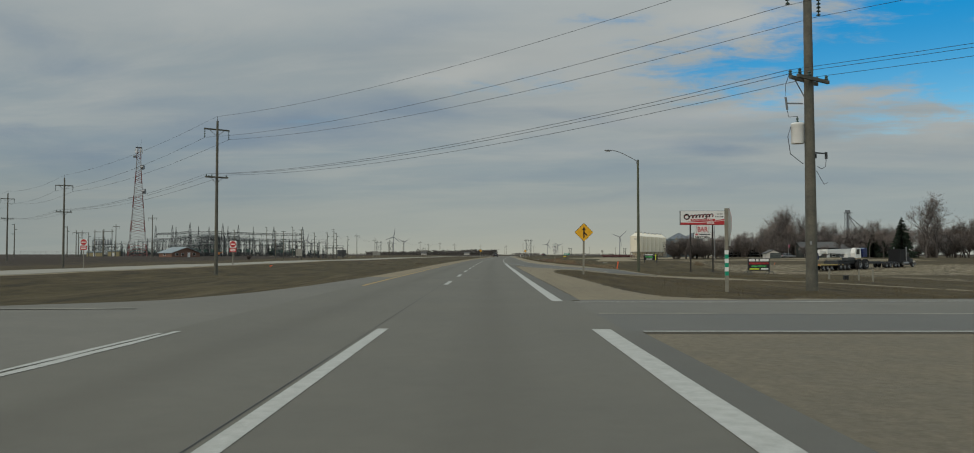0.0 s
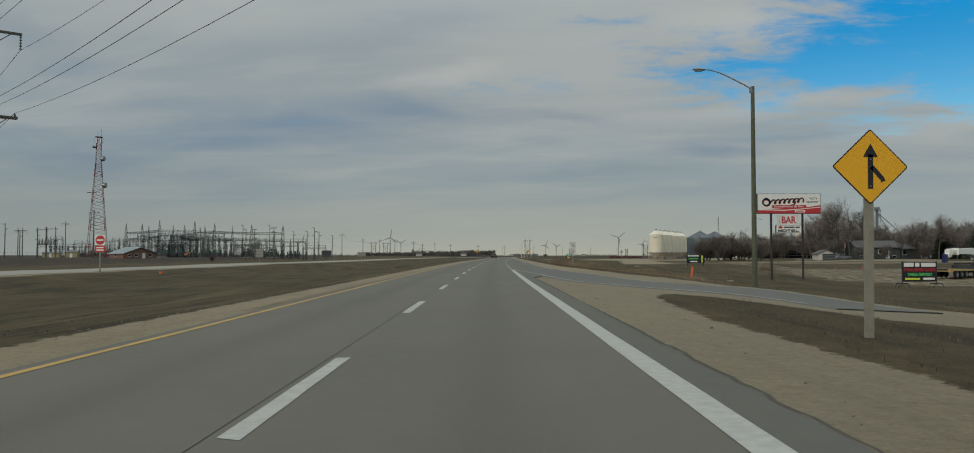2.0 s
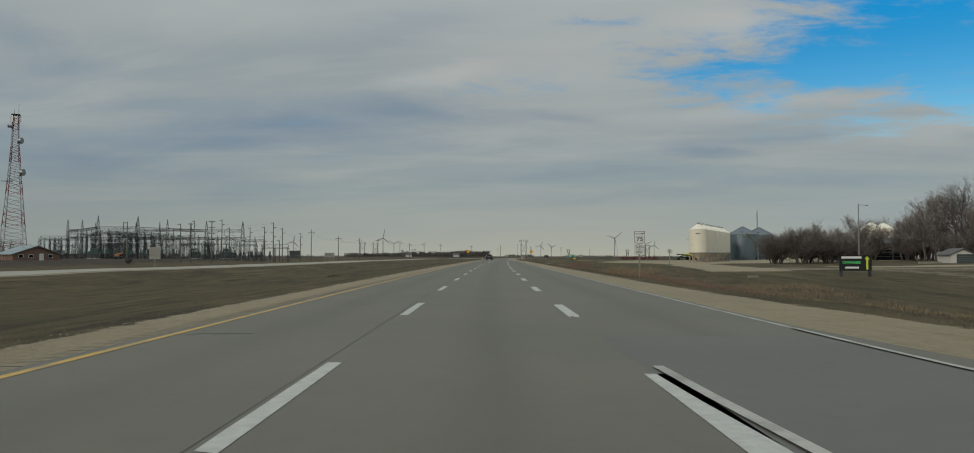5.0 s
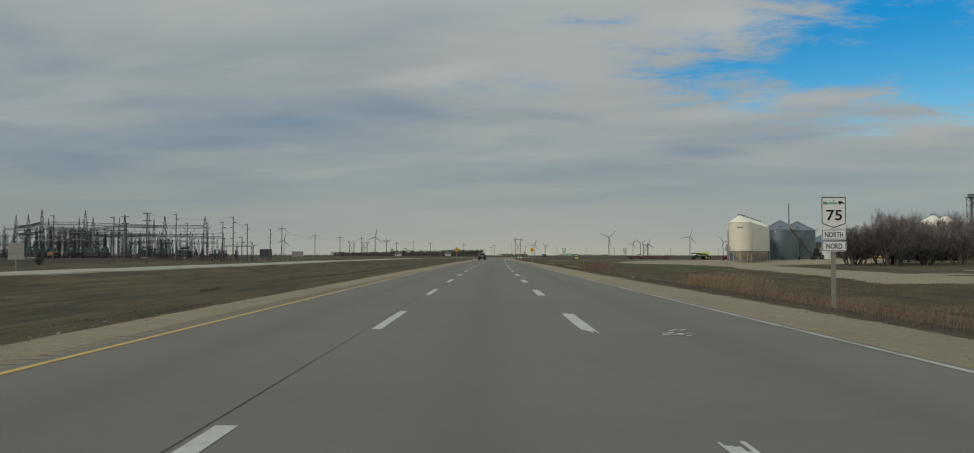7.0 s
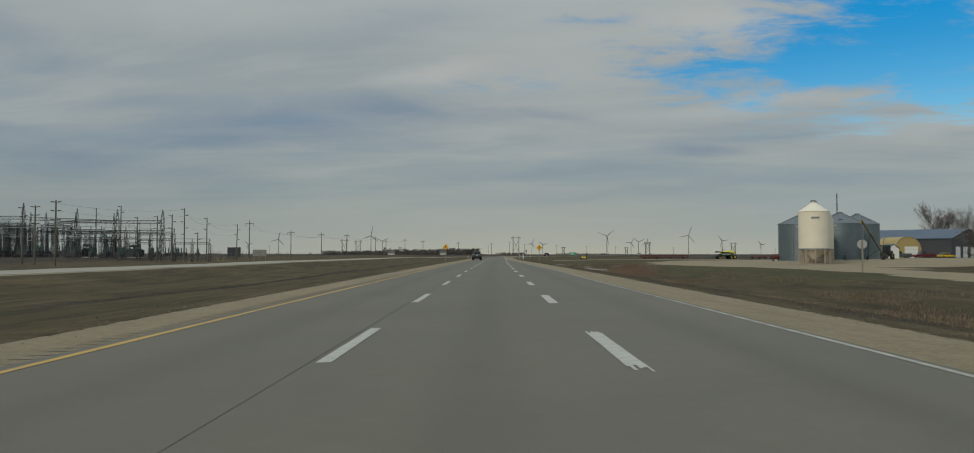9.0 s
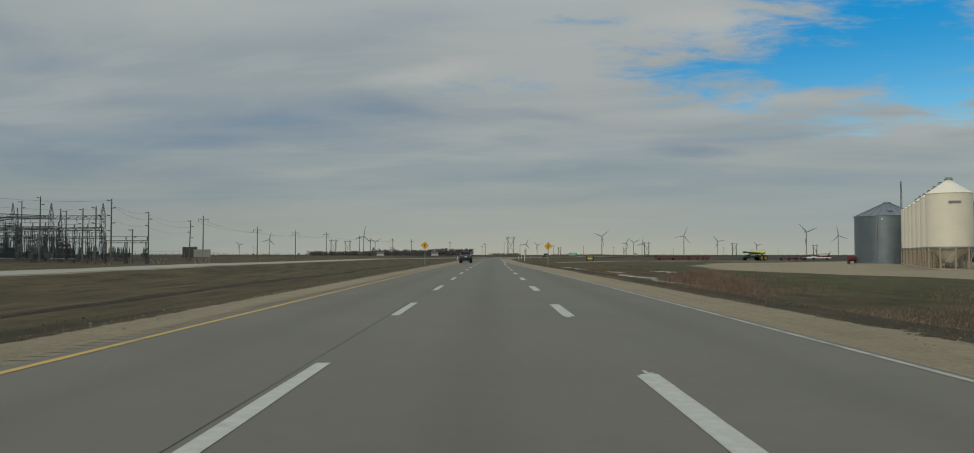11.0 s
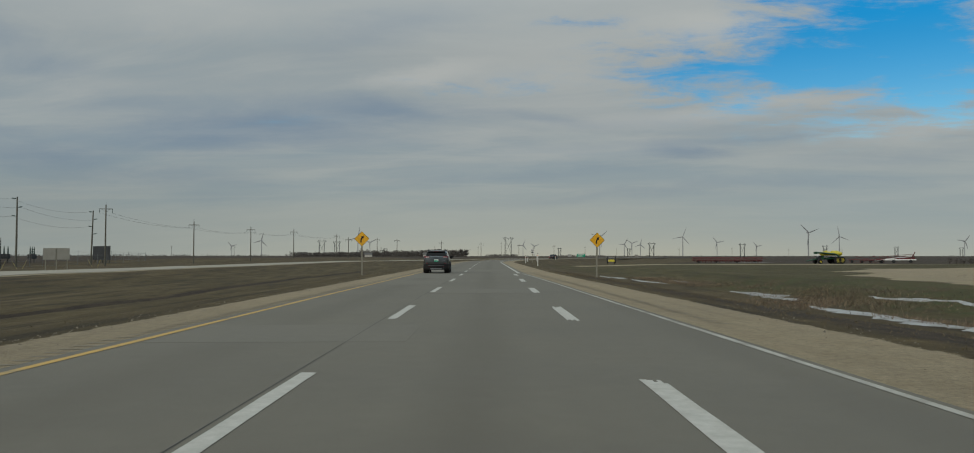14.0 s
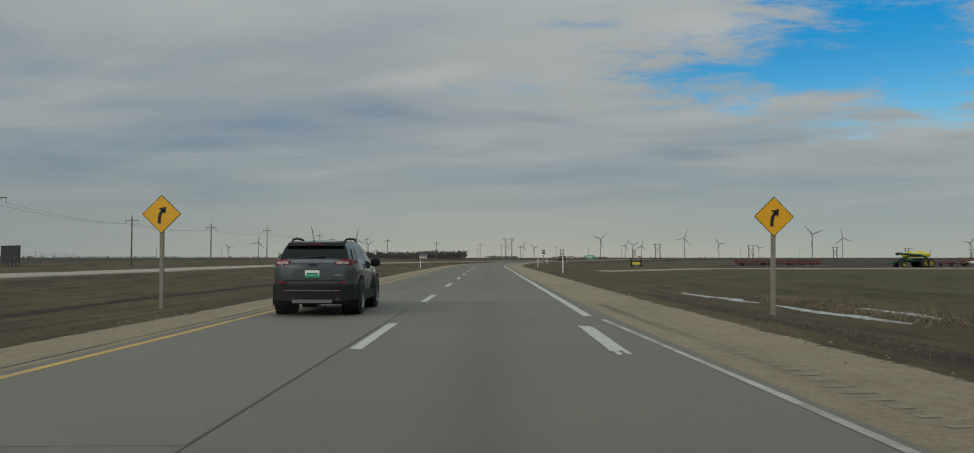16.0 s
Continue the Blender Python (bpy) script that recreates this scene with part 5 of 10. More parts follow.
for (x0, x1, z0, z1), m_ in (((-1.30, -0.50, 1.78, 2.10), M_WHITE), ((-0.38, -0.02, 1.78, 2.10), M_WHITE), ((0.12, 1.32, 1.78, 2.10), M_WHITE), ((-1.22, 0.02, 0.70, 0.86), M_ACID), ((0.28, 1.24, 0.70, 0.88), M_WHITE)):
    bars([(x0, x1, z0, z1)], m_, t, -0.066)
letters("B-TRAIN DRIVERS WANTED", 0.24, M_RED, t, 0.0, 1.40, -0.068, 2.62, 0.012)
letters("CANADA TRIPS ONLY", 0.22, M_LIME, t, 0.0, 1.04, -0.068, 2.0, 0.010)

cz = ground_z(35.6, 179)
t = thing("portable_sign", "black board with white and green lettering in the grass", "sign board", m=pose(35.6, 178.9, cz))
part("panel", Shape().box(0, 0, 1.25, 3.05, 0.14, 1.45), M_BLACK, t, "black letter board")
for sx in (-1.35, 1.35):
    part("leg", Shape().box(sx, 0.02, 0.3, 0.08, 0.5, 0.7), M_DARKSTEEL, t)
bars([(-1.35, 0.55, 1.68, 1.88), (-1.0, 0.3, 0.74, 0.92)], M_WHITE, t, -0.076)
letters("CANNABIS", 0.24, M_LIME, t, -0.4, 1.2, -0.08, 1.7, 0.01)
part("arrow", Shape().slab([(0.98, 0.65), (1.18, 0.65), (1.18, 1.6), (1.32, 1.6), (1.08, 1.92), (0.84, 1.6), (0.98, 1.6)], -0.082, -0.074), M_ACID, t, "yellow upward arrow")


# ---- the farmyard ----
M_AUGER = material("dull_yellow_steel", (0.20, 0.17, 0.10), 0.55, 0.3, vary=0.2)
def hopper_bin(label):
    """A white hopper-bottomed bin on steel legs, foot at 0."""
    t = thing("hopper_bin", label, "grain bin", "row of white hopper bins")
    R, zb, ze, zt = 2.36, 2.45, 8.45, 10.15
    prof = [(R, zb), (R, (zb + ze) / 2), (R, ze)]
    part("shell", Shape().lathe(0, 0, prof, 36, False), M_BINWHITE, t, "smooth white steel shell", True)
    part("roof", Shape().lathe(0, 0, [(R + 0.06, ze - 0.03), (R + 0.06, ze + 0.03), (1.2, ze + 0.85), (0.42, zt - 0.28), (0.42, zt - 0.12)], 36), M_BINWHITE, t, "white conical roof", True)
    part("lid", Shape().lathe(0, 0, [(0.48, zt - 0.12), (0.48, zt - 0.04), (0.2, zt + 0.06)], 16), M_GALV, t, "top lid", True)
    part("lid_handle", Shape().beam((-0.4, 0, zt + 0.1), (0.4, 0, zt + 0.1), 0.06), M_DARKSTEEL, t)
    part("hopper", Shape().lathe(0, 0, [(0.25, 0.75), (0.28, 0.8), (R - 0.03, zb)], 30), M_BINWHITE, t, "cone-shaped hopper", True)
    part("hoop", Shape().lathe(0, 0, [(R + 0.03, zb - 0.16), (R + 0.06, zb - 0.14), (R + 0.06, zb + 0.05), (R + 0.02, zb + 0.07)], 36, False), M_GALV, t, "steel hoop")
    for i in range(10):
        a = 2 * math.pi * i / 10
        c, s = math.cos(a), math.sin(a)
        part("leg", Shape().beam((c * (R + 0.02), s * (R + 0.02), 0), (c * (R + 0.02), s * (R + 0.02), zb), 0.13), M_BINLEG, t)
        b = 2 * math.pi * (i + 1) / 10
        if i % 2 == 0:
            part("brace", Shape().beam((c * R, s * R, 0.2), (math.cos(b) * R, math.sin(b) * R, zb - 0.3), 0.06), M_BINLEG, t)
    part("base_ring", Shape().lathe(0, 0, [(R - 0.1, 0.0), (R + 0.12, 0.0), (R + 0.12, 0.12), (R - 0.1, 0.12)], 30, False), M_BINLEG, t)
    lad = Shape()
    for sx in (-0.2, 0.2):
        lad.beam((sx, -R - 0.12, 0.9), (sx, -R - 0.12, ze), 0.035)
    for i in range(22):
        lad.beam((-0.2, -R - 0.12, 1.1 + i * 0.32), (0.2, -R - 0.12, 1.1 + i * 0.32), 0.025)
    part("ladder", lad, M_BINWHITE, t, "thin white ladder").matrix_basis = pose(0, 0, 0, 0, 0, 150)
    part("maker_mark", Shape().box(0, 0, 0, 1.25, 0.012, 0.3), M_GALV, t, "plain grey badge").matrix_basis = pose(-0.72, -R * 0.955, 7.4, 0, 0, -17)
    return t


M_BINLEG = material("beige_bin_legs", (0.42, 0.35, 0.27), 0.6, 0.2, vary=0.15)
base = hopper_bin("white hopper-bottomed grain bin on beige steel legs")
p0, p1 = Vector((56.9, 313.3)), Vector((73.9, 349.6))
for i in range(7):
    p = p0.lerp(p1, i / 6)
    m = pose(p.x, p.y, ground_z(p.x, p.y) + 0.02)
    if i == 0:
        base.matrix_basis = m
    else:
        copy_thing(base, m)


def round_bin(x, y, r, eave, peak, label):
    g = ground_z(x, y)
    t = thing("steel_bin", label, "grain bin", "round grey steel bins", pose(x, y, g))
    prof = []
    n = int(eave / 0.13)
    for i in range(n + 1):
        prof.append((r + (0.012 if i % 2 else -0.012), eave * i / n))
    part("shell", Shape().lathe(0, 0, prof, 40, False), M_BINGREY, t, "corrugated grey steel wall", True)
    for i in range(1, int(eave / 0.82)):
        part("ring_seam", Shape().lathe(0, 0, [(r + 0.016, i * 0.82 - 0.02), (r + 0.03, i * 0.82), (r + 0.016, i * 0.82 + 0.02)], 40, False), M_BINROOF, t)
    seg = 24
    part("roof", Shape().lathe(0, 0, [(r + 0.15, eave - 0.05), (0.55, peak - 0.2)], seg), M_BINROOF, t, "conical steel roof")
    rib = Shape().beam((r + 0.15, 0, eave - 0.02), (0.55, 0, peak - 0.17), 0.05).mesh("roof_rib", M_BINROOF)
    for i in range(seg):
        o = new("roof_rib", rib)
        o.parent = t
        o.matrix_basis = pose(0, 0, 0, 0, 0, 360 * i / seg)
    part("cap", Shape().lathe(0, 0, [(0.6, peak - 0.22), (0.62, peak - 0.05), (0.25, peak + 0.08)], 16), M_GALV, t, "roof cap", True)
    part("hatch", Shape().box(0, 0, 0, 0.8, 0.6, 0.25, 0, 0.85), M_BINROOF, t, "roof hatch").matrix_basis = pose(-r * 0.25, -r * 0.66, eave + (peak - eave) * 0.34, 25, 0, -20)
    part("downpipe", Shape().rod((-r * 0.72, -r * 0.72, 0.9), (-r * 0.72, -r * 0.72, eave - 0.7), 0.06, None, 6).rod((-r * 0.72, -r * 0.72, 0.9), (-r * 0.72 + 3.5, -r * 0.98, 0.9), 0.06, None, 6), M_GALV, t, "thin pipe down the wall")
    part("wall_lamp", Shape().lathe(0, 0, [(0.12, -0.1), (0.16, 0.0), (0.1, 0.1)], 10), M_WHITE, t, "small white wall lamp", True).matrix_basis = pose(-r * 0.60, -r * 0.83, eave - 0.62)
    part("footing", Shape().lathe(0, 0, [(r + 0.25, -0.3), (r + 0.25, 0.06), (r, 0.06)], 32, False), M_CONC, t, "concrete footing")
    part("fan_box", Shape().box(-1.0, -r - 0.7, 0.55, 1.0, 1.1, 1.0), M_BINROOF, t, "aeration fan box")
    return t


M_CONC = material("pale_concrete", (0.36, 0.345, 0.31), 0.9, vary=0.12, scale=1)
round_bin(73.9, 358.9, 5.1, 8.0, 10.4, "round corrugated grey steel grain bin with a conical roof")
round_bin(86.0, 367.6, 4.95, 8.3, 10.9, "round corrugated grey steel grain bin behind the white bins")
round_bin(94.6, 377.2, 4.95, 8.3, 10.9, "round corrugated grey steel grain bin beside the shop")

# lattice mast
g = ground_z(107, 415)
t = thing("radio_mast", "thin lattice radio mast behind the grain bins", "mast", m=pose(107, 415, g))
ms = Shape()
for i in range(3):
    a = 2 * math.pi * i / 3
    ms.beam((0.28 * math.cos(a), 0.28 * math.sin(a), 0), (0.12 * math.cos(a), 0.12 * math.sin(a), 18.8), 0.05)
for k in range(26):
    z = 0.7 * k
    for i in range(3):
        a, b = 2 * math.pi * i / 3, 2 * math.pi * (i + 1) / 3
        ms.beam((0.26 * math.cos(a), 0.26 * math.sin(a), z), (0.26 * math.cos(b), 0.26 * math.sin(b), z + 0.7), 0.03)
part("lattice", ms, M_DARKSTEEL, t)

# grain auger and the tractor that drives it
ag = ground_z(88, 355)
t = thing("grain_auger", "long grain auger raised against the bins on a wheeled frame", "auger", m=pose(0, 0, ag))
top, foot_ = (79.3, 343.6, 8.1), (92.0, 359.5, 0.7)
part("tube", Shape().rod(foot_, top, 0.17, 0.17, 10), M_AUGER, t, "dull yellow auger tube", True)
part("spout", Shape().rod(top, (79.0, 343.3, 7.2), 0.2, 0.24, 8), M_AUGER, t, "discharge spout")
part("intake", Shape().box(92.2, 359.8, 0.55, 1.2, 1.2, 0.6, 40), M_DARKSTEEL, t, "intake hopper")
fr = Shape()
mid = Vector(foot_).lerp(Vector(top), 0.62)
q = Vector((0.75, -0.65, 0)).normalized()
for sgn in (-1, 1):
    ax = Vector((87.5, 354.3, 0.55)) + q * sgn * 1.5
    fr.beam(ax, mid + q * sgn * 0.2, 0.09).beam(ax, Vector(foot_).lerp(Vector(top), 0.22), 0.09)
part("undercarriage", fr, M_DARKSTEEL, t, "steel undercarriage")
for sgn in (-1, 1):
    ax = Vector((87.5, 354.3, 0.42)) + q * sgn * 1.6
    part("wheel", Shape().rod(ax - q * 0.12, ax + q * 0.12, 0.42, 0.42, 16), M_RUBBER, t, smooth=True)


# ---- buildings ----
M_ROOFBLUE = material("blue_grey_metal_roof", (0.080, 0.118, 0.170), 0.5, 0.3, vary=0.1, scale=0.4)
M_WALLDARK = material("charcoal_metal_siding", (0.058, 0.062, 0.070), 0.55, 0.2, vary=0.12, scale=0.5)
M_WALLYELLOW = material("faded_yellow_siding", (0.38, 0.29, 0.115), 0.75, vary=0.1, scale=0.5)
M_SHINGLE = material("weathered_grey_shingles", (0.105, 0.103, 0.100), 0.95, vary=0.18, scale=1.5, bump=0.4, bump_scale=12)
M_SIDING = material("dark_green_grey_siding", (0.055, 0.066, 0.064), 0.8, vary=0.12, scale=1.0)
M_PALEWALL = material("pale_stucco", (0.52, 0.50, 0.46), 0.85, vary=0.08, scale=1.0)
M_GREENROOF = material("grey_green_roof", (0.125, 0.150, 0.145), 0.75, vary=0.1, scale=0.6)


def gabled(name, label, m, w, d, eave, ridge, wall, roof, along="x", over=0.4, windows=(), doors=(), door_mat=None, ribs=0):
    """A house with its foot at 0; the ridge runs along x or y. windows, doors: (face, across, sill, width, height)."""
    t = thing(name, label, "building", m=m)
    if along == "x":
        gab = [(-d / 2, 0), (d / 2, 0), (d / 2, eave), (0, ridge), (-d / 2, eave)]
        s = Shape()
        n = 5
        s.v = [(-w / 2, p[0], p[1]) for p in gab] + [(w / 2, p[0], p[1]) for p in gab]
        s.f = [(4, 3, 2, 1, 0), (5, 6, 7, 8, 9)] + [(i, (i + 1) % n, n + (i + 1) % n, n + i) for i in range(n)]
        slopes = [((-d / 2, eave), (0, ridge)), ((0, ridge), (d / 2, eave))]
    else:
        s = Shape().slab([(-w / 2, 0), (w / 2, 0), (w / 2, eave), (0, ridge), (-w / 2, eave)], -d / 2, d / 2)
        slopes = [((-w / 2, eave), (0, ridge)), ((0, ridge), (w / 2, eave))]
    part("wall_shell", s, wall, t)
    for (a, za), (b, zb) in slopes:
        k = (zb - za) / (b - a)
        if za < zb:
            a, za = a - over, za - over * k
        else:
            b, zb = b + over, zb + over * k
        r = Shape()
        L = (w if along == "x" else d) / 2 + over
        if along == "x":
            pts = [(-L, a, za), (L, a, za), (L, b, zb), (-L, b, zb)]
        else:
            pts = [(a, -L, za), (b, -L, zb), (b, L, zb), (a, L, za)]
        r.add([(x, y, z + 0.04) for x, y, z in pts] + [(x, y, z + 0.2) for x, y, z in pts], [(3, 2, 1, 0), (4, 5, 6, 7), (0, 1, 5, 4), (1, 2, 6, 5), (2, 3, 7, 6), (3, 0, 4, 7)])
        for i in range(ribs):
            f = (i + 0.5) / ribs
            if along == "x":
                x = -L + 2 * L * f
                part("roof_rib", Shape().beam((x, a, za + 0.22), (x, b, zb + 0.22), 0.05), roof, t)
            else:
                y = -L + 2 * L * f
                part("roof_rib", Shape().beam((a, y, za + 0.22), (b, y, zb + 0.22), 0.05), roof, t)
        part("roof", r, roof, t)
    for kind, items in (("window", windows), ("door", doors)):
        for face, c, sill, ww, hh in items:
            if face == "front":
                mm = pose(c, -d / 2, sill + hh / 2)
            elif face == "left":
                mm = pose(-w / 2, c, sill + hh / 2, 0, 0, -90)
            else:
                mm = pose(w / 2, c, sill + hh / 2, 0, 0, 90)
            f = Shape().box(0, -0.03, 0, ww + 0.16, 0.1, hh + 0.16)
            fo = part(kind, f, M_WHITE if kind == "window" else (door_mat or M_WHITE), t)
            fo.matrix_basis = mm
            if kind == "window":
                part("pane", Shape().box(0, -0.085, 0, ww, 0.02, hh), M_GLASSDARK, fo, "dark glass pane")
            else:
                for i in range(1, 4):
                    part("panel_line", Shape().box(0, -0.085, -hh / 2 + hh * i / 4, ww, 0.02, 0.04), M_GALV, fo)
    return t


def gz(x, y):
    return ground_z(x, y)


# workshop: long side to the highway, doors in the gable end
WR = Vector((-16.5, 23.0)).normalized()          # the ridge runs away from the highway's side
wrz = math.degrees(math.atan2(WR.y, WR.x)) - 90
wc = Vector((168.0, 452.0)) + WR * 18
gabled("workshop", "long charcoal metal workshop with a blue-grey roof and white overhead doors", pose(wc.x, wc.y, gz(wc.x, wc.y), 0, 0, wrz), 24.5, 36, 7.1, 10.4, M_WALLDARK, M_ROOFBLUE, "y", 0.4, ribs=28,
       doors=(("front", -7.6, 0.05, 3.0, 4.3), ("front", -2.2, 0.05, 3.0, 4.3), ("front", 3.4, 0.05, 3.0, 4.3)), windows=(("left", 6.0, 1.4, 1.3, 1.1),))
# quonset shed
t = thing("arched_shed", "faded yellow arched metal shed with a white door", "building", m=pose(125.6, 411.5, gz(125.6, 411.5), 0, 0, -3))
arch = [(3.7 * math.cos(math.pi * i / 18), 2.3 + 3.7 * math.sin(math.pi * i / 18)) for i in range(19)] + [(-3.7, 0), (3.7, 0)]
part("shell", Shape().slab(arch, 0, 13), M_WALLYELLOW, t, "arched yellow metal shell")
part("rim", Shape().line([(p[0], -0.03, p[1]) for p in arch[:19]], 0.09, 5), M_GALV, t, "pale metal rim")
part("door", Shape().box(0.9, -0.04, 1.6, 3.7, 0.1, 3.2), M_WHITE, t, "white sliding door")
for k in range(1, 4):
    part("door_line", Shape().box(0.9, -0.1, 0.8 * k, 3.6, 0.02, 0.04), M_GALV, t)
part("lean_to", Shape().box(-5.9, 5.5, 1.7, 4.4, 9, 3.4), M_WALLYELLOW, t, "low yellow lean-to")
part("lean_to_roof", Shape().box(-5.9, 5.4, 3.5, 4.8, 9.6, 0.2), M_ROOFBLUE, t, "flat metal roof")
part("vent_pipe", Shape().rod((-5.0, 4.0, 3.5), (-5.0, 4.0, 5.4), 0.14, None, 8).rod((-5.0, 4.0, 5.4), (-4.4, 4.0, 5.5), 0.14, None, 8), M_GALV, t, "bent vent pipe")
gabled("pump_shed", "small white gabled shed beside the tractor", pose(102.4, 377, gz(102.4, 377), 0, 0, 0), 2.6, 3.6, 2.3, 3.3, M_WHITE, M_ROOFBLUE, "y", 0.15)

# house and sheds near the motel
gabled("house", "low dark green bungalow with a grey shingle roof", pose(106.4, 264.6, gz(110, 266), 0, 0, 4), 12.2, 6.4, 3.3, 4.9, M_SIDING, M_SHINGLE, "x", 0.6,
       windows=(("front", -4.6, 0.35, 1.1, 0.6), ("front", 0.6, 1.5, 1.1, 1.1), ("front", 4.4, 0.35, 1.0, 0.6)), doors=(("front", 2.6, 0.1, 1.0, 2.1),))
gabled("house_wing", "lower shingled wing joined to the dark green bungalow", pose(115.6, 265.6, gz(110, 266), 0, 0, 4), 5.6, 5.6, 2.9, 4.3, M_SIDING, M_SHINGLE, "x", 0.5, windows=(("front", -1.4, 1.2, 1.2, 1.3),))
gabled("garden_shed", "small pale shed with a low gable roof", pose(87.0, 250, gz(85, 247.5), 0, 0, -6), 4.3, 5.0, 1.5, 2.5, M_PALEWALL, M_SHINGLE, "y", 0.3, doors=(("front", 0.5, 0.05, 3.0, 1.5),), door_mat=M_SIDING)
t = thing("concrete_kerb", "long low pale concrete block beside the garden shed", "kerb", m=pose(81.6, 249, gz(81.6, 249), 0, 0, 2))
part("block", Shape().box(0, 0, 0.16, 4.2, 0.5, 0.40, 0, 0.97), M_POST, t)
gabled("red_building", "low building with a red metal roof behind the trucks", pose(131, 190, gz(131, 190), 0, 0, 4), 16, 9, 3.0, 4.8, M_PALEWALL, M_RED, "x", 0.5)
# the bays' inner shade is painted as dark sheets on a closed wall
gabled("open_shed", "long low equipment shed with dark panels painting the shaded bays", pose(97, 306, gz(97, 306), 0, 0, 3), 20, 8, 4.2, 5.4, M_SIDING, M_WALLDARK, "x", 0.5, doors=tuple(("front", -7.2 + 4.8 * k, 0.05, 4.2, 3.4) for k in range(4)), door_mat=M_GLASSDARK)
# low sheds that show between the trunks behind the farm's tree row
gabled("equipment_shed", "long low equipment shed behind bare trees", pose(136, 322, gz(136, 322), 0, 0, 5), 30, 12, 3.6, 5.4, M_PALEWALL, M_SHINGLE, "x", 0.4, doors=(("front", -8, 0.05, 3.4, 3.2), ("front", 0, 0.05, 3.4, 3.2), ("front", 8, 0.05, 3.4, 3.2)), door_mat=M_WALLDARK)
for x, y in ((124.6, 360), (131.5, 366)):
    m = pose(x, y, gz(x, y)) @ Matrix.Diagonal((1.3, 1.3, 1.18, 1))
    copy_thing(base, m).matrix_basis = m
# grain leg with distributor behind the town's trees
g = gz(219, 495)
t = thing("grain_elevator_leg", "tall galvanised grain elevator leg with spouts", "grain elevator", m=pose(219, 495, g))
tw = Shape()
for sx in (-1.4, 1.4):
    for sy in (-1.4, 1.4):
        tw.beam((sx, sy, 0), (sx, sy, 27), 0.16)
for k in range(9):
    z = 3 * k
    for sx, sy, ex_, ey_ in ((-1.4, -1.4, 1.4, -1.4), (1.4, -1.4, 1.4, 1.4), (1.4, 1.4, -1.4, 1.4), (-1.4, 1.4, -1.4, -1.4)):
        tw.beam((sx, sy, z), (ex_, ey_, z + 3), 0.12).beam((sx, sy, z + 3), (ex_, ey_, z + 3), 0.12)
part("tower_frame", tw, M_GALV, t, "open steel frame")
part("leg_casing", Shape().box(0, 0, 14, 0.6, 0.9, 28), M_GALV, t, "boxed elevator leg")
part("head", Shape().box(0, 0, 28.2, 2.2, 2.2, 1.4).box(0, 0, 27.4, 4.2, 4.2, 0.15), M_GALV, t, "platform and head")
for ex_ in (8, 15):
    part("spout", Shape().rod((0, 0, 26), (ex_, -2, 12), 0.22, None, 8), M_GALV, t)
round_bin(204, 482, 5.5, 12, 15.5, "tall grey steel storage bin beside the elevator leg")
round_bin(193, 478, 5.5, 12, 15.5, "tall grey steel storage bin beside the elevator leg")


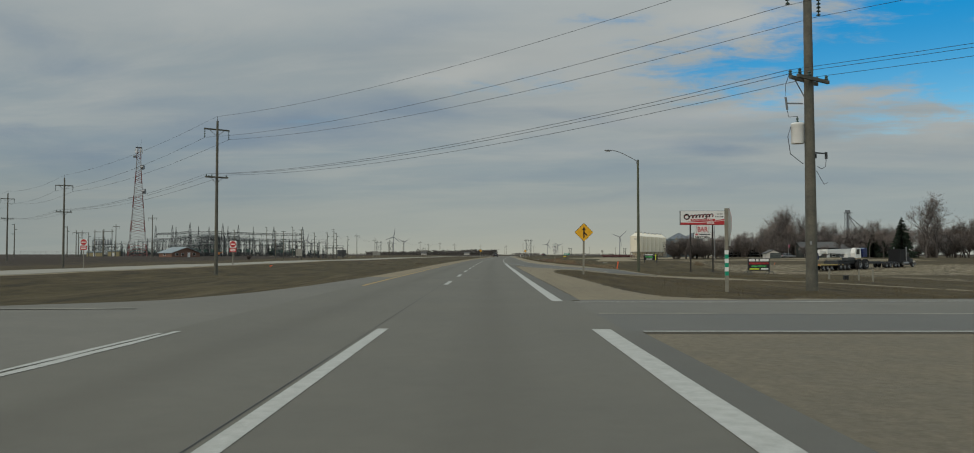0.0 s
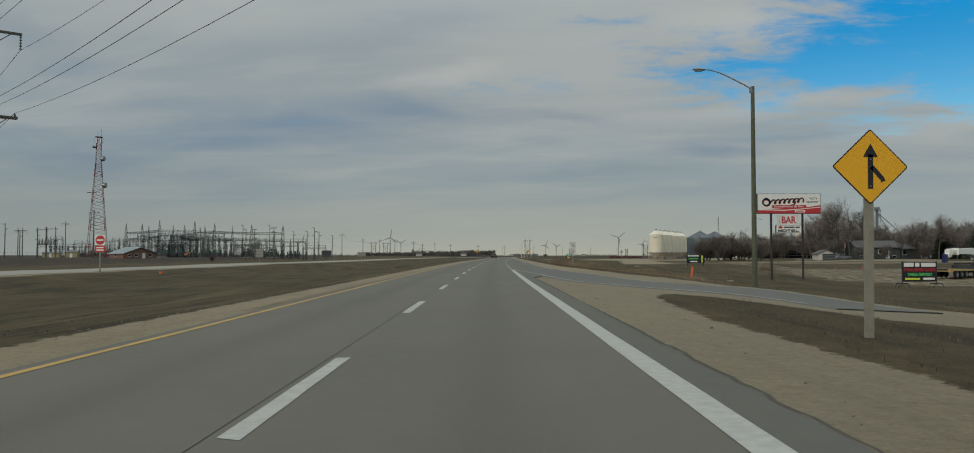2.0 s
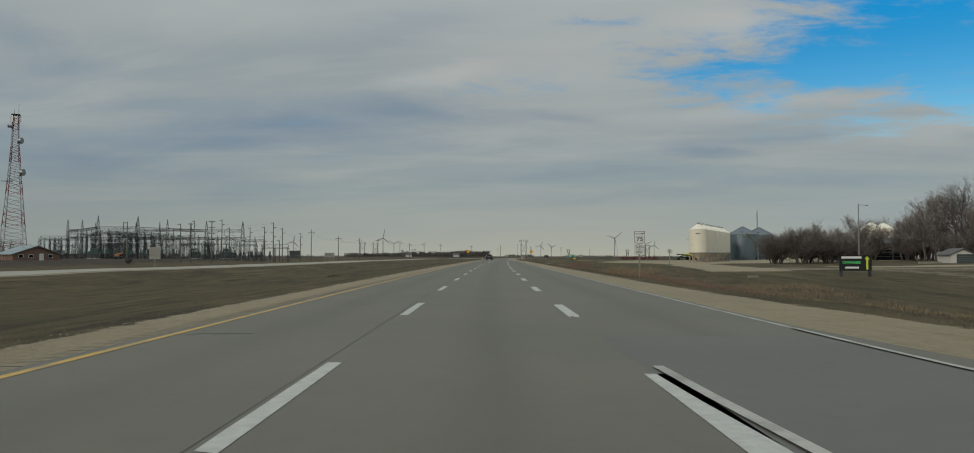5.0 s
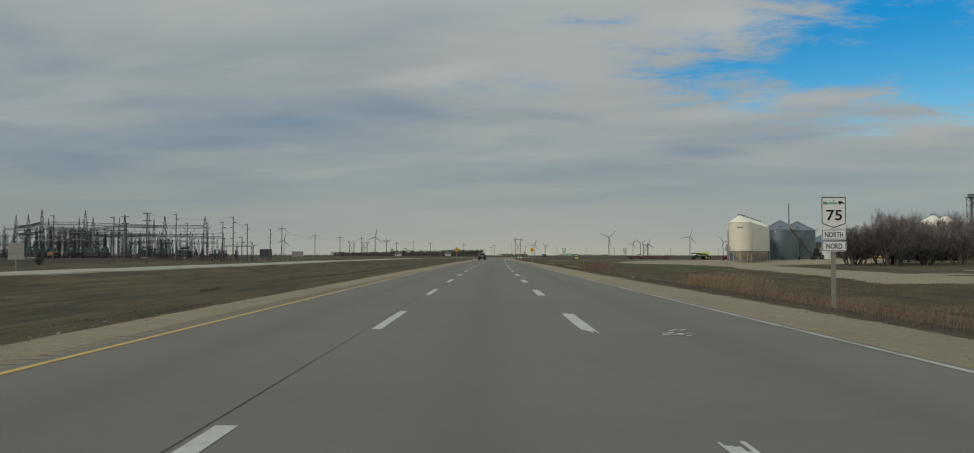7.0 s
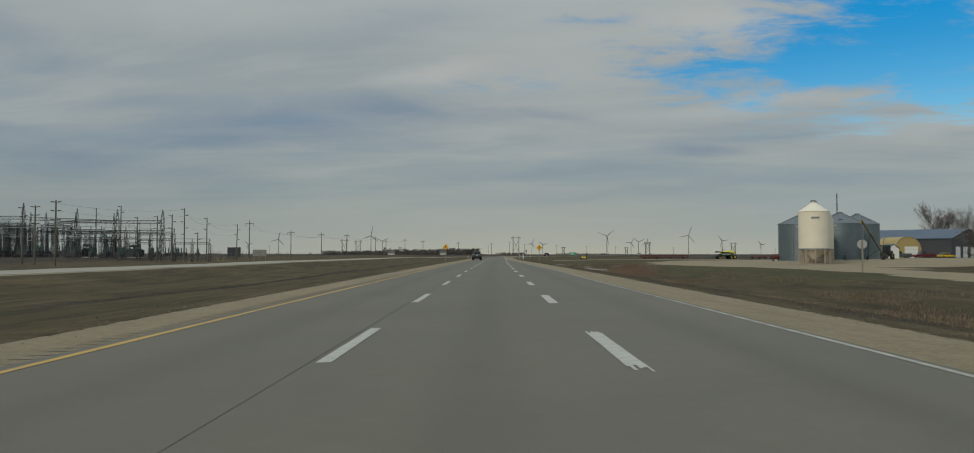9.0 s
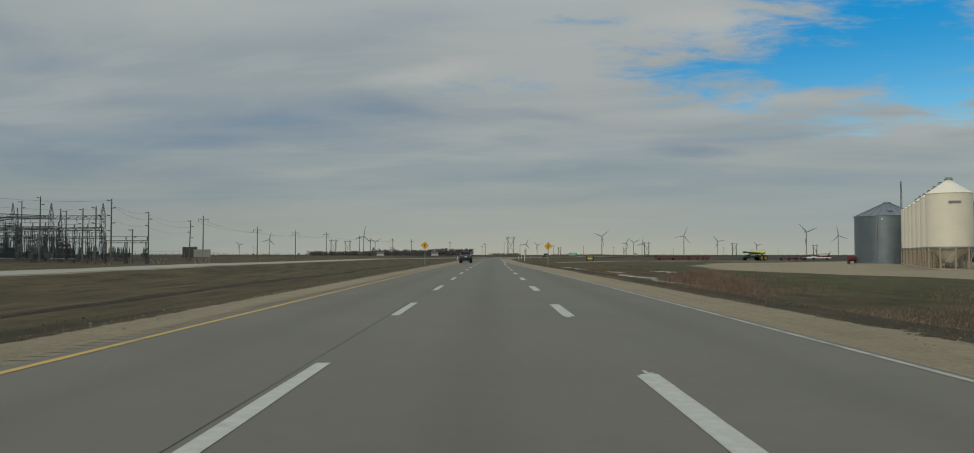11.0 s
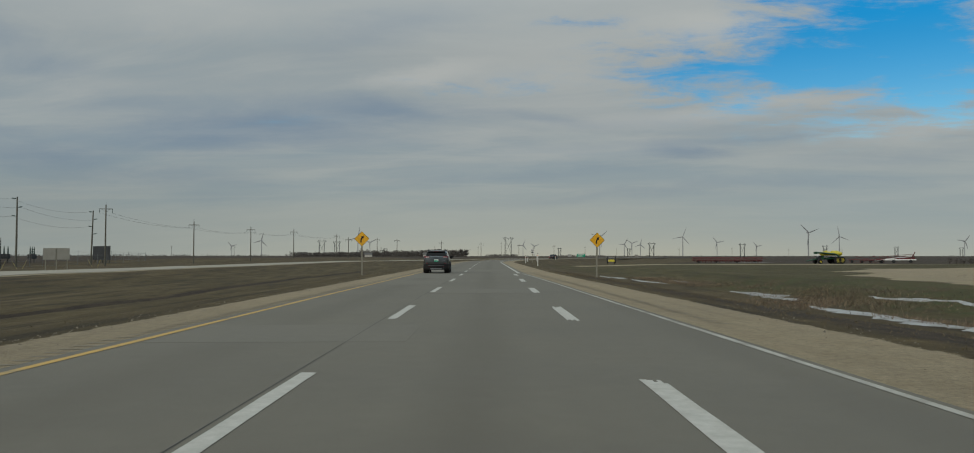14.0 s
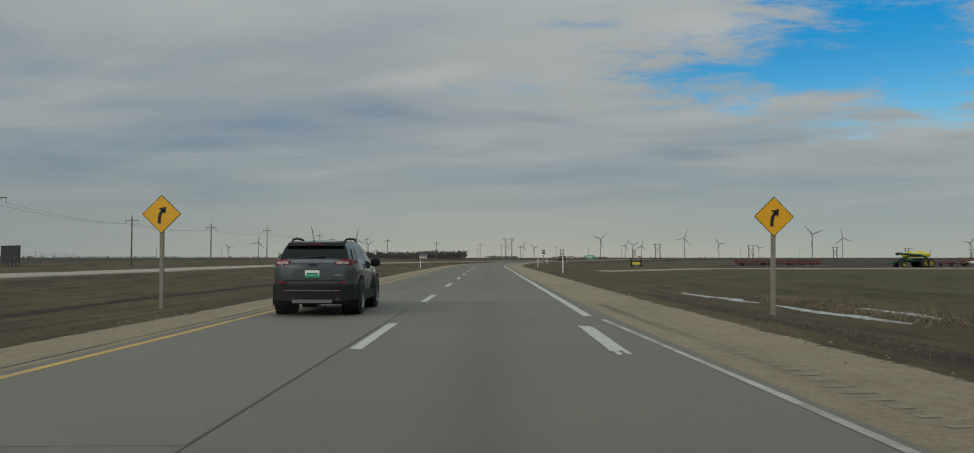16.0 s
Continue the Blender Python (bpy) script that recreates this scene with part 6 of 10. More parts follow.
# ---- vehicles ----
def wheel(parent, x, y, r, w, rim=0.62, rim_mat=None, spokes=5, name="wheel"):
    """A wheel whose axle runs along x; outside at +x if w > 0."""
    sgn = 1 if w > 0 else -1
    w = abs(w)
    wo = new(name)
    s = Shape()
    prof = [(-w / 2, rim * r), (-w / 2, r * 0.9), (-w * 0.36, r), (w * 0.36, r), (w / 2, r * 0.9), (w / 2, rim * r)]
    n = 28
    for px, pr in prof:
        for i in range(n):
            a = 2 * math.pi * i / n
            s.v.append((px, pr * math.cos(a), pr * math.sin(a)))
    for k in range(len(prof) - 1):
        for i in range(n):
            s.f.append((k * n + (i + 1) % n, k * n + i, (k + 1) * n + i, (k + 1) * n + (i + 1) % n))
    tyre = part(name, s, M_RUBBER, parent, "black tyre", True)
    bpy.data.objects.remove(wo)
    tyre.matrix_basis = pose(x, y, r)
    d = Shape()
    xo = sgn * w * 0.36
    for i in range(n):
        a, b = 2 * math.pi * i / n, 2 * math.pi * (i + 1) / n
        d.add([(xo - sgn * 0.05, 0, 0), (xo - sgn * 0.05, rim * r * math.cos(a), rim * r * math.sin(a)), (xo - sgn * 0.05, rim * r * math.cos(b), rim * r * math.sin(b))], [(0, 1, 2)])
    part("hub_well", d, M_DARKSTEEL, tyre)
    rm = Shape()
    for i in range(n):
        a, b = 2 * math.pi * i / n, 2 * math.pi * (i + 1) / n
        o, k = rim * r, rim * r * 0.86
        xe = sgn * w * 0.5
        rm.add([(xe, o * math.cos(a), o * math.sin(a)), (xe, o * math.cos(b), o * math.sin(b)), (xo, k * math.cos(b), k * math.sin(b)), (xo, k * math.cos(a), k * math.sin(a))], [(0, 1, 2, 3)])
    for i in range(spokes):
        a = 2 * math.pi * i / spokes + 0.3
        c_, s_ = math.cos(a), math.sin(a)
        rm.add([(xo, rim * r * 0.15 * c_ - 0.05 * s_, rim * r * 0.15 * s_ + 0.05 * c_), (xo, rim * r * 0.9 * c_ - 0.035 * s_, rim * r * 0.9 * s_ + 0.035 * c_), (xo, rim * r * 0.9 * c_ + 0.035 * s_, rim * r * 0.9 * s_ - 0.035 * c_), (xo, rim * r * 0.15 * c_ + 0.05 * s_, rim * r * 0.15 * s_ - 0.05 * c_)], [(0, 1, 2, 3)])
    rm.rod((xo - sgn * 0.03, 0, 0), (xo + sgn * 0.03, 0, 0), rim * r * 0.24, None, 12)
    part("rim", rm, rim_mat or M_GALV, tyre, "alloy rim")
    return tyre


def loft(sections, close=True):
    """Rings of points joined one after another."""
    s = Shape()
    n = len(sections[0])
    for r in sections:
        s.v += [tuple(p) for p in r]
    for k in range(len(sections) - 1):
        for i in range(n):
            s.f.append((k * n + i, k * n + (i + 1) % n, (k + 1) * n + (i + 1) % n, (k + 1) * n + i))
    if close:
        s.f.append(tuple(range(n))[::-1])
        s.f.append(tuple(range((len(sections) - 1) * n, len(sections) * n)))
    return s


def simple_car(label, m, paint_, length=4.6, width=1.8, height=1.5, pickup=False, wheels=0.33, group=""):
    """A parked car seen from far off; its front along +x, foot at 0."""
    t = thing("pickup_truck" if pickup else "car", label, "pickup" if pickup else "car", group, m)
    L, W = length / 2, width / 2
    belt = height * 0.56
    secs = []
    for x, k, zt in ((-L, 0.86, belt * 0.92), (-L + 0.12, 0.97, belt * 1.0), (-L * 0.5, 1.0, belt * 1.02), (L * 0.42, 1.0, belt * 1.0), (L * 0.78, 0.97, belt * 0.93), (L - 0.08, 0.88, belt * 0.82), (L, 0.8, belt * 0.66)):
        z0 = 0.24 if abs(x) < L - 0.1 else 0.34
        secs.append([(x, -W * k * 0.94, z0), (x, -W * k, (z0 + zt) / 2), (x, -W * k * 0.95, zt), (x, W * k * 0.95, zt), (x, W * k, (z0 + zt) / 2), (x, W * k * 0.94, z0)])
    part("body", loft(secs), paint_, t, smooth=True)
    x0, x1, x2, x3 = (-L * 0.10, 0.0, L * 0.28, L * 0.50) if pickup else (-L * 0.80, -L * 0.52, L * 0.12, L * 0.46)
    cab = [[(x0, -W * 0.9, belt), (x0, W * 0.9, belt), (x1, W * 0.74, height), (x1, -W * 0.74, height)], [(x3, -W * 0.9, belt), (x3, W * 0.9, belt), (x2, W * 0.74, height), (x2, -W * 0.74, height)]]
    part("glasshouse", loft(cab), M_GLASSDARK, t, "dark windows")
    part("roof", Shape().box((x1 + x2) / 2, 0, height, (x2 - x1) * 1.02, W * 1.5, 0.06), paint_, t)
    for x in (x1, (x1 + x2) / 2, x2):
        part("pillar", Shape().beam((x * 1.05, -W * 0.86, belt), (x, -W * 0.76, height), 0.07).beam((x * 1.05, W * 0.86, belt), (x, W * 0.76, height), 0.07), paint_, t)
    if pickup:
        part("bed", Shape().box((-L + x0) / 2, 0, belt + 0.08, (x0 + L) * 0.98, W * 1.9, 0.16), paint_, t, "cargo bed")
    for x in (-L * 0.62, L * 0.62):
        for sy in (-1, 1):
            wo = wheel(t, 0, 0, wheels, 0.22 * sy)
            wo.matrix_basis = pose(x, sy * (W - 0.12), wheels, 0, 0, 90) if sy > 0 else pose(x, sy * (W - 0.12), wheels, 0, 0, 90)
    for sy in (-1, 1):
        part("headlamp", Shape().box(L - 0.05, sy * W * 0.62, belt * 0.78, 0.1, 0.32, 0.14), M_WHITE, t)
        part("tail_lamp", Shape().box(-L + 0.03, sy * W * 0.68, belt * 0.82, 0.1, 0.22, 0.2), M_RED, t)
    return t


M_CARRED = material("dark_red_car_paint", (0.12, 0.02, 0.025), 0.3, 0.2, vary=0.05)
M_CARYELLOW = material("yellow_car_paint", (0.70, 0.45, 0.02), 0.3, vary=0.05)
M_CARGREY = material("grey_car_paint", (0.10, 0.105, 0.11), 0.3, 0.3, vary=0.05)
M_CARBLACK = material("black_truck_paint", (0.009, 0.009, 0.010), 0.42, vary=0.05, spec=0.3)
M_CARBLUE = material("dark_blue_truck_paint", (0.012, 0.022, 0.10), 0.3, 0.2, vary=0.05)
simple_car("yellow sports car parked by the workshop", pose(132.8, 405, gz(132.8, 405), 0, 0, 4), M_CARYELLOW, 4.8, 1.85, 1.32)
simple_car("dark red pickup truck parked by the workshop", pose(124.2, 401, gz(124.2, 401), 0, 0, 183), M_CARRED, 5.6, 1.95, 1.85, True, 0.38)
simple_car("dusty grey pickup truck parked by the yellow shed", pose(115, 396, gz(115, 396), 0, 0, 175), M_CARGREY, 5.6, 1.95, 1.85, True, 0.38)
simple_car("silver car parked beside the small shed", pose(93.5, 254, gz(93.5, 254), 0, 0, 10), M_GALV, 4.5)
simple_car("dark car far ahead on the highway", pose(xr(596) - 0.1, 596, 0.0, 0, 0, 62), M_CARBLACK, 4.7, 1.85, 1.65, group="cars far ahead")
simple_car("dark car far ahead in the other lane", pose(xr(610) - 3.7, 610, 0.0, 0, 0, 61), M_CARGREY, 4.7, 1.85, 1.65, group="cars far ahead")

# flatbed, crane and tractor unit
DIRV = Vector((28.2, 19.3)).normalized()
rzc = math.degrees(math.atan2(DIRV.y, DIRV.x))


def along(d):
    return 56.3 + DIRV.x * d, 140.8 + DIRV.y * d


gx, gy = along(8)
t = thing("lowboy_trailer", "yellow-decked lowboy trailer behind a black truck", "trailer", m=pose(gx, gy, gz(gx, gy), 0, 0, rzc))
part("deck", Shape().box(-4.5, 0, 0.95, 7.2, 2.7, 0.22), M_WALLYELLOW, t, "worn yellow deck")
part("beam", Shape().box(2.5, 0, 0.75, 11, 1.1, 0.35), M_DARKSTEEL, t, "dark steel main beam")
part("gooseneck", Shape().box(9.2, 0, 1.25, 4.6, 1.4, 0.4), M_DARKSTEEL, t, "raised gooseneck")
part("tail_board", Shape().box(-8.05, 0, 0.95, 0.15, 2.6, 0.35), M_WALLYELLOW, t, "yellow tail board")
for sgn in (-1, 1):
    part("tail_lamp", Shape().box(-8.14, sgn * 1.1, 0.95, 0.04, 0.22, 0.14), M_RED, t, "red tail lamp")
part("sign_board", Shape().box(-8.14, 0, 1.0, 0.03, 1.3, 0.2), M_BLACK, t, "dark warning board")
for x in (-7.2, -6.0, -4.8):
    for sy in (-1, 1):
        wo = wheel(t, 0, 0, 0.45, 0.3 * sy)
        wo.matrix_basis = pose(x, sy * 1.2, 0.45, 0, 0, 90)
cx_, cy_ = along(9.5)
t = thing("mobile_crane", "white and blue rough-terrain crane loaded on the trailer", "crane", m=pose(cx_, cy_, gz(cx_, cy_) + 0.02, 0, 0, rzc))
part("chassis", Shape().box(0, 0, 1.35, 9.2, 2.0, 0.5).box(-0.4, -1.15, 1.7, 7.6, 0.3, 0.12).box(-0.4, 1.15, 1.7, 7.6, 0.3, 0.12), M_DARKSTEEL, t, "dark chassis with running boards")
for x in (-4.4, 4.4):
    part("outrigger", Shape().box(x, 0, 1.15, 0.35, 2.7, 0.4).rod((x, -1.3, 0.7), (x, -1.3, 1.5), 0.12, None, 8).rod((x, 1.3, 0.7), (x, 1.3, 1.5), 0.12, None, 8), M_DARKSTEEL, t)
part("turntable", Shape().lathe(0.9, 0, [(1.1, 1.6), (1.1, 2.1), (0.9, 2.2)], 18), M_DARKSTEEL, t)
part("superstructure", Shape().box(1.6, 0.3, 2.5, 3.4, 1.5, 0.7), M_WHITE, t, "white superstructure")
boom = part("boom", loft([[(3.0, 0.0, 2.75), (3.0, 0.8, 2.75), (3.0, 0.8, 3.75), (3.0, 0.0, 3.75)], [(-2.0, 0.0, 2.85), (-2.0, 0.8, 2.85), (-2.0, 0.8, 3.65), (-2.0, 0.0, 3.65)], [(-5.6, 0.05, 2.95), (-5.6, 0.75, 2.95), (-5.6, 0.75, 3.5), (-5.6, 0.05, 3.5)]]), M_WHITE, t, "white telescopic boom")
part("boom_section", loft([[(-5.6, 0.12, 3.0), (-5.6, 0.68, 3.0), (-5.6, 0.68, 3.42), (-5.6, 0.12, 3.42)], [(-7.0, 0.14, 3.02), (-7.0, 0.66, 3.02), (-7.0, 0.66, 3.38), (-7.0, 0.14, 3.38)]]), M_WHITE, boom)
part("boom_collar", Shape().box(-5.55, 0.4, 3.22, 0.18, 0.95, 0.85).box(-6.9, 0.4, 3.2, 0.16, 0.8, 0.7), M_WHITE, boom)
part("boom_head", Shape().box(-7.3, 0.4, 3.0, 0.5, 0.6, 0.9).rod((-7.5, 0.1, 2.7), (-7.5, 0.7, 2.7), 0.28, None, 12), M_WHITE, t, "boom head with sheaves")
part("hook_block", Shape().box(-8.1, 0.4, 2.35, 0.6, 0.5, 1.1, 0, 0.85), M_CARBLUE, t, "dark blue hook block")
part("lift_cylinder", Shape().rod((0.6, 0.4, 2.3), (-2.6, 0.4, 2.85), 0.16, None, 10), M_GALV, t)
part("counterweight", loft([[(3.4, -1.25, 2.2), (3.4, 1.25, 2.2), (3.4, 1.25, 3.7), (3.4, -1.25, 3.7)], [(4.9, -1.25, 2.3), (4.9, 1.25, 2.3), (4.9, 1.2, 3.9), (4.9, -1.2, 3.9)], [(5.3, -1.0, 2.5), (5.3, 1.0, 2.5), (5.3, 0.95, 3.6), (5.3, -0.95, 3.6)]]), M_CARBLUE, t, "blue counterweight housing")
cab_ = part("cab", loft([[(1.2, -1.25, 2.1), (2.9, -1.25, 2.1), (2.9, -0.35, 2.1), (1.2, -0.35, 2.1)], [(1.0, -1.25, 3.0), (2.9, -1.25, 3.0), (2.9, -0.35, 3.0), (1.0, -0.35, 3.0)], [(1.35, -1.2, 3.9), (2.8, -1.2, 3.9), (2.8, -0.4, 3.9), (1.35, -0.4, 3.9)]]), M_WHITE, t, "white operator's cab")
part("window", Shape().slab([(1.35, 2.75), (2.4, 2.75), (2.4, 3.7), (1.55, 3.7)], -1.275, -1.255), M_GLASSDARK, cab_)
part("winch", Shape().rod((3.1, -0.3, 3.0), (3.1, 1.0, 3.0), 0.4, None, 14), M_DARKSTEEL, t)
for x in (2.3, 4.3):
    for sy in (-1, 1):
        wo = wheel(t, 0, 0, 0.95, 0.6 * sy, 0.55, M_GALV)
        wo.matrix_basis = pose(x, sy * 1.15, 0.95, 0, 0, 90)
for x in (-1.2, -2.4, -3.6):
    for sy in (-1, 1):
        wo = wheel(t, 0, 0, 0.56, 0.4 * sy, 0.55, M_GALV)
        wo.matrix_basis = pose(x, sy * 1.2, 0.56, 0, 0, 90)
sx_, sy_ = along(26.5)
t = thing("semi_truck", "black highway tractor coupled to the lowboy trailer", "truck", m=pose(sx_, sy_, gz(sx_, sy_), 0, 0, rzc))
part("frame", Shape().box(-1.5, 0, 0.95, 10.5, 1.0, 0.3), M_DARKSTEEL, t)
part("sleeper", Shape().box(0.2, 0, 2.2, 2.3, 2.3, 2.5, 0, 0.94), M_CARBLACK, t, "tall black sleeper cab")
part("cab", Shape().box(1.9, 0, 1.95, 1.5, 2.2, 1.9, 0, 0.9), M_CARBLACK, t, "black cab")
part("window", Shape().box(1.95, -1.06, 2.35, 0.9, 0.05, 0.65), M_GLASSDARK, t)
part("bonnet", loft([[(2.5, -1.0, 0.8), (2.5, 1.0, 0.8), (2.5, 0.8, 1.95), (2.5, -0.8, 1.95)], [(4.6, -0.85, 0.7), (4.6, 0.85, 0.7), (4.6, 0.6, 1.6), (4.6, -0.6, 1.6)]]), M_CARBLACK, t, "long black bonnet")
part("bumper", Shape().box(4.75, 0, 0.65, 0.25, 2.3, 0.45), M_GALV, t, "chrome bumper")
for sgn in (-1, 1):
    part("exhaust_stack", Shape().rod((1.2, sgn * 1.2, 1.0), (1.2, sgn * 1.2, 3.9), 0.1, None, 8), M_GALV, t, "chrome exhaust stack")
    part("fuel_tank", Shape().rod((0.2, sgn * 1.05, 0.75), (1.9, sgn * 1.05, 0.75), 0.33, None, 14), M_GALV, t)
    part("headlamp", Shape().box(4.55, sgn * 0.85, 1.1, 0.2, 0.3, 0.2), M_WHITE, t)
for x in (-5.6, -4.3, -2.6, -1.5, 3.6):
    for sgn in (-1, 1):
        wo = wheel(t, 0, 0, 0.5, 0.35 * sgn)
        wo.matrix_basis = pose(x, sgn * 1.05, 0.5, 0, 0, 90)

# farm machines
M_CARTYELLOW = material("bright_yellow_poly_tank", (0.56, 0.47, 0.03), 0.45, vary=0.06)
M_FARMGREEN = material("farm_green_paint", (0.014, 0.062, 0.030), 0.5, vary=0.12)
M_FARMRED = material("faded_red_implement_paint", (0.120, 0.026, 0.026), 0.7, vary=0.2)
fx, fy = 97.6, 486.7
t = thing("air_seeder_cart", "yellow and green air seeder cart with big yellow wheels", "farm machine", m=pose(fx, fy, gz(fx, fy), 0, 0, 8) @ Matrix.Diagonal((0.94, 0.94, 0.94, 1)))
tank = Shape()
for x0, x1, top in ((-2.3, 0.1, 3.25), (0.1, 2.9, 3.35)):
    tank.add(*_vf(loft([[(x0 + 0.4, -0.9, 2.15), (x1 - 0.3, -0.9, 2.15), (x1 - 0.3, 0.9, 2.15), (x0 + 0.4, 0.9, 2.15)], [(x0, -1.3, 2.6), (x1, -1.3, 2.6), (x1, 1.3, 2.6), (x0, 1.3, 2.6)], [(x0 + 0.1, -1.2, 3.0), (x1 - 0.1, -1.2, 3.0), (x1 - 0.1, 1.2, 3.0), (x0 + 0.1, 1.2, 3.0)], [(x0 + 0.6, -0.5, top), (x1 - 0.6, -0.5, top), (x1 - 0.6, 0.5, top), (x0 + 0.6, 0.5, top)]])))
part("tank", tank, M_CARTYELLOW, t, "yellow twin hopper tank")
for x in (-1.1, 0.9, 1.9):
    part("lid", Shape().lathe(x, 0, [(0.42, 3.25), (0.42, 3.42), (0.3, 3.52)], 14), M_CARTYELLOW, t, "domed tank lid", True)
part("frame", Shape().box(-0.6, 0, 1.25, 8.6, 0.4, 0.3).box(0.4, 0, 1.5, 4.6, 2.2, 0.25).box(-2.6, 0, 1.7, 0.3, 2.2, 0.9), M_FARMGREEN, t, "green frame")
part("drawbar", Shape().beam((-4.5, 0.9, 1.2), (-6.8, 0, 0.7), 0.16).beam((-4.5, -0.9, 1.2), (-6.8, 0, 0.7), 0.16), M_FARMGREEN, t, "long green drawbar")
part("fan", Shape().rod((-3.2, -0.5, 1.5), (-3.2, 0.5, 1.5), 0.6, None, 14), M_DARKSTEEL, t)
part("conveyor", Shape().beam((-5.0, -1.6, 3.0), (0.6, -1.6, 2.6), 0.32).box(-5.2, -1.6, 2.9, 0.7, 0.5, 0.6).beam((0.6, -1.6, 2.6), (2.6, -1.6, 1.5), 0.26), M_FARMGREEN, t, "folded green loading conveyor")
part("hand_rail", Shape().line([(-2.4, -1.3, 2.6), (-2.4, -1.3, 4.0), (-1.2, -1.3, 4.0)], 0.04, 4).line([(2.8, -1.3, 2.6), (2.8, -1.3, 3.9), (1.9, -1.3, 3.9)], 0.04, 4), M_DARKSTEEL, t, "steel hand rail")
for x, r_, wy in ((1.3, 0.98, 1.55), (2.5, 0.98, 1.55), (-3.6, 0.6, 1.2)):
    for sgn in (-1, 1):
        wo = wheel(t, 0, 0, r_, 0.6 * sgn, 0.56, M_CARTYELLOW)
        wo.matrix_basis = pose(x, sgn * wy, r_, 0, 0, 90)


def cultivator(x0, y0, x1, y1, label, n=14):
    L = math.hypot(x1 - x0, y1 - y0)
    cx, cy = (x0 + x1) / 2, (y0 + y1) / 2
    t = thing("cultivator", label, "farm implement", m=pose(cx, cy, gz(cx, cy), 0, 0, math.degrees(math.atan2(y1 - y0, x1 - x0))))
    f = Shape()
    for yy in (-1.4, -0.4, 0.6, 1.6):
        f.beam((-L / 2, yy, 0.95), (L / 2, yy, 0.95), 0.13)
    for i in range(7):
        x = -L / 2 + L * i / 6
        f.beam((x, -1.4, 0.95), (x, 1.6, 0.95), 0.12)
    for sgn in (-1, 1):
        f.beam((sgn * L / 2 * 0.65, 0, 0.95), (sgn * L / 2 * 0.5, 0, 1.9), 0.1).beam((sgn * L / 2 * 0.5, 0, 1.9), (0, 0, 1.2), 0.1)
    part("frame", f, M_FARMRED, t, "red steel frame")
    for i in range(n):
        x = -L / 2 + L * (i + 0.5) / n
        for yy in (-1.4, 0.6):
            part("shank", Shape().beam((x, yy, 0.95), (x, yy + 0.35, 0.5), 0.05).beam((x, yy + 0.35, 0.5), (x, yy + 0.05, 0.02), 0.05), M_FARMRED, t)
    for x in (-L * 0.4, -L * 0.12, L * 0.12, L * 0.4):
        wo = wheel(t, 0, 0, 0.4, 0.25)
        wo.matrix_basis = pose(x, 0.1, 0.4, 0, 0, 90)
    return t


def packer(x0, y0, x1, y1, label, n):
    """A folded harrow packer: a long frame closely hung with press wheels and tine bars."""
    L = math.hypot(x1 - x0, y1 - y0)
    cx, cy = (x0 + x1) / 2, (y0 + y1) / 2
    t = thing("harrow_packer", label, "farm implement", m=pose(cx, cy, gz(cx, cy), 0, 0, math.degrees(math.atan2(y1 - y0, x1 - x0))))
    f = Shape()
    for yy, z in ((-1.2, 0.75), (-0.4, 1.15), (0.4, 1.15), (1.2, 0.75), (-0.9, 1.5)):
        f.beam((-L / 2, yy, z), (L / 2, yy, z), 0.14)
    for i in range(9):
        x = -L / 2 + L * i / 8
        f.beam((x, -1.2, 0.75), (x, 0.4, 1.2), 0.12).beam((x, -0.9, 0.8), (x, -0.9, 1.65), 0.10).beam((x, -0.9, 1.5), (x + L / 16, -0.4, 1.1), 0.08)
    part("frame", f, M_FARMRED, t, "red steel frame")
    w_ = Shape().rod((-0.05, 0, 0.42), (0.05, 0, 0.42), 0.42, None, 12).mesh("press_wheel", M_FARMRED)
    b_ = Shape().beam((0, -0.9, 1.5), (0.15, -1.35, 0.95), 0.05).beam((0.15, -1.35, 0.95), (0.1, -1.2, 0.4), 0.05).mesh("tine", M_FARMRED)
    for i in range(n):
        x = -L / 2 + L * (i + 0.5) / n
        o = new("press_wheel", w_)
        o.parent, o.matrix_basis = t, pose(x, -1.3 if i % 2 else 1.2, 0.25 * (0.5 + 0.5 * math.sin(i * 2.7)), 0, 0, 14 * math.sin(i * 1.9))
        o = new("tine", b_)
        o.parent, o.matrix_basis = t, pose(x + 0.12, 0, 0.18 * math.sin(i * 3.1), 0, 9 * math.sin(i * 1.3), 20 * math.sin(i * 2.3))
    for x in (-L * 0.4, -L * 0.15, L * 0.15, L * 0.4):
        wo = wheel(t, 0, 0, 0.45, 0.3)
        wo.matrix_basis = pose(x, -1.0, 0.45, 0, 0, 90)
    return t


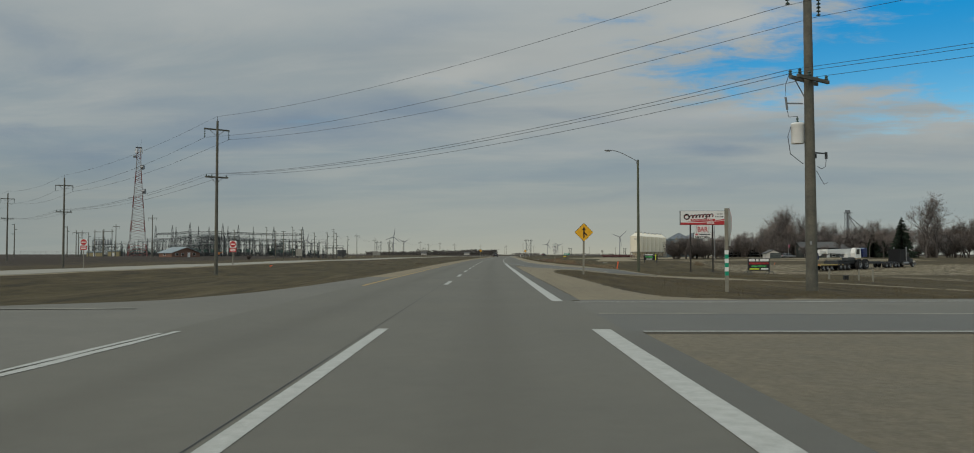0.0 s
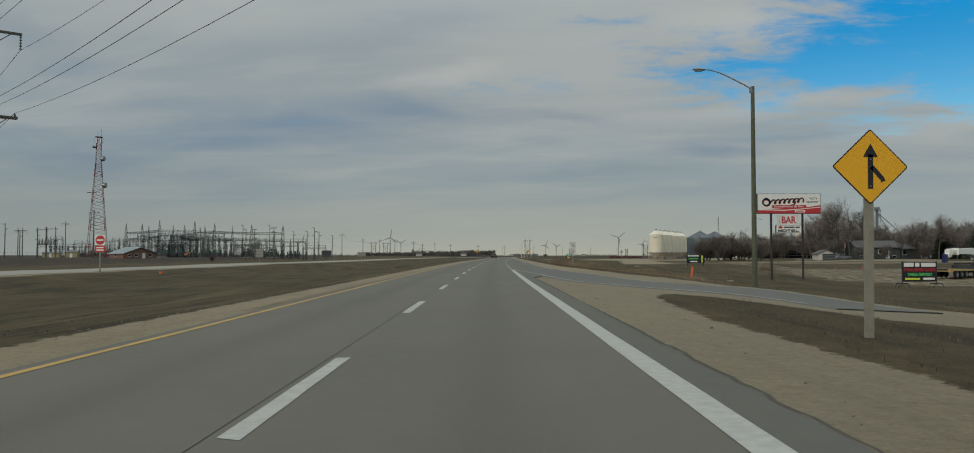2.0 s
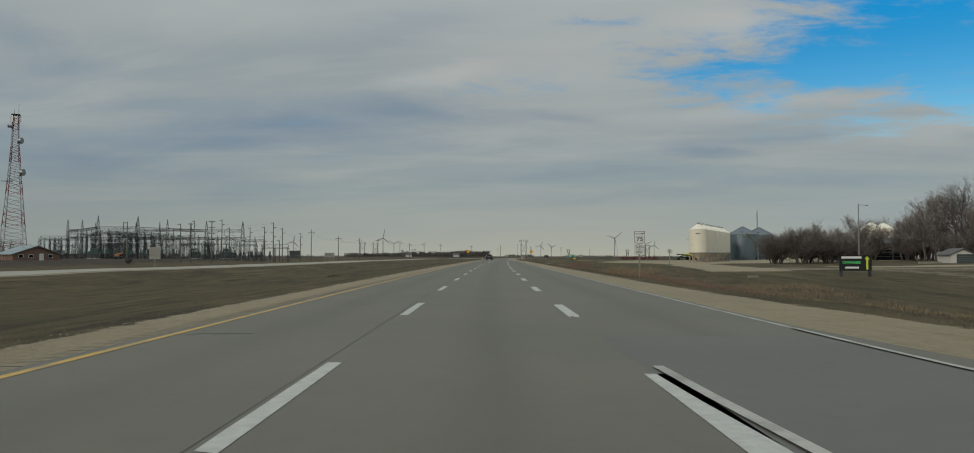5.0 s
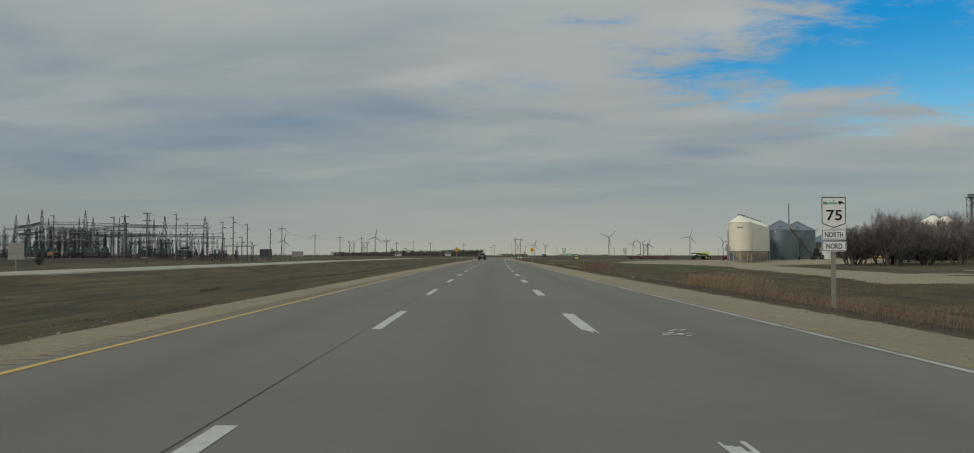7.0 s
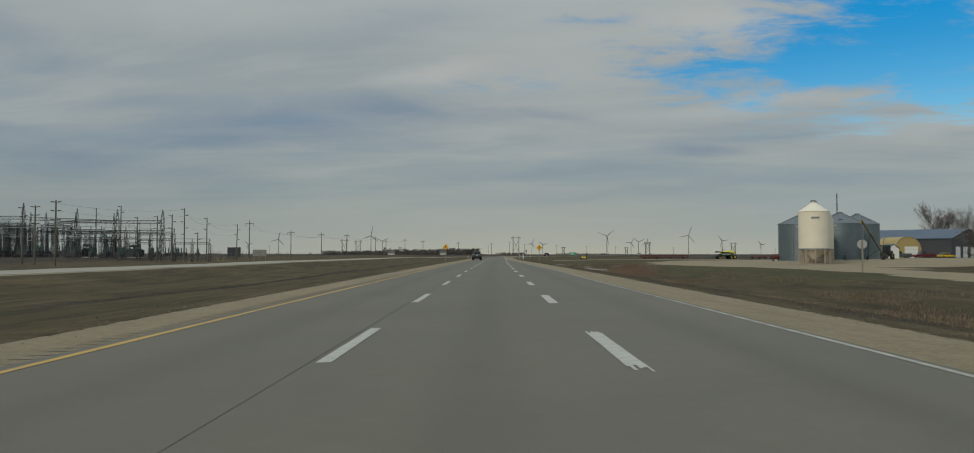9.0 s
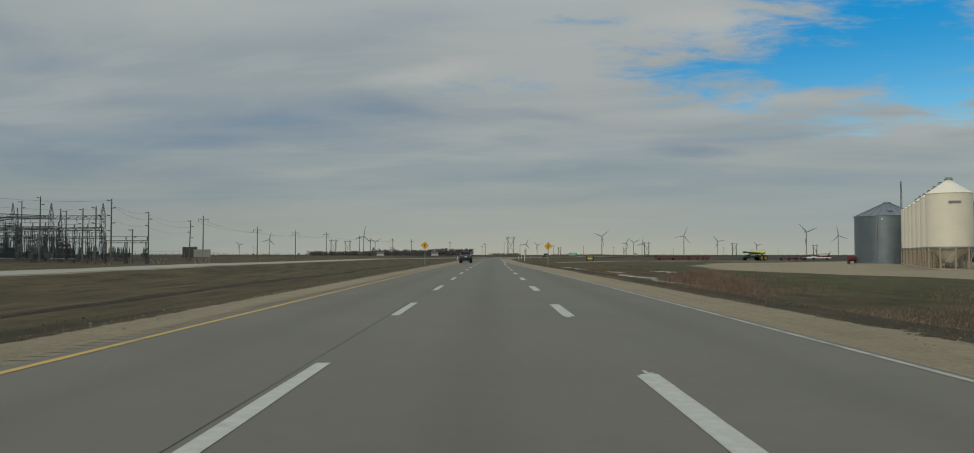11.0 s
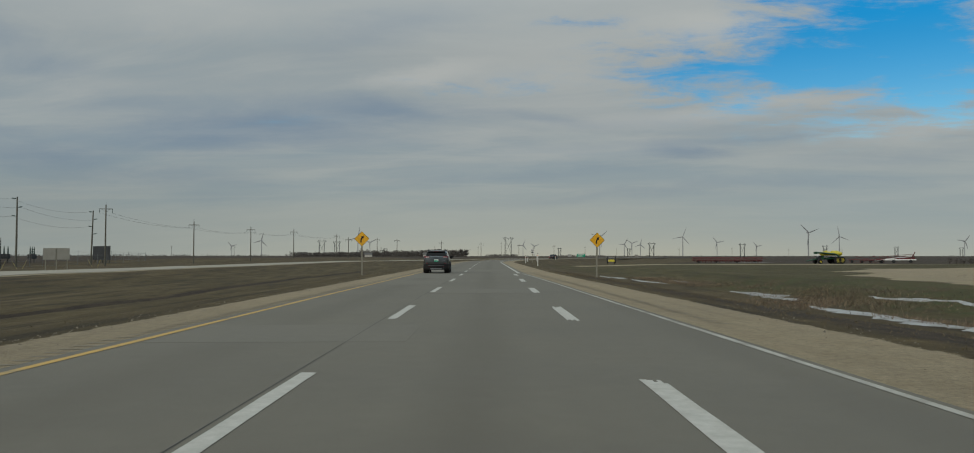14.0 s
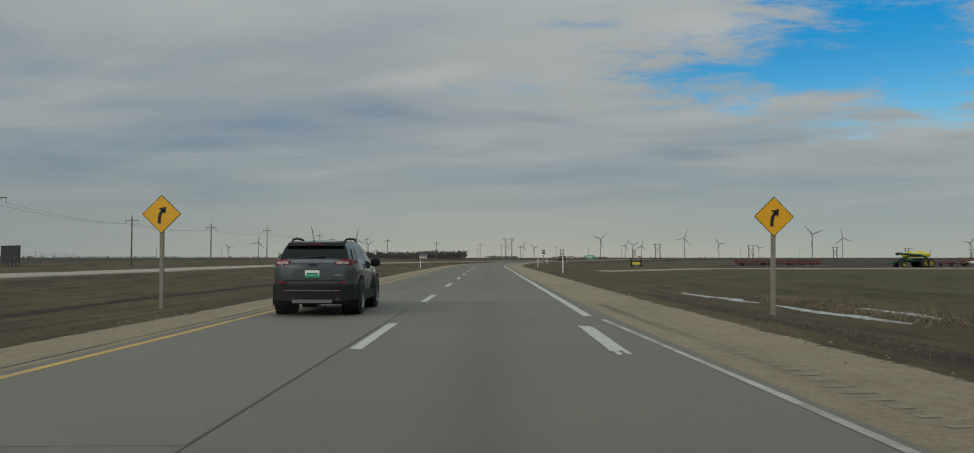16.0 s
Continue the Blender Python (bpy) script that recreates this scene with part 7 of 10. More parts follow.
packer(72.5, 521.0, 90.0, 512.5, "wide red harrow packer parked at the field edge", 48)
cultivator(116.5, 516, 125.5, 513.0, "faded red cultivator parked beside the field track", 11)
t = thing("swather_header", "white and red folded farm header on a transport frame", "farm implement", m=pose(128.6, 511.8, gz(128.6, 511.8), 0, 0, -12))
part("frame", Shape().beam((-6, 0, 0.8), (5, 0, 0.9), 0.28).beam((-6, 0, 0.7), (4.2, 0.5, 1.9), 0.18), M_WHITE, t, "white transport frame")
reel = Shape()
for k in range(6):
    a = 2 * math.pi * k / 6
    c_, s_ = 0.55 * math.cos(a), 0.55 * math.sin(a)
    reel.beam((-4.6, 0.6 + c_, 1.35 + s_), (4.6, 0.6 + c_, 2.05 + s_), 0.07)
    for i in range(5):
        f_ = i / 4
        reel.beam((-4.6 + 9.2 * f_, 0.6, 1.35 + 0.7 * f_), (-4.6 + 9.2 * f_, 0.6 + c_, 1.35 + 0.7 * f_ + s_), 0.06)
part("reel", reel, M_FARMRED, t, "open red reel")
part("deck", loft([[(-5.2, 0.2, 0.5), (-5.2, 1.5, 0.5), (-5.2, 1.4, 1.1), (-5.2, 0.2, 1.2)], [(4.8, 0.2, 0.9), (4.8, 1.5, 0.9), (4.8, 1.4, 1.5), (4.8, 0.2, 1.6)]]), M_FARMRED, t, "red header deck")
part("arm", Shape().beam((3.5, 0, 1), (4.8, 0, 3.1), 0.16).beam((-5, 0, 0.8), (-9.5, 0, 0.6), 0.14), M_FARMRED, t, "lift arm and tow pole")
for x in (-4, -1, 3.5):
    wo = wheel(t, 0, 0, 0.45, 0.25)
    wo.matrix_basis = pose(x, -0.3, 0.45, 0, 0, 90)
t = thing("seed_trailer", "small yellow trailer with black uprights in the field", "farm trailer", m=pose(48.7, 522.8, gz(48.7, 522.8)))
part("tank", Shape().box(0, 0, 0.9, 1.9, 1.4, 0.6, 0, 0.8), M_CARTYELLOW, t, "yellow tank")
for sgn in (-1, 1):
    part("upright", Shape().box(sgn * 1.2, 0, 1.1, 0.28, 0.3, 1.9), M_BLACK, t, "black upright")
    wo = wheel(t, 0, 0, 0.35, 0.25 * sgn)
    wo.matrix_basis = pose(sgn * 1.0, 0, 0.35)
t = thing("fuel_tank", "small red fuel tank on a stand beside the grey bin", "tank", m=pose(68.3, 359.9, gz(68.3, 359.9)))
part("tank", Shape().rod((-0.7, 0, 0.9), (0.7, 0, 0.9), 0.42, None, 16), M_FARMRED, t, "red tank", True)
for x in (-0.6, 0.6):
    part("stand", Shape().box(x, 0, 0.25, 0.12, 0.9, 0.5), M_DARKSTEEL, t)
t = thing("tractor", "dark green tractor standing at the auger's intake", "tractor", m=pose(94.3, 362.6, gz(94.3, 362.6), 0, 0, 55))
part("bonnet", Shape().box(1.3, 0, 1.35, 2.0, 0.9, 0.9, 0, 0.9), M_FARMGREEN, t, "green bonnet")
part("cab", Shape().box(-0.5, 0, 2.2, 1.5, 1.5, 1.7, 0, 0.9), M_GLASSDARK, t, "glazed cab")
part("cab_roof", Shape().box(-0.5, 0, 3.1, 1.6, 1.6, 0.15), M_FARMGREEN, t)
part("chassis", Shape().box(0.4, 0, 0.9, 3.6, 0.6, 0.5), M_DARKSTEEL, t)
for x, r_ in ((-0.8, 0.95), (1.7, 0.65)):
    for sgn in (-1, 1):
        wo = wheel(t, 0, 0, r_, 0.5 * sgn, 0.55, M_CARTYELLOW)
        wo.matrix_basis = pose(x, sgn * 0.95, r_, 0, 0, 90)


# ---- the left-hand side: switchyard, mast, poles ----
M_ACIDDULL = material("dull_yellow_plastic", (0.36, 0.31, 0.12), 0.6, vary=0.15)
M_BOARD = material("bleached_board", (0.27, 0.265, 0.235), 0.8, vary=0.12, scale=1.0)
def lattice(s, p, q, w0, w1, bars_, leg=0.09, web=0.05):
    """A four-legged lattice from p to q, with its width w0 at p and w1 at q."""
    p, q = Vector(p), Vector(q)
    d = (q - p)
    ax = Vector((1, 0, 0)) if abs(d.normalized().z) > 0.7 else Vector((0, 0, 1))
    b = d.cross(ax).normalized()
    a = b.cross(d).normalized()
    def corner(f, i):
        w = (w0 + (w1 - w0) * f) / 2
        sa, sb = ((-1, -1), (1, -1), (1, 1), (-1, 1))[i % 4]
        return p + d * f + a * (w * sa) + b * (w * sb)
    for i in range(4):
        s.rod(corner(0, i), corner(1, i), leg, leg * 0.75, 4, False)
    for k in range(bars_):
        f0, f1 = k / bars_, (k + 1) / bars_
        for i in range(4):
            if (k + i) % 2:
                s.rod(corner(f0, i), corner(f1, i + 1), web, None, 3, False)
            else:
                s.rod(corner(f0, i + 1), corner(f1, i), web, None, 3, False)
    return s


# red and white telecommunication tower
TX, TY = -183, 421.5
g = gz(TX, TY)
t = thing("telecom_tower", "tall red and white lattice telecommunication tower with dish antennas", "tower", m=pose(TX, TY, g, 0, 0, 20))
M_TOWRED = material("tower_red_paint", (0.185, 0.055, 0.048), 0.6, 0.2, vary=0.15)
M_TOWWHITE = material("tower_white_paint", (0.33, 0.32, 0.315), 0.6, 0.2, vary=0.1)
Hh = 57.0
for k in range(9):
    f0, f1 = k / 9, (k + 1) / 9
    def wid(f):
        return 9.2 + (2.0 - 9.2) * min(1.0, f * 1.18) ** 0.86 if f < 0.85 else 2.0
    part("tower_section", lattice(Shape(), (0, 0, Hh * f0), (0, 0, Hh * f1), wid(f0), wid(f1), 4 if k < 5 else 6, 0.19, 0.10), M_TOWRED if k % 2 == 0 else M_TOWWHITE, t, "red lattice section" if k % 2 == 0 else "white lattice section")
part("platform", Shape().box(0, 0, Hh - 0.2, 3.0, 3.0, 0.25), M_GREYSTEEL, t)
for k in range(6):
    a = k * math.pi / 3
    part("panel_antenna", Shape().box(1.7 * math.cos(a), 1.7 * math.sin(a), Hh - 2.0, 0.3, 0.3, 2.6, math.degrees(a)), M_WHITE, t)
part("whip_antenna", Shape().rod((1.0, 0, Hh), (1.0, 0, Hh + 4.5), 0.07, 0.03, 6), M_GREYSTEEL, t)
part("whip_antenna", Shape().rod((-0.6, 0.5, Hh), (-0.6, 0.5, Hh + 2.2), 0.06, 0.03, 6), M_GREYSTEEL, t)
for z, r_, sx in ((46.5, 1.2, 1), (34.0, 1.3, 1), (52.0, 0.6, -1)):
    part("dish", Shape().rod((sx * (wid(z / Hh) / 2 + 0.2), -0.9, z), (sx * (wid(z / Hh) / 2 + 1.5), -1.4, z), r_, r_, 18), M_GALV, t, "drum-shaped dish antenna", True)
part("rest_platform", Shape().box(-2.6, 0, 30.5, 4.0, 1.0, 0.2), M_GREYSTEEL, t)

# control building
M_PALEROOF = material("pale_blue_grey_roof", (0.30, 0.345, 0.36), 0.6, 0.1, vary=0.08, scale=0.6)
gabled("control_building", "brown brick control building with a pale blue-grey metal roof", pose(-126.5, 331, gz(-126.5, 331), 0, 0, 53), 12.6, 9.5, 1.75, 3.9, M_BRICK, M_PALEROOF, "y", 0.6, ribs=10,
       windows=(("front", -4.2, 0.75, 1.1, 0.8), ("front", -1.6, 0.75, 1.1, 0.8), ("front", 3.6, 0.75, 1.1, 0.8), ("left", 0.5, 0.75, 1.2, 0.8)), doors=(("front", 1.2, 0.05, 1.0, 1.7),))
M_TAN = material("faded_tan_siding", (0.30, 0.255, 0.14), 0.8, vary=0.12, scale=0.7)
for x, y, w_, h_ in ((-200, 432, 5.4, 2.6), (-212, 436, 7.6, 2.0)):
    gabled("equipment_hut", "small tan equipment hut behind the tower", pose(x, y, gz(x, y), 0, 0, 12), w_, 4, h_, h_ + 0.6, M_TAN, M_GREENROOF, "x", 0.2, doors=(("front", 0, 0.05, 1.0, 1.8),))
for i, (x, y) in enumerate(((-226, 268), (-250, 276))):
    gabled("farm_house", "distant low farm building with a dark roof", pose(x, y, gz(x, y), 0, 0, 25 * i), 11, 7, 2.8, 5.0, M_PALEWALL if i % 2 else M_BRICK, M_SHINGLE, "x", 0.4)
# orange work platform standing in the yard
t = thing("work_lift", "orange boom lift parked in the switchyard", "machine", m=pose(-135, 406, gz(-135, 406), 0, 0, 20))
part("chassis", Shape().box(0, 0, 0.8, 2.6, 1.6, 0.6), M_DARKSTEEL, t)
M_LIFT = material("faded_orange_paint", (0.34, 0.135, 0.04), 0.6, vary=0.12)
part("engine_cover", Shape().box(-0.5, 0, 1.5, 1.6, 1.4, 0.9, 0, 0.9), M_LIFT, t, "orange engine cover")
part("boom", Shape().beam((-0.8, 0, 1.9), (1.6, 0, 2.3), 0.26).beam((-0.8, 0.1, 1.9), (1.2, 0.1, 2.0), 0.2), M_LIFT, t, "folded orange boom")
part("basket", Shape().beam((1.5, -0.6, 2.0), (1.5, 0.6, 2.0), 0.08).beam((1.5, -0.6, 3.0), (1.5, 0.6, 3.0), 0.06).beam((1.5, -0.6, 2.0), (1.5, -0.6, 3.0), 0.06).beam((1.5, 0.6, 2.0), (1.5, 0.6, 3.0), 0.06).box(1.9, 0, 1.98, 1.0, 1.3, 0.06), M_LIFT, t, "work basket")
for x in (-0.9, 0.9):
    for sgn in (-1, 1):
        part("wheel", Shape().rod((x, sgn * 0.7, 0.42), (x, sgn * 1.0, 0.42), 0.42, None, 14), M_RUBBER, t, smooth=True)

# lattice gantries
rnd = random.Random(7)
GROUP = "switchyard gantries"


def gantry_tower(x, y, top, spike):
    t = thing("gantry_tower", "dark grey lattice gantry tower with a pointed peak", "switchyard steel", GROUP, pose(x, y, gz(x, y)))
    part("shaft", lattice(Shape(), (0, 0, 0), (0, 0, top), 1.7, 1.1, 9, 0.10, 0.055), M_GREYSTEEL, t)
    part("peak", lattice(Shape(), (0, 0, top), (0, 0, spike), 1.1, 0.12, 4, 0.07, 0.045), M_GREYSTEEL, t)
    return t


def gantry_beam(p, q):
    m_ = (Vector(p) + Vector(q)) / 2
    t = thing("gantry_beam", "horizontal lattice beam between gantry towers", "switchyard steel", GROUP, pose(m_.x, m_.y, 0))
    a, b = Vector(p) - Vector((m_.x, m_.y, 0)), Vector(q) - Vector((m_.x, m_.y, 0))
    n = max(6, int((b - a).length / 1.3))
    part("truss", lattice(Shape(), a, b, 1.05, 1.05, n, 0.08, 0.05), M_GREYSTEEL, t)
    for k in range(3):
        f = 0.25 + 0.25 * k
        c = a.lerp(b, f)
        part("insulator_string", disc_string(Shape(), c.x, c.y, c.z - 0.5, 1.7, 0.16, 6), M_INSUL, t, "hanging insulator string", True)


LINE_B = [(-110.5, 480, 13.4, 17.3), (-129, 485, 13.6, 17.7), (-162, 523, 15.2, 20.0), (-193, 558, 15.2, 20.2)]
LINE_A = [(-154, 468, 14.4, 18.9), (-177, 479, 14.8, 20.0), (-200, 511, 14.8, 19.4), (-224, 544, 15.4, 20.9)]
LINE_C = [(-163, 560, 11.6, 20.0), (-181, 561, 11.6, 20.4), (-201, 560, 11.6, 20.4), (-217, 561, 11.6, 20.0)]
for line_ in (LINE_B, LINE_A, LINE_C):
    for i, (x, y, top, spike) in enumerate(line_):
        gantry_tower(x, y, top, spike)
        if i:
            p = line_[i - 1]
            gantry_beam((p[0] - 0.5, p[1], p[2] - 0.6), (x + 0.5, y, top - 0.6))
            gantry_beam((p[0] - 0.5, p[1] + 0.6, p[2] - 4.2), (x + 0.5, y + 0.6, top - 4.2))
gantry_beam((-129, 485.6, 13.0), (-154, 468.6, 13.6))
gantry_beam((-162, 523, 12.0), (-177, 479.6, 12.4))
gantry_beam((-162, 523.6, 10.4), (-163, 559.4, 10.8))

# bus frames with post insulators, at the height of a house
def bus_frame(x, y, w_, h_, rz):
    t = thing("bus_support", "low steel bus frame with post insulators in the switchyard", "switchyard steel", "low bus frames", pose(x, y, gz(x, y), 0, 0, rz))
    n = max(2, int(w_ / 4.5))
    for i in range(n + 1):
        px = -w_ / 2 + w_ * i / n
        part("column", lattice(Shape(), (px, 0, 0), (px, 0, h_), 0.65, 0.55, 6, 0.06, 0.035), M_GREYSTEEL, t)
        part("post_insulator", Shape().lathe(px, 0, [(0.09, h_ + 0.3), (0.17, h_ + 0.45), (0.09, h_ + 0.6), (0.17, h_ + 0.75), (0.09, h_ + 0.9), (0.17, h_ + 1.05), (0.08, h_ + 1.3)], 8), M_INSUL, t, smooth=True)
    part("top_beam", lattice(Shape(), (-w_ / 2, 0, h_), (w_ / 2, 0, h_), 0.6, 0.6, int(w_ / 1.0), 0.06, 0.035), M_GREYSTEEL, t)
    part("bus_tube", Shape().rod((-w_ / 2, 0, h_ + 1.35), (w_ / 2, 0, h_ + 1.35), 0.07, None, 6), M_GALV, t)
    return t


# one long low bus bridge from the roadside poles into the yard, and a packed block of bays round the inner towers
for i in range(5):
    bus_frame(-91 - 13.2 * i, 424 + 6.0 * i, 13.5, 8.3, 155.6)
bus_frame(-83, 431, 11, 5.6, 175)
for i in range(3):
    bus_frame(-100 - 13.2 * i, 446 + 6.0 * i, 13.5, 6.4, 155.6)
for k in range(26):
    x, y = -143 - rnd.random() * 46, 448 + rnd.random() * 50
    bus_frame(x, y, rnd.choice((9, 13.5, 13.5, 18)), rnd.choice((5.5, 7.0, 8.5, 10.0, 11.0)), rnd.choice((150, 155, 60, 65)))
for k in range(12):
    x, y = -190 - rnd.random() * 40, 440 + rnd.random() * 70
    bus_frame(x, y, rnd.choice((9, 13.5)), rnd.choice((4.2, 5.5, 7.0, 9.0)), rnd.choice((150, 155, 60, 65)))
for k in range(9):
    x, y = -105 - rnd.random() * 40, 430 + rnd.random() * 60
    bus_frame(x, y, rnd.choice((4.5, 9)), rnd.choice((4.2, 5.0, 6.0)), rnd.choice((150, 155, 60, 65)))


def breaker(m):
    t = thing("circuit_breaker", "grey switchgear unit with three tall bushings", "switchgear", "switchgear units", m)
    part("tank", Shape().box(0, 0, 1.5, 2.4, 1.0, 1.1), M_GREYSTEEL, t)
    for sx in (-0.9, 0, 0.9):
        part("bushing", Shape().lathe(sx, 0, [(0.16, 2.05), (0.2, 2.3), (0.12, 2.5), (0.19, 2.7), (0.12, 2.9), (0.18, 3.1), (0.1, 3.4), (0.05, 3.9)], 8), M_INSUL, t, smooth=True)
    for sx in (-0.9, 0.9):
        part("leg", Shape().beam((sx, 0, 0), (sx, 0, 1.0), 0.14), M_GREYSTEEL, t)
    return t


b0 = breaker(pose(-104, 400, gz(-104, 400)))
for k in range(96):
    x = -97 - rnd.random() * 112
    y = 412 + (-97 - x) * 0.20 + rnd.random() * 70
    copy_thing(b0, pose(x, y, gz(x, y), 0, 0, rnd.choice((0, 90))))


def transformer_bank(x, y, rz):
    t = thing("power_transformer", "large green-grey power transformer with cooling fins", "transformer", "power transformers", pose(x, y, gz(x, y), 0, 0, rz) @ Matrix.Diagonal((0.72, 0.72, 0.72, 1)))
    part("tank", Shape().box(0, 0, 2.3, 6.0, 3.0, 3.8), M_TRAFO, t, "green-grey tank")
    for sx in (-3.6, 3.6):
        for i in range(6):
            part("radiator", Shape().box(sx, -1.3 + i * 0.52, 2.2, 0.9, 0.12, 3.0), M_TRAFO, t)
    part("conservator", Shape().rod((-2.6, 1.2, 5.4), (2.2, 1.2, 5.4), 0.55, None, 14), M_TRAFO, t, "oil conservator drum", True)
    for sx in (-1.8, 0, 1.8):
        part("bushing", Shape().lathe(sx, -0.7, [(0.22, 4.2), (0.3, 4.6), (0.18, 4.9), (0.28, 5.2), (0.16, 5.5), (0.25, 5.8), (0.08, 6.6)], 8), M_INSUL, t, smooth=True)
    part("plinth", Shape().box(0, 0, 0.2, 7.5, 4.0, 0.5), M_CONC, t)


M_TRAFO = material("green_grey_tank_paint", (0.035, 0.055, 0.050), 0.55, 0.2, vary=0.12)
for x, y, rz in ((-109, 452, 0), (-118, 440, 90), (-160, 440, 0)):
    transformer_bank(x, y, rz)

# fence round the yard
FENCE = [(-84, 410), (-150, 380), (-235, 400), (-235, 575), (-90, 530), (-84, 410)]
M_CHAIN = material("chain_link_wire", (0.16, 0.165, 0.17), 0.6, 0.5)
t = thing("chain_link_fence", "chain-link fence with steel posts round the switchyard", "fence")
for (ax, ay), (bx, by) in zip(FENCE, FENCE[1:]):
    n = int(math.hypot(bx - ax, by - ay) / 6)
    for i in range(n):
        x, y = ax + (bx - ax) * i / n, ay + (by - ay) * i / n
        part("post", Shape().rod((x, y, gz(x, y) - 0.1), (x, y, gz(x, y) + 2.6), 0.045, None, 5), M_CHAIN, t)
    for h_ in (0.15, 1.2, 2.3):
        part("rail", Shape().line([(ax + (bx - ax) * i / n, ay + (by - ay) * i / n, gz(ax + (bx - ax) * i / n, ay + (by - ay) * i / n) + h_) for i in range(n + 1)], 0.025, 4), M_CHAIN, t)


# single poles with side insulators along the far road
def side_pole(x, y, h_, arms, label, lean=0.0, rz=0.0, both=False):
    t = thing("utility_pole", label, "utility pole", "poles beside the switchyard", pose(x, y, gz(x, y), 0, lean, rz))
    part("pole", Shape().rod((0, 0, -0.3), (0, 0, h_), 0.22, 0.13, 9), M_WOOD, t, "weathered wooden pole", True)
    for k in range(arms):
        z = h_ - 0.4 - 1.75 * k
        for sx in ((-1, 1) if both else ((1 if k % 2 else -1),)):
            part("post_insulator", Shape().rod((0, 0, z), (sx * 1.05, 0, z + 0.18), 0.06, 0.06, 6).rod((sx * 0.35, 0, z + 0.06), (sx * 0.95, 0, z + 0.16), 0.12, 0.1, 8), M_INSUL, t, "horizontal post insulator")
    return t


LB = "wooden pole with side-mounted insulators near the switchyard"
side_pole(-79.5, 343.3, 12.9, 4, LB, both=True)
side_pole(-90.5, 356.5, 12.6, 4, LB, both=True)
side_pole(-94.6, 359.2, 12.4, 3, LB)
side_pole(-79.3, 413.7, 15.2, 5, LB)
side_pole(-92.0, 427.0, 13.6, 4, LB)
side_pole(-107.4, 450.3, 13.5, 4, LB)
side_pole(-82.5, 413.0, 13.4, 4, LB)
side_pole(-84.6, 449.5, 14.2, 3, LB)
side_pole(-84.2, 481.4, 13.2, 4, LB, 1.6)
side_pole(-81, 430, 8.8, 2, LB)
for x, y, h_ in ((-172, 330, 12.6), (-173, 341, 10.2), (-188, 380, 11.5), (-176, 300, 12.5), (-184, 296, 12.5), (-196, 300, 16), (-201, 303, 15), (-117, 372, 12.5), (-128, 466, 17), (-104.5, 431, 16.2)):
    side_pole(x, y, h_, rnd.choice((2, 3)), "plain wooden pole among the switchyard lines")
for x, y, h_, rz in ((-119, 286, 15.0, 15), (-166, 360, 14.4, 15), (-176, 345, 11.4, 20), (-168, 334, 11.0, 20)):
    t_pole(x, y, h_, h_ - 0.9, 0, rz, "wooden power pole with a crossarm near the control building", False)


def regulator_rack(x, y):
    """Two poles side by side with voltage regulator cans slung between them."""
    t = thing("regulator_rack", "pair of wooden poles carrying grey voltage regulator cans", "utility pole", "regulator racks", pose(x, y, gz(x, y), 0, 0, 25))
    for sx in (-1.5, 1.5):
        part("pole", Shape().rod((sx, 0, -0.3), (sx, 0, 11.2), 0.2, 0.14, 9), M_WOOD, t, smooth=True)
    part("platform", Shape().box(0, 0, 5.0, 3.6, 1.0, 0.2), M_GREYSTEEL, t)
    part("crossarm", Shape().box(0, 0.2, 10.4, 4.2, 0.14, 0.18), M_WOOD, t)
    for sx in (-0.95, 0.0, 0.95):
        can = part("regulator_can", Shape().lathe(sx, -0.25, [(0.34, 5.1), (0.36, 5.2), (0.36, 6.7), (0.30, 6.85), (0.1, 6.9)], 14), M_GALV, t, "grey regulator can", True)
        part("bushing", Shape().lathe(sx, -0.25, [(0.06, 6.9), (0.1, 7.0), (0.05, 7.1), (0.09, 7.2), (0.03, 7.5)], 8), M_INSUL, can, smooth=True)


regulator_rack(-154, 327)
regulator_rack(-162, 336)
LT = "wooden power pole with a hung crossarm beside the far road"
for x, y, h_ in ((-77.2, 473, 14.2), (-73.8, 524, 12.4), (-70.7, 576, 12.4), (-67, 632, 12.4), (-60, 705, 12.4), (-48, 790, 12.4)):
    t_pole(x, y, h_, h_ - 1.0, 0, 12, LT, False)
pts = [(-77.2, 473, 14.2), (-73.8, 524, 12.4), (-70.7, 576, 12.4), (-67, 632, 12.4), (-60, 705, 12.4), (-48, 790, 12.4)]
WL = "thin power line strung between poles along the far road"
for off in (-1.3, 1.3):
    line_ = []
    for (ax, ay, ah), (bx, by, bh) in zip(pts, pts[1:]):
        line_ += sag_line((ax + off, ay, gz(ax, ay) + ah - 2), (bx + off, by, gz(bx, by) + bh - 2), 0.8, 8)
    tagged(part("power_line", Shape().line(line_, 0.02, 3), M_WIRE), WL, "power line", "overhead lines")
run = [(-79.5, 343.3, 12.9), (-79.3, 413.7, 15.2), (-84.6, 449.5, 14.2), (-84.2, 481.4, 13.2)]
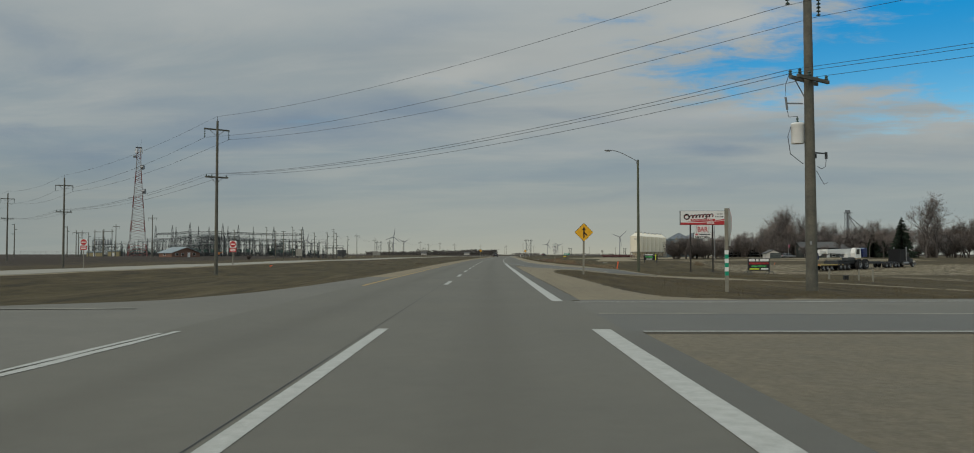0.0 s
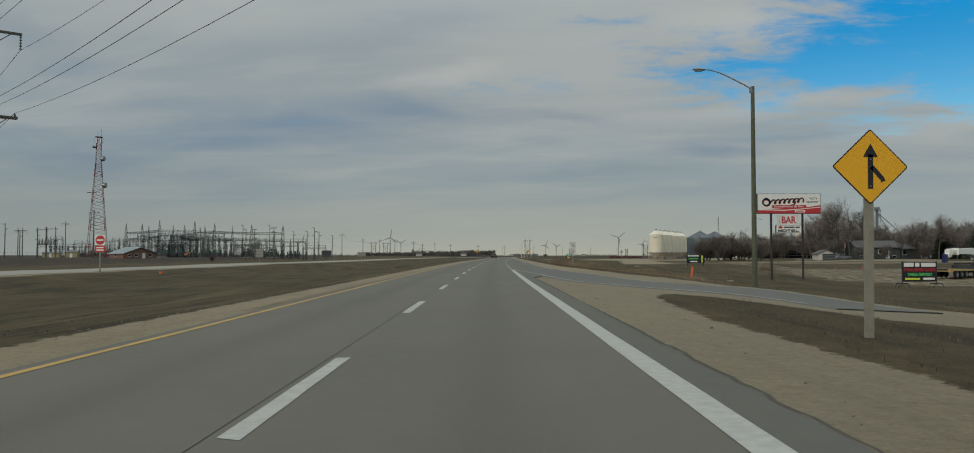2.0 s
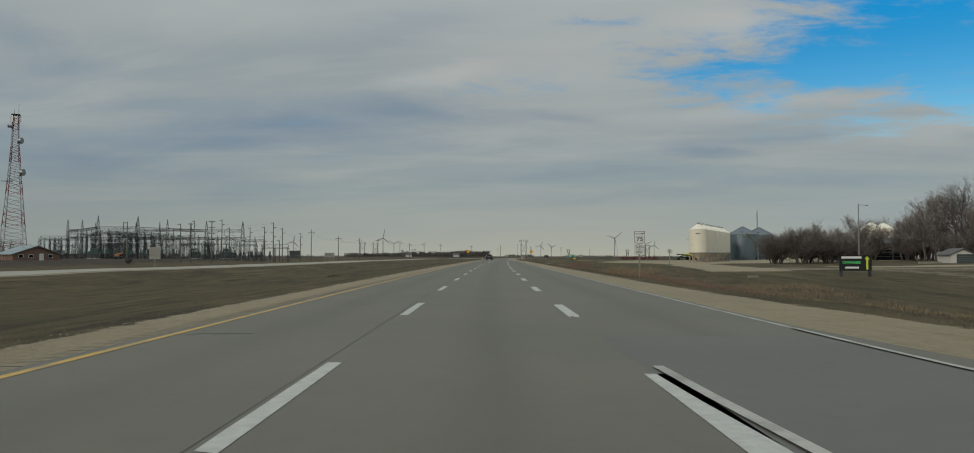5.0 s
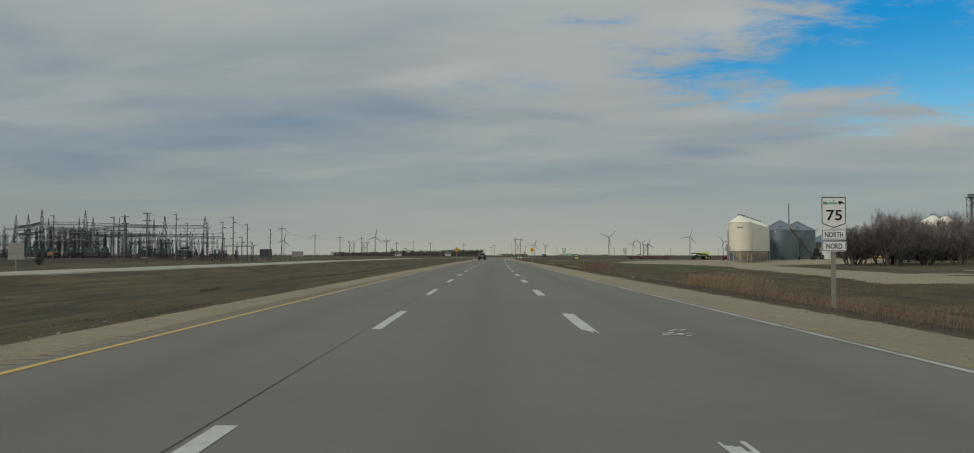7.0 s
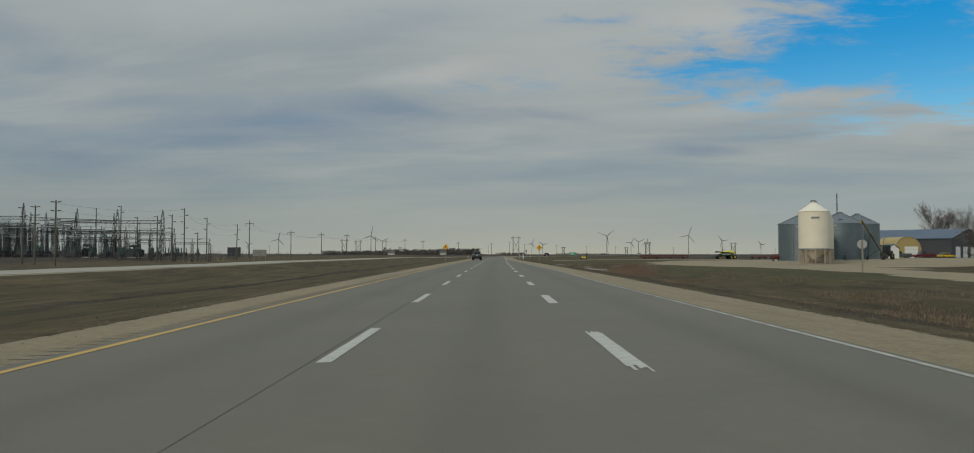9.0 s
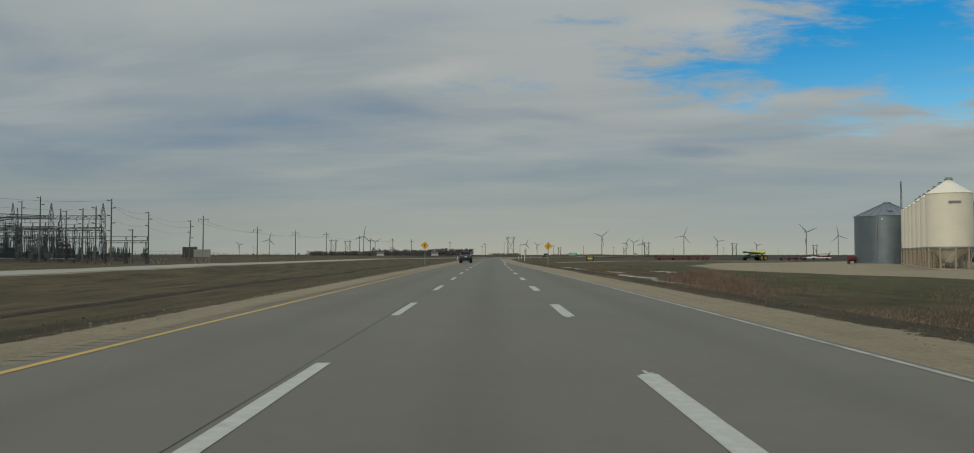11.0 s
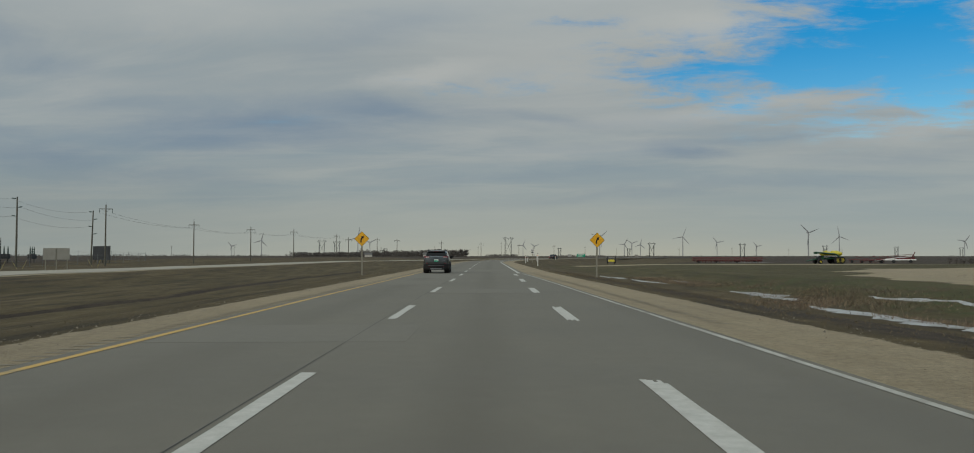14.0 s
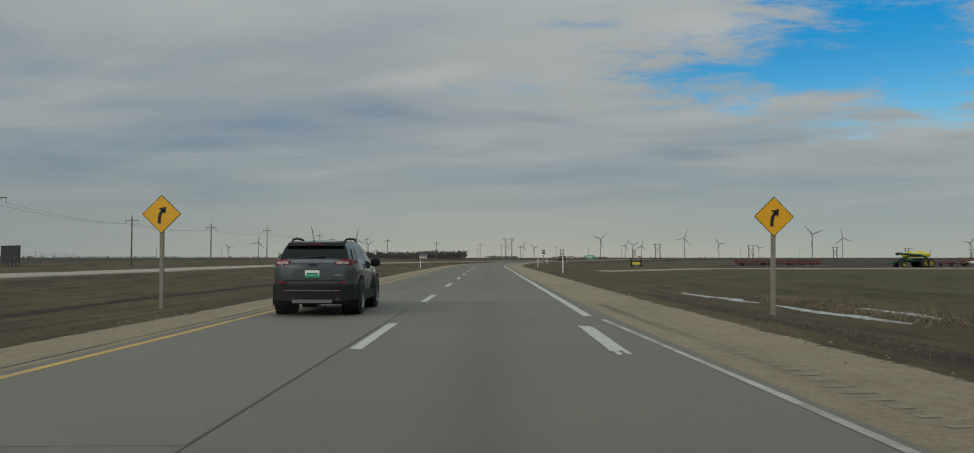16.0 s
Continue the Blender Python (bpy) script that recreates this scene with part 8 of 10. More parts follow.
for k in range(3):
    line_ = []
    for (ax, ay, ah), (bx, by, bh) in zip(run, run[1:]):
        line_ += sag_line((ax + (k % 2) * 2 - 1, ay, gz(ax, ay) + ah - 0.4 - 1.75 * k), (bx + (k % 2) * 2 - 1, by, gz(bx, by) + bh - 0.4 - 1.75 * k), 1.0, 10)
    tagged(part("power_line", Shape().line(line_, 0.018, 3), M_WIRE), WL, "power line", "overhead lines")

# yellow guy-wire guards
for x, y in ((-73, 396), (-71, 418), (-75, 432), (-72, 455)):
    t = thing("guy_guard", "yellow plastic guy-wire guard in the roadside grass", "guy guard", "guy-wire guards", pose(x, y, gz(x, y)))
    for k, lean in enumerate((-0.9, 0.7)):
        part("guard_tube", Shape().rod((k * 1.0, 0, 0), (k * 1.0 + lean, 0, 1.5), 0.03, None, 6), M_ACIDDULL, t)
# boards
g = gz(-91.6, 504)
t = thing("billboard", "weathered dark billboard seen from behind on posts", "billboard", m=pose(-91.6, 504, g, 0, 0, -34))
part("panel", Shape().box(0, 0, 2.55, 7.6, 0.2, 3.7), M_DARKSTEEL, t, "dark wooden back")
for i in range(5):
    part("post", Shape().box(-3.2 + 1.6 * i, 0.25, 1.7, 0.22, 0.22, 4.6), M_WOOD, t)
g = gz(-57, 409.5)
t = thing("sign_board", "pale roadside board on posts beyond the opposite carriageway", "sign board", m=pose(-57, 409.5, g, 0, 0, 14))
for px in (-0.95, 0.95):
    part("panel", Shape().box(px, 0, 2.7, 1.75, 0.08, 1.75), M_BOARD, t, "pale grey panel")
for px in (-1.5, 0, 1.5):
    part("post", Shape().box(px, 0.1, 1.75, 0.14, 0.14, 3.6), M_POST, t)


g = gz(-58.4, 249)
t = thing("road_sign", "pale slatted road sign seen from behind beyond the median", "road sign", m=pose(-58.4, 249, g, 0, 0, 6))
for k in range(3):
    part("panel", Shape().box(0, 0, 1.75 - g - 0.72 + 0.74 * k, 1.95, 0.05, 0.70), M_BOARD, t, "pale aluminium slat")
part("post", Shape().box(0, 0.08, (2.9 - g) / 2 - 0.2, 0.13, 0.13, 3.3 - g), M_POST, t)
t = thing("traffic_cone", "orange cone lying on its side in the median grass", "cone", "orange markers", pose(-33.3, 123.4, gz(-33.3, 123.4) + 0.12, 0, 82, 60) @ Matrix.Diagonal((0.7, 0.7, 0.7, 1)))
part("base", Shape().box(0, 0, 0.02, 0.36, 0.36, 0.04), M_ORANGE, t)
part("cone", Shape().lathe(0, 0, [(0.15, 0.03), (0.03, 0.7), (0.01, 0.71)], 14), M_ORANGE, t, "orange cone", True)


# ---- plants ----
M_REEDRED = material("dry_russet_stalks", (0.150, 0.108, 0.078), 0.95, vary=0.25, scale=0.4, island=0.4)
M_REEDTAN = material("reddish_tan_reeds", (0.225, 0.165, 0.100), 0.9, vary=0.25, scale=0.4, island=0.45)
M_REEDPINK = material("pale_russet_reeds", (0.188, 0.126, 0.090), 0.9, vary=0.25, scale=0.4, island=0.45)
M_WEED = material("dead_weeds", (0.07, 0.05, 0.035), 0.95, vary=0.2, scale=0.4, island=0.3)
def bare_tree(seed, height, spread_, trunks=1, twigs=900, name="tree", label="", category="tree", low=0.12):
    """A leafless tree: tapered trunk and limbs, and a haze of fine twigs."""
    r = random.Random(seed)
    t = thing(name, label, category)
    wood, tips = Shape(), []

    def grow(p, d, length, rad, depth):
        n = 4
        for i in range(n):
            q = p + d * (length / n)
            wood.rod(p, q, rad * (1 - 0.8 * i / n), rad * (1 - 0.8 * (i + 1) / n), 7 if depth == 0 else 4 if depth == 1 else 3, False)
            d = (d + Vector((r.uniform(-1, 1), r.uniform(-1, 1), r.uniform(-0.25, 0.55))) * 0.17).normalized()
            p = q
            if depth >= 2 or (depth == 1 and i >= 2):
                tips.append((p, d, depth))
            if depth < 3 and (i >= 1 or depth > 0 or trunks > 1):
                for k in range(3 if depth == 0 else 2):
                    a = r.uniform(0, 2 * math.pi)
                    x_ = d.orthogonal().normalized()
                    y_ = d.cross(x_)
                    tilt = r.uniform(0.5, 1.05) * spread_
                    nd = (d * math.cos(tilt) + (x_ * math.cos(a) + y_ * math.sin(a)) * math.sin(tilt) + Vector((0, 0, 0.16))).normalized()
                    grow(p, nd, length * r.uniform(0.42, 0.66) * (1.1 - 0.11 * i), rad * (1 - 0.8 * i / n) * 0.55 + 0.006, depth + 1)

    for k in range(trunks):
        a = 2 * math.pi * k / max(1, trunks) + r.uniform(-0.4, 0.4)
        off = Vector((math.cos(a), math.sin(a), 0)) * (0.0 if trunks == 1 else r.uniform(0.35, 1.1))
        d = (Vector((0, 0, 1)) + off * (0.0 if trunks == 1 else r.uniform(0.25, 0.75))).normalized()
        grow(off + Vector((0, 0, -0.2)), d, height * r.uniform(0.62, 0.78) * (1.0 if trunks == 1 else 0.82), height * 0.012 + 0.06, 0)
    part("trunk", wood, M_TREE, t, "bare trunk and limbs", True)
    tw = Shape()
    tips = [q for q in tips if q[0].z > height * low]
    for i in range(twigs):
        p, d, _ = tips[int(r.random() * len(tips))]
        w = (d + Vector((r.uniform(-1, 1), r.uniform(-1, 1), r.uniform(-0.5, 1.0))) * 0.8).normalized()
        ln = r.uniform(0.35, 1.0) * height / 10
        side = w.orthogonal().normalized() * (0.007 + 0.0007 * height)
        q = p + w * ln
        tw.tri(p - side, p + side, q)
        e = p + w * ln * 0.45
        w2 = (w + Vector((r.uniform(-1, 1), r.uniform(-1, 1), r.uniform(-0.3, 0.8))) * 0.9).normalized()
        tw.tri(e - side * 0.8, e + side * 0.8, e + w2 * ln * 0.6)
        w3 = (w + Vector((r.uniform(-1, 1), r.uniform(-1, 1), r.uniform(-0.3, 0.8))) * 0.9).normalized()
        tw.tri(e - side * 0.8, e + side * 0.8, e + w3 * ln * 0.6)
    part("crown", tw, M_TWIG, t, "leafless twigs")
    return t


def spruce(seed, h_):
    r = random.Random(seed)
    t = thing("spruce", "dark green spruce in the shelterbelt", "conifer", "spruces in the shelterbelt")
    part("trunk", Shape().rod((0, 0, -0.2), (0, 0, h_), 0.16, 0.03, 6), M_TREE, t)
    s = Shape()
    n = int(h_ * 26)
    for i in range(n):
        f = i / n
        z = h_ * (0.08 + 0.92 * f)
        L = (1 - f) ** 0.85 * h_ * 0.33 * r.uniform(0.6, 1.15) + 0.15
        a = r.uniform(0, 2 * math.pi)
        d = Vector((math.cos(a), math.sin(a), r.uniform(-0.35, -0.05)))
        q = Vector((-math.sin(a), math.cos(a), 0))
        p = Vector((0, 0, z))
        for k in range(3):
            e0, e1 = p + d * L * (k / 3), p + d * L * ((k + 1.25) / 3)
            w_ = L * 0.22 * (1 - k * 0.25)
            s.tri(e0 - q * w_ + Vector((0, 0, -0.12 * L)), e0 + q * w_ + Vector((0, 0, -0.12 * L)), e1)
            s.tri(e0 + Vector((0, 0, 0.05)), e1, e0 + Vector((0, 0, -0.28 * L)))
    part("crown", s, M_SPRUCE, t, "drooping needle branches")
    return t


bush = [bare_tree(11 + k, 7.8, 1.0, 7, 2700, "tree", "bushy bare tree with many stems in the farm's tree row", low=0.2) for k in range(2)]
tall = [bare_tree(31 + k, 13.5, 0.8, 1, 1300, "tree", "tall bare deciduous tree in the shelterbelt") for k in range(2)]
midt = [bare_tree(51 + k, 9.0, 0.95, 3, 3200, "tree", "bare rounded deciduous tree in the shelterbelt") for k in range(3)]
used = set()


def plant(src, x, y, sc=1.0, rz=0.0, group="trees of the shelterbelt"):
    m = pose(x, y, gz(x, y) - 0.05, 0, 0, rz) @ Matrix.Diagonal((sc, sc, sc, 1))
    if src.name not in used:
        used.add(src.name)
        src.matrix_basis = m
        o = src
    else:
        o = copy_thing(src, m)
        o.matrix_basis = m
    tagged(o, group=group)
    return o


rt = random.Random(5)
# the dense group beside the farm lane
for i, (x, y, sc) in enumerate(((62.5, 273, 1.15), (66.0, 268, 1.28), (69.3, 274, 1.24), (64.5, 279, 1.1), (71.5, 269, 1.1), (76.0, 268, 0.95))):
    plant(bush[i % 2], x, y, sc * 0.87, rt.uniform(0, 360), "trees beside the farm lane")
# big trees by the house
for i, (x, y, k, sc) in enumerate(((97.5, 265, 0, 1.22), (101.5, 275, 1, 1.12), (94.5, 270, 1, 0.95), (127, 236, 1, 1.32), (134, 243, 0, 1.1), (90, 266, 1, 0.72), (119, 254, 0, 0.85), (99, 262, 1, 0.8))):
    plant(tall[k], x, y, sc, rt.uniform(0, 360))
for x, y, k, sc in ((107, 280, 0, 1.1), (112.5, 284, 1, 1.1), (104, 288, 1, 1.15), (99.5, 283, 0, 1.05), (121.5, 250, 1, 0.62), (111, 257, 0, 0.5)):
    plant(tall[k], x, y, sc, rt.uniform(0, 360))
for i in range(30):
    f = i / 29
    x = 97 + 65 * f + rt.uniform(-3, 3)
    y = 292 - 62 * f + rt.uniform(-7, 9)
    plant(midt[i % 3], x, y, rt.uniform(0.85, 1.25), rt.uniform(0, 360))
for i in range(14):
    x = 150 + 60 * i / 13 + rt.uniform(-3, 3)
    y = 238 - 55 * i / 13 + rt.uniform(-6, 6)
    plant(midt[i % 3], x, y, rt.uniform(1.0, 1.35), rt.uniform(0, 360))
for i in range(26):
    x = 112 + 68 * i / 25 + rt.uniform(-3, 3)
    y = 306 - 58 * i / 25 + rt.uniform(-7, 7)
    plant(midt[i % 3], x, y, rt.uniform(1.15, 1.5), rt.uniform(0, 360))
for i in range(10):
    x, y = 170 + i * 4.8 + rt.uniform(-2, 2), 512 + rt.uniform(-6, 8)
    plant(midt[i % 3], x, y, rt.uniform(1.1, 1.45), rt.uniform(0, 360), "trees behind the workshop")
for i, (x, y, sc) in enumerate(((188, 506, 1.6), (194, 510, 1.45), (201, 505, 1.55), (208, 511, 1.5), (216, 506, 1.55), (224, 510, 1.35))):
    plant(tall[i % 2], x, y, sc, rt.uniform(0, 360), "trees behind the workshop")
for x, y, sc in ((108, 276, 1.0), (115, 275, 1.05), (121, 271, 0.95), (126, 268, 0.9), (118, 258, 0.55), (71, 283, 0.8), (74, 286, 0.85), (78, 290, 0.9), (82, 287, 0.88), (86.5, 293, 0.98), (91, 290, 1.0), (84, 299, 1.1), (94, 300, 1.15), (96, 285, 0.95), (106, 256, 0.5), (101, 257, 0.5)):
    plant(midt[int(x) % 3], x, y, sc, rt.uniform(0, 360))
for x, y, sc in ((93.5, 262, 0.85), (100.5, 268, 0.9), (119, 262, 0.7)):
    plant(bush[int(x) % 2], x, y, sc, rt.uniform(0, 360), "scrub among the farm trees")
for i in range(22):
    x = 112 + 92 * i / 21 + rt.uniform(-2, 2)
    y = 276 - 82 * i / 21 + rt.uniform(-4, 4)
    plant(bush[i % 2], x, y, rt.uniform(0.42, 0.62), rt.uniform(0, 360), "scrub among the farm trees")
sp = spruce(3, 12.5)
used_s = False
for x, y, sc in ((122.8, 241.5, 0.98), (122, 258, 0.72), (126.5, 262, 0.66)):
    m = pose(x, y, gz(x, y), 0, 0, x * 7) @ Matrix.Diagonal((sc, sc, sc, 1))
    if used_s:
        copy_thing(sp, m).matrix_basis = m
    else:
        sp.matrix_basis, used_s = m, True
for x, y in ((-97, 327),):
    plant(bush[0], x, y, 0.3, x, "scrub beside the switchyard")


# reeds and dry stalks along the right-hand ditch
def stalks(name, label, spots, n, h0, h1, mat, seed, wid=0.012, droop=0.25, head=False):
    r = random.Random(seed)
    s = Shape()
    for k in range(n):
        x, y = spots(r)
        z = gz(x, y)
        h_ = r.uniform(h0, h1) * (0.40 + 1.2 * (0.5 + 0.5 * noise.noise((x * 0.35, y * 0.16, 3.0))))
        a = r.uniform(0, 2 * math.pi)
        lean = Vector((math.cos(a), math.sin(a), 0)) * h_ * r.uniform(0.05, droop)
        q = Vector((-math.sin(a + 0.7), math.cos(a + 0.7), 0)) * wid * r.uniform(0.7, 1.4)
        p = Vector((x, y, z - 0.03))
        mid_ = p + Vector((0, 0, h_ * 0.6)) + lean * 0.4
        top_ = p + Vector((0, 0, h_)) + lean
        s.add([p - q, p + q, mid_ + q * 0.8, mid_ - q * 0.8, top_], [(0, 1, 2, 3), (3, 2, 4)])
        if head:
            s.add([top_ + q * 2.2 - (top_ - mid_) * 0.5, top_ - q * 2.2 - (top_ - mid_) * 0.4, top_ + (top_ - mid_) * 0.15], [(0, 1, 2)])
    return tagged(part(name, s, mat, None, "", kind="stuff"), label, "plants")


def ditch_spot(r):
    while True:
        y = r.uniform(176, 345)
        u = r.gauss(17.5, 2.6)
        if 12.5 < u < 26 and noise.noise((u * 0.30, y * 0.10, 1.0)) > 0.06 + (0.2 if y > 318 else 0.0):
            return xr(y) + u, y


def reed_clump(r):
    c = r.choice(((203, 17.0), (205.5, 18), (200, 16), (197, 15.5), (194.5, 15.2)))
    y = c[0] + r.gauss(0, 2.0)
    return xr(y) + c[1] + r.gauss(0, 1.0), y


def reed_bed(r):
    c = r.choice(((283, 17.5), (287, 19), (291, 18), (295, 19.5), (299, 18.5), (303, 20), (306, 20.5), (279, 16.8)))
    y = c[0] + r.gauss(0, 2.4)
    return xr(y) + c[1] + r.gauss(0, 1.1), y


def near_ditch(r):
    while True:
        y = r.uniform(152, 208)
        u = r.gauss(15.8, 1.3)
        if noise.noise((u * 0.25, y * 0.12, 4.0)) > -0.28:
            return xr(y) + u, y


def slope_spot(r):
    y = 112 + 240 * r.random() ** 1.1
    u = table(SHOULDER_R, y) + 0.25 + abs(r.gauss(0, 2.6))
    return xr(y) + u, y


def median_spot(r):
    y = 30 + 330 * r.random()
    u = -7.5 - 22 * r.random() ** 1.4
    return xr(y) + u, y


def island_spot(r):
    while True:
        y = r.uniform(24, 66)
        x = r.uniform(4.8, 24)
        if gravel_at(x, y) < 0.35:
            return x, y


def yard_grass(r):
    while True:
        y, x = r.uniform(64, 190), r.uniform(9, 44)
        if gravel_at(x, y) < 0.4:
            return x, y


def roadside_tan(r):
    while True:
        y, x = r.uniform(88, 165), r.uniform(12, 30)
        if gravel_at(x, y) < 0.4 and abs(x - (13.0 + (y - 88) * 0.12)) < 3.2 and noise.noise((x * 0.3, y * 0.15, 8.0)) > -0.25:
            return x, y


def median_clump(r):
    c = r.choice(((184, -26), (200, -19.2)))
    y = c[0] + r.gauss(0, 1.6)
    return xr(y) + c[1] + r.gauss(0, 0.5), y


stalks("reeds", "tall dry tan reeds standing in the ditch", reed_clump, 5000, 0.30, 1.0, M_REEDTAN, 1, 0.006, 0.6, True)
stalks("reeds", "reddish dry reeds in the bed of the ditch", reed_bed, 9000, 0.18, 0.62, M_REEDPINK, 22, 0.006, 0.9, True)
stalks("reeds", "dry reddish-tan reeds standing along the near ditch", near_ditch, 8000, 0.14, 0.46, M_REEDPINK, 21, 0.006, 0.5, True)
stalks("reeds", "short dry reddish reeds along the ditch", ditch_spot, 13000, 0.06, 0.30, M_REEDRED, 2, 0.009, 1.1)
stalks("reeds", "matted pale dead grass in the ditch", ditch_spot, 9000, 0.06, 0.26, M_REED, 12, 0.008, 2.2)
stalks("grass", "dry grass on the right-hand verge", slope_spot, 34000, 0.025, 0.085, M_DRYGRASS, 3, 0.010, 1.4)
stalks("grass", "dry grass along the median's edge", median_spot, 38000, 0.02, 0.07, M_DRYGRASS, 4, 0.010, 1.5)
stalks("grass", "tall tan dry grass between the slip road and the yard", roadside_tan, 15000, 0.10, 0.36, M_REED, 16, 0.008, 0.7)
stalks("grass", "dark winter grass on the traffic island", island_spot, 34000, 0.03, 0.11, M_DRYGRASS, 5, 0.006, 1.1)
stalks("grass", "dry grass round the billboards", yard_grass, 26000, 0.04, 0.16, M_DRYGRASS, 6, 0.012, 0.8)
stalks("weeds", "dark dead weeds in the median swale", median_clump, 600, 0.08, 0.26, M_WEED, 7, 0.012, 0.6)


def brush_spot(r):
    if r.random() < 0.45:
        return 25.0 + r.gauss(0, 1.5), 329 + r.gauss(0, 5.0)
    return 24.6 + r.gauss(0, 1.1), 347 + 27 * r.random()


stalks("brush", "flattened heaps of cut dry brush beyond the ditch", brush_spot, 8000, 0.08, 0.26, M_REED, 8, 0.008, 3.0)
stalks("brush", "dark flattened brush beyond the ditch", brush_spot, 9000, 0.04, 0.17, M_WEED, 9, 0.010, 5.0)


# ---- small things in the yard ----
M_PINKFLAG = material("faded_pink_cloth", (0.50, 0.09, 0.16), 0.8, vary=0.1)
def tuft_spot(r):
    return 42.7 + r.gauss(0, 0.55), 164.8 + r.gauss(0, 0.5)


stalks("grass", "tall dry tuft of grass in the yard", tuft_spot, 420, 0.35, 0.85, M_REED, 15, 0.011, 0.4)
t = thing("utility_box", "small dark utility box in the grass", "utility box", m=pose(31.6, 72, gz(31.6, 72)))
part("body", Shape().box(0, 0, 0.22, 0.36, 0.34, 0.44), M_BLACK, t, "dark box body")
part("lid", Shape().box(0, -0.02, 0.46, 0.44, 0.40, 0.05), M_DARKSTEEL, t, "overhanging lid")
for i, (x, y) in enumerate(((30.2, 72.2), (32.8, 72.1), (34.2, 72.4))):
    t = thing("wooden_post", "short grey wooden post beside the utility box", "post", "posts by the utility box", pose(x, y, gz(x, y), 0, 3 - 2 * i, 0))
    part("post", Shape().box(0, 0, 0.45, 0.12, 0.12, 1.2, 0, 0.95), M_POST, t)
t = thing("concrete_slab", "small pale concrete slab lying in the grass", "slab", m=pose(25.4, 177.4, gz(25.4, 177.4) + 0.05, 3, 2, 8))
part("slab", Shape().box(0, 0, 0, 0.90, 0.40, 0.16, 0, 0.94), M_POST, t)
t = thing("access_cover", "round concrete access cover with a thin marker stake", "cover", m=pose(27.8, 133.3, gz(27.8, 133.3)))
part("ring", Shape().lathe(0, 0, [(0.42, -0.1), (0.42, 0.06), (0.35, 0.10), (0.1, 0.11)], 20), M_POST, t, "pale concrete ring")
part("stake", Shape().rod((-0.2, 0, 0.1), (-0.22, 0, 0.75), 0.025, None, 5), M_DARKSTEEL, t, "thin stake")
for x, y in ((49.4, 167.7), (54.8, 168), (59.2, 168.4)):
    t = thing("marker_stake", "short thin orange stake at the yard's edge", "marker stake", "orange stakes", pose(x, y, gz(x, y), 0, 3, 0))
    part("stake", Shape().box(0, 0, 0.24, 0.06, 0.03, 0.62), M_ORANGE, t)
t = thing("flag_pole", "thin pole with a limp pink flag by the shed", "flag", m=pose(91.1, 247, gz(91.1, 247)))
part("pole", Shape().rod((0, 0, 0), (0, 0, 4.3), 0.05, None, 6), M_GALV, t)
part("flag", loft([[(-0.02, 0, 4.2), (0.1, 0.06, 4.2), (0.1, 0.10, 4.18), (-0.02, 0.04, 4.18)], [(0.02, 0.02, 3.5), (0.42, 0.12, 3.75), (0.42, 0.16, 3.73), (0.02, 0.06, 3.48)], [(0.0, 0.04, 2.9), (0.2, -0.05, 3.0), (0.2, -0.01, 2.98), (0.0, 0.08, 2.88)]]), M_PINKFLAG, t, "limp pink cloth")


# ---- the distance ----
# distance haze over the bare woods is put into their paler base colour
M_FARTREE = material("far_bare_woods", (0.108, 0.097, 0.088), 0.95, vary=0.25, scale=0.05, island=0.35)
M_TURB = material("wind_turbine_grey", (0.30, 0.31, 0.32), 0.6, vary=0.05, scale=0.05)


def far_woods(x0, y0, x1, y1, depth, hmin, hmax, n, seed, label):
    """A far tree line: many small clumps of twigs over short stems."""
    r = random.Random(seed)
    s = Shape()
    for k in range(n):
        f = r.random()
        x, y = x0 + (x1 - x0) * f + r.uniform(-3, 3), y0 + (y1 - y0) * f + r.uniform(0, depth)
        g_ = gz(x, y)
        h_ = (hmin + (hmax - hmin) * (0.5 + 0.5 * noise.noise((x * 0.03, y * 0.03, seed)))) * r.uniform(0.55, 1.1)
        s.rod((x, y, g_ - 0.3), (x, y, g_ + h_ * 0.6), 0.2, 0.08, 3, False)
        for j in range(24):
            c = Vector((x + r.gauss(0, h_ * 0.16), y + r.gauss(0, h_ * 0.16), g_ + h_ * r.uniform(0.18, 0.97)))
            d = Vector((r.uniform(-1, 1), r.uniform(-1, 1), r.uniform(-0.3, 1))).normalized() * h_ * 0.20
            e = d.cross(Vector((r.uniform(-1, 1), r.uniform(-1, 1), r.uniform(-1, 1)))).normalized() * h_ * 0.085
            s.tri(c - e, c + e, c + d)
    return tagged(part("far_woods", s, M_FARTREE, None, "", kind="stuff"), label, "trees")


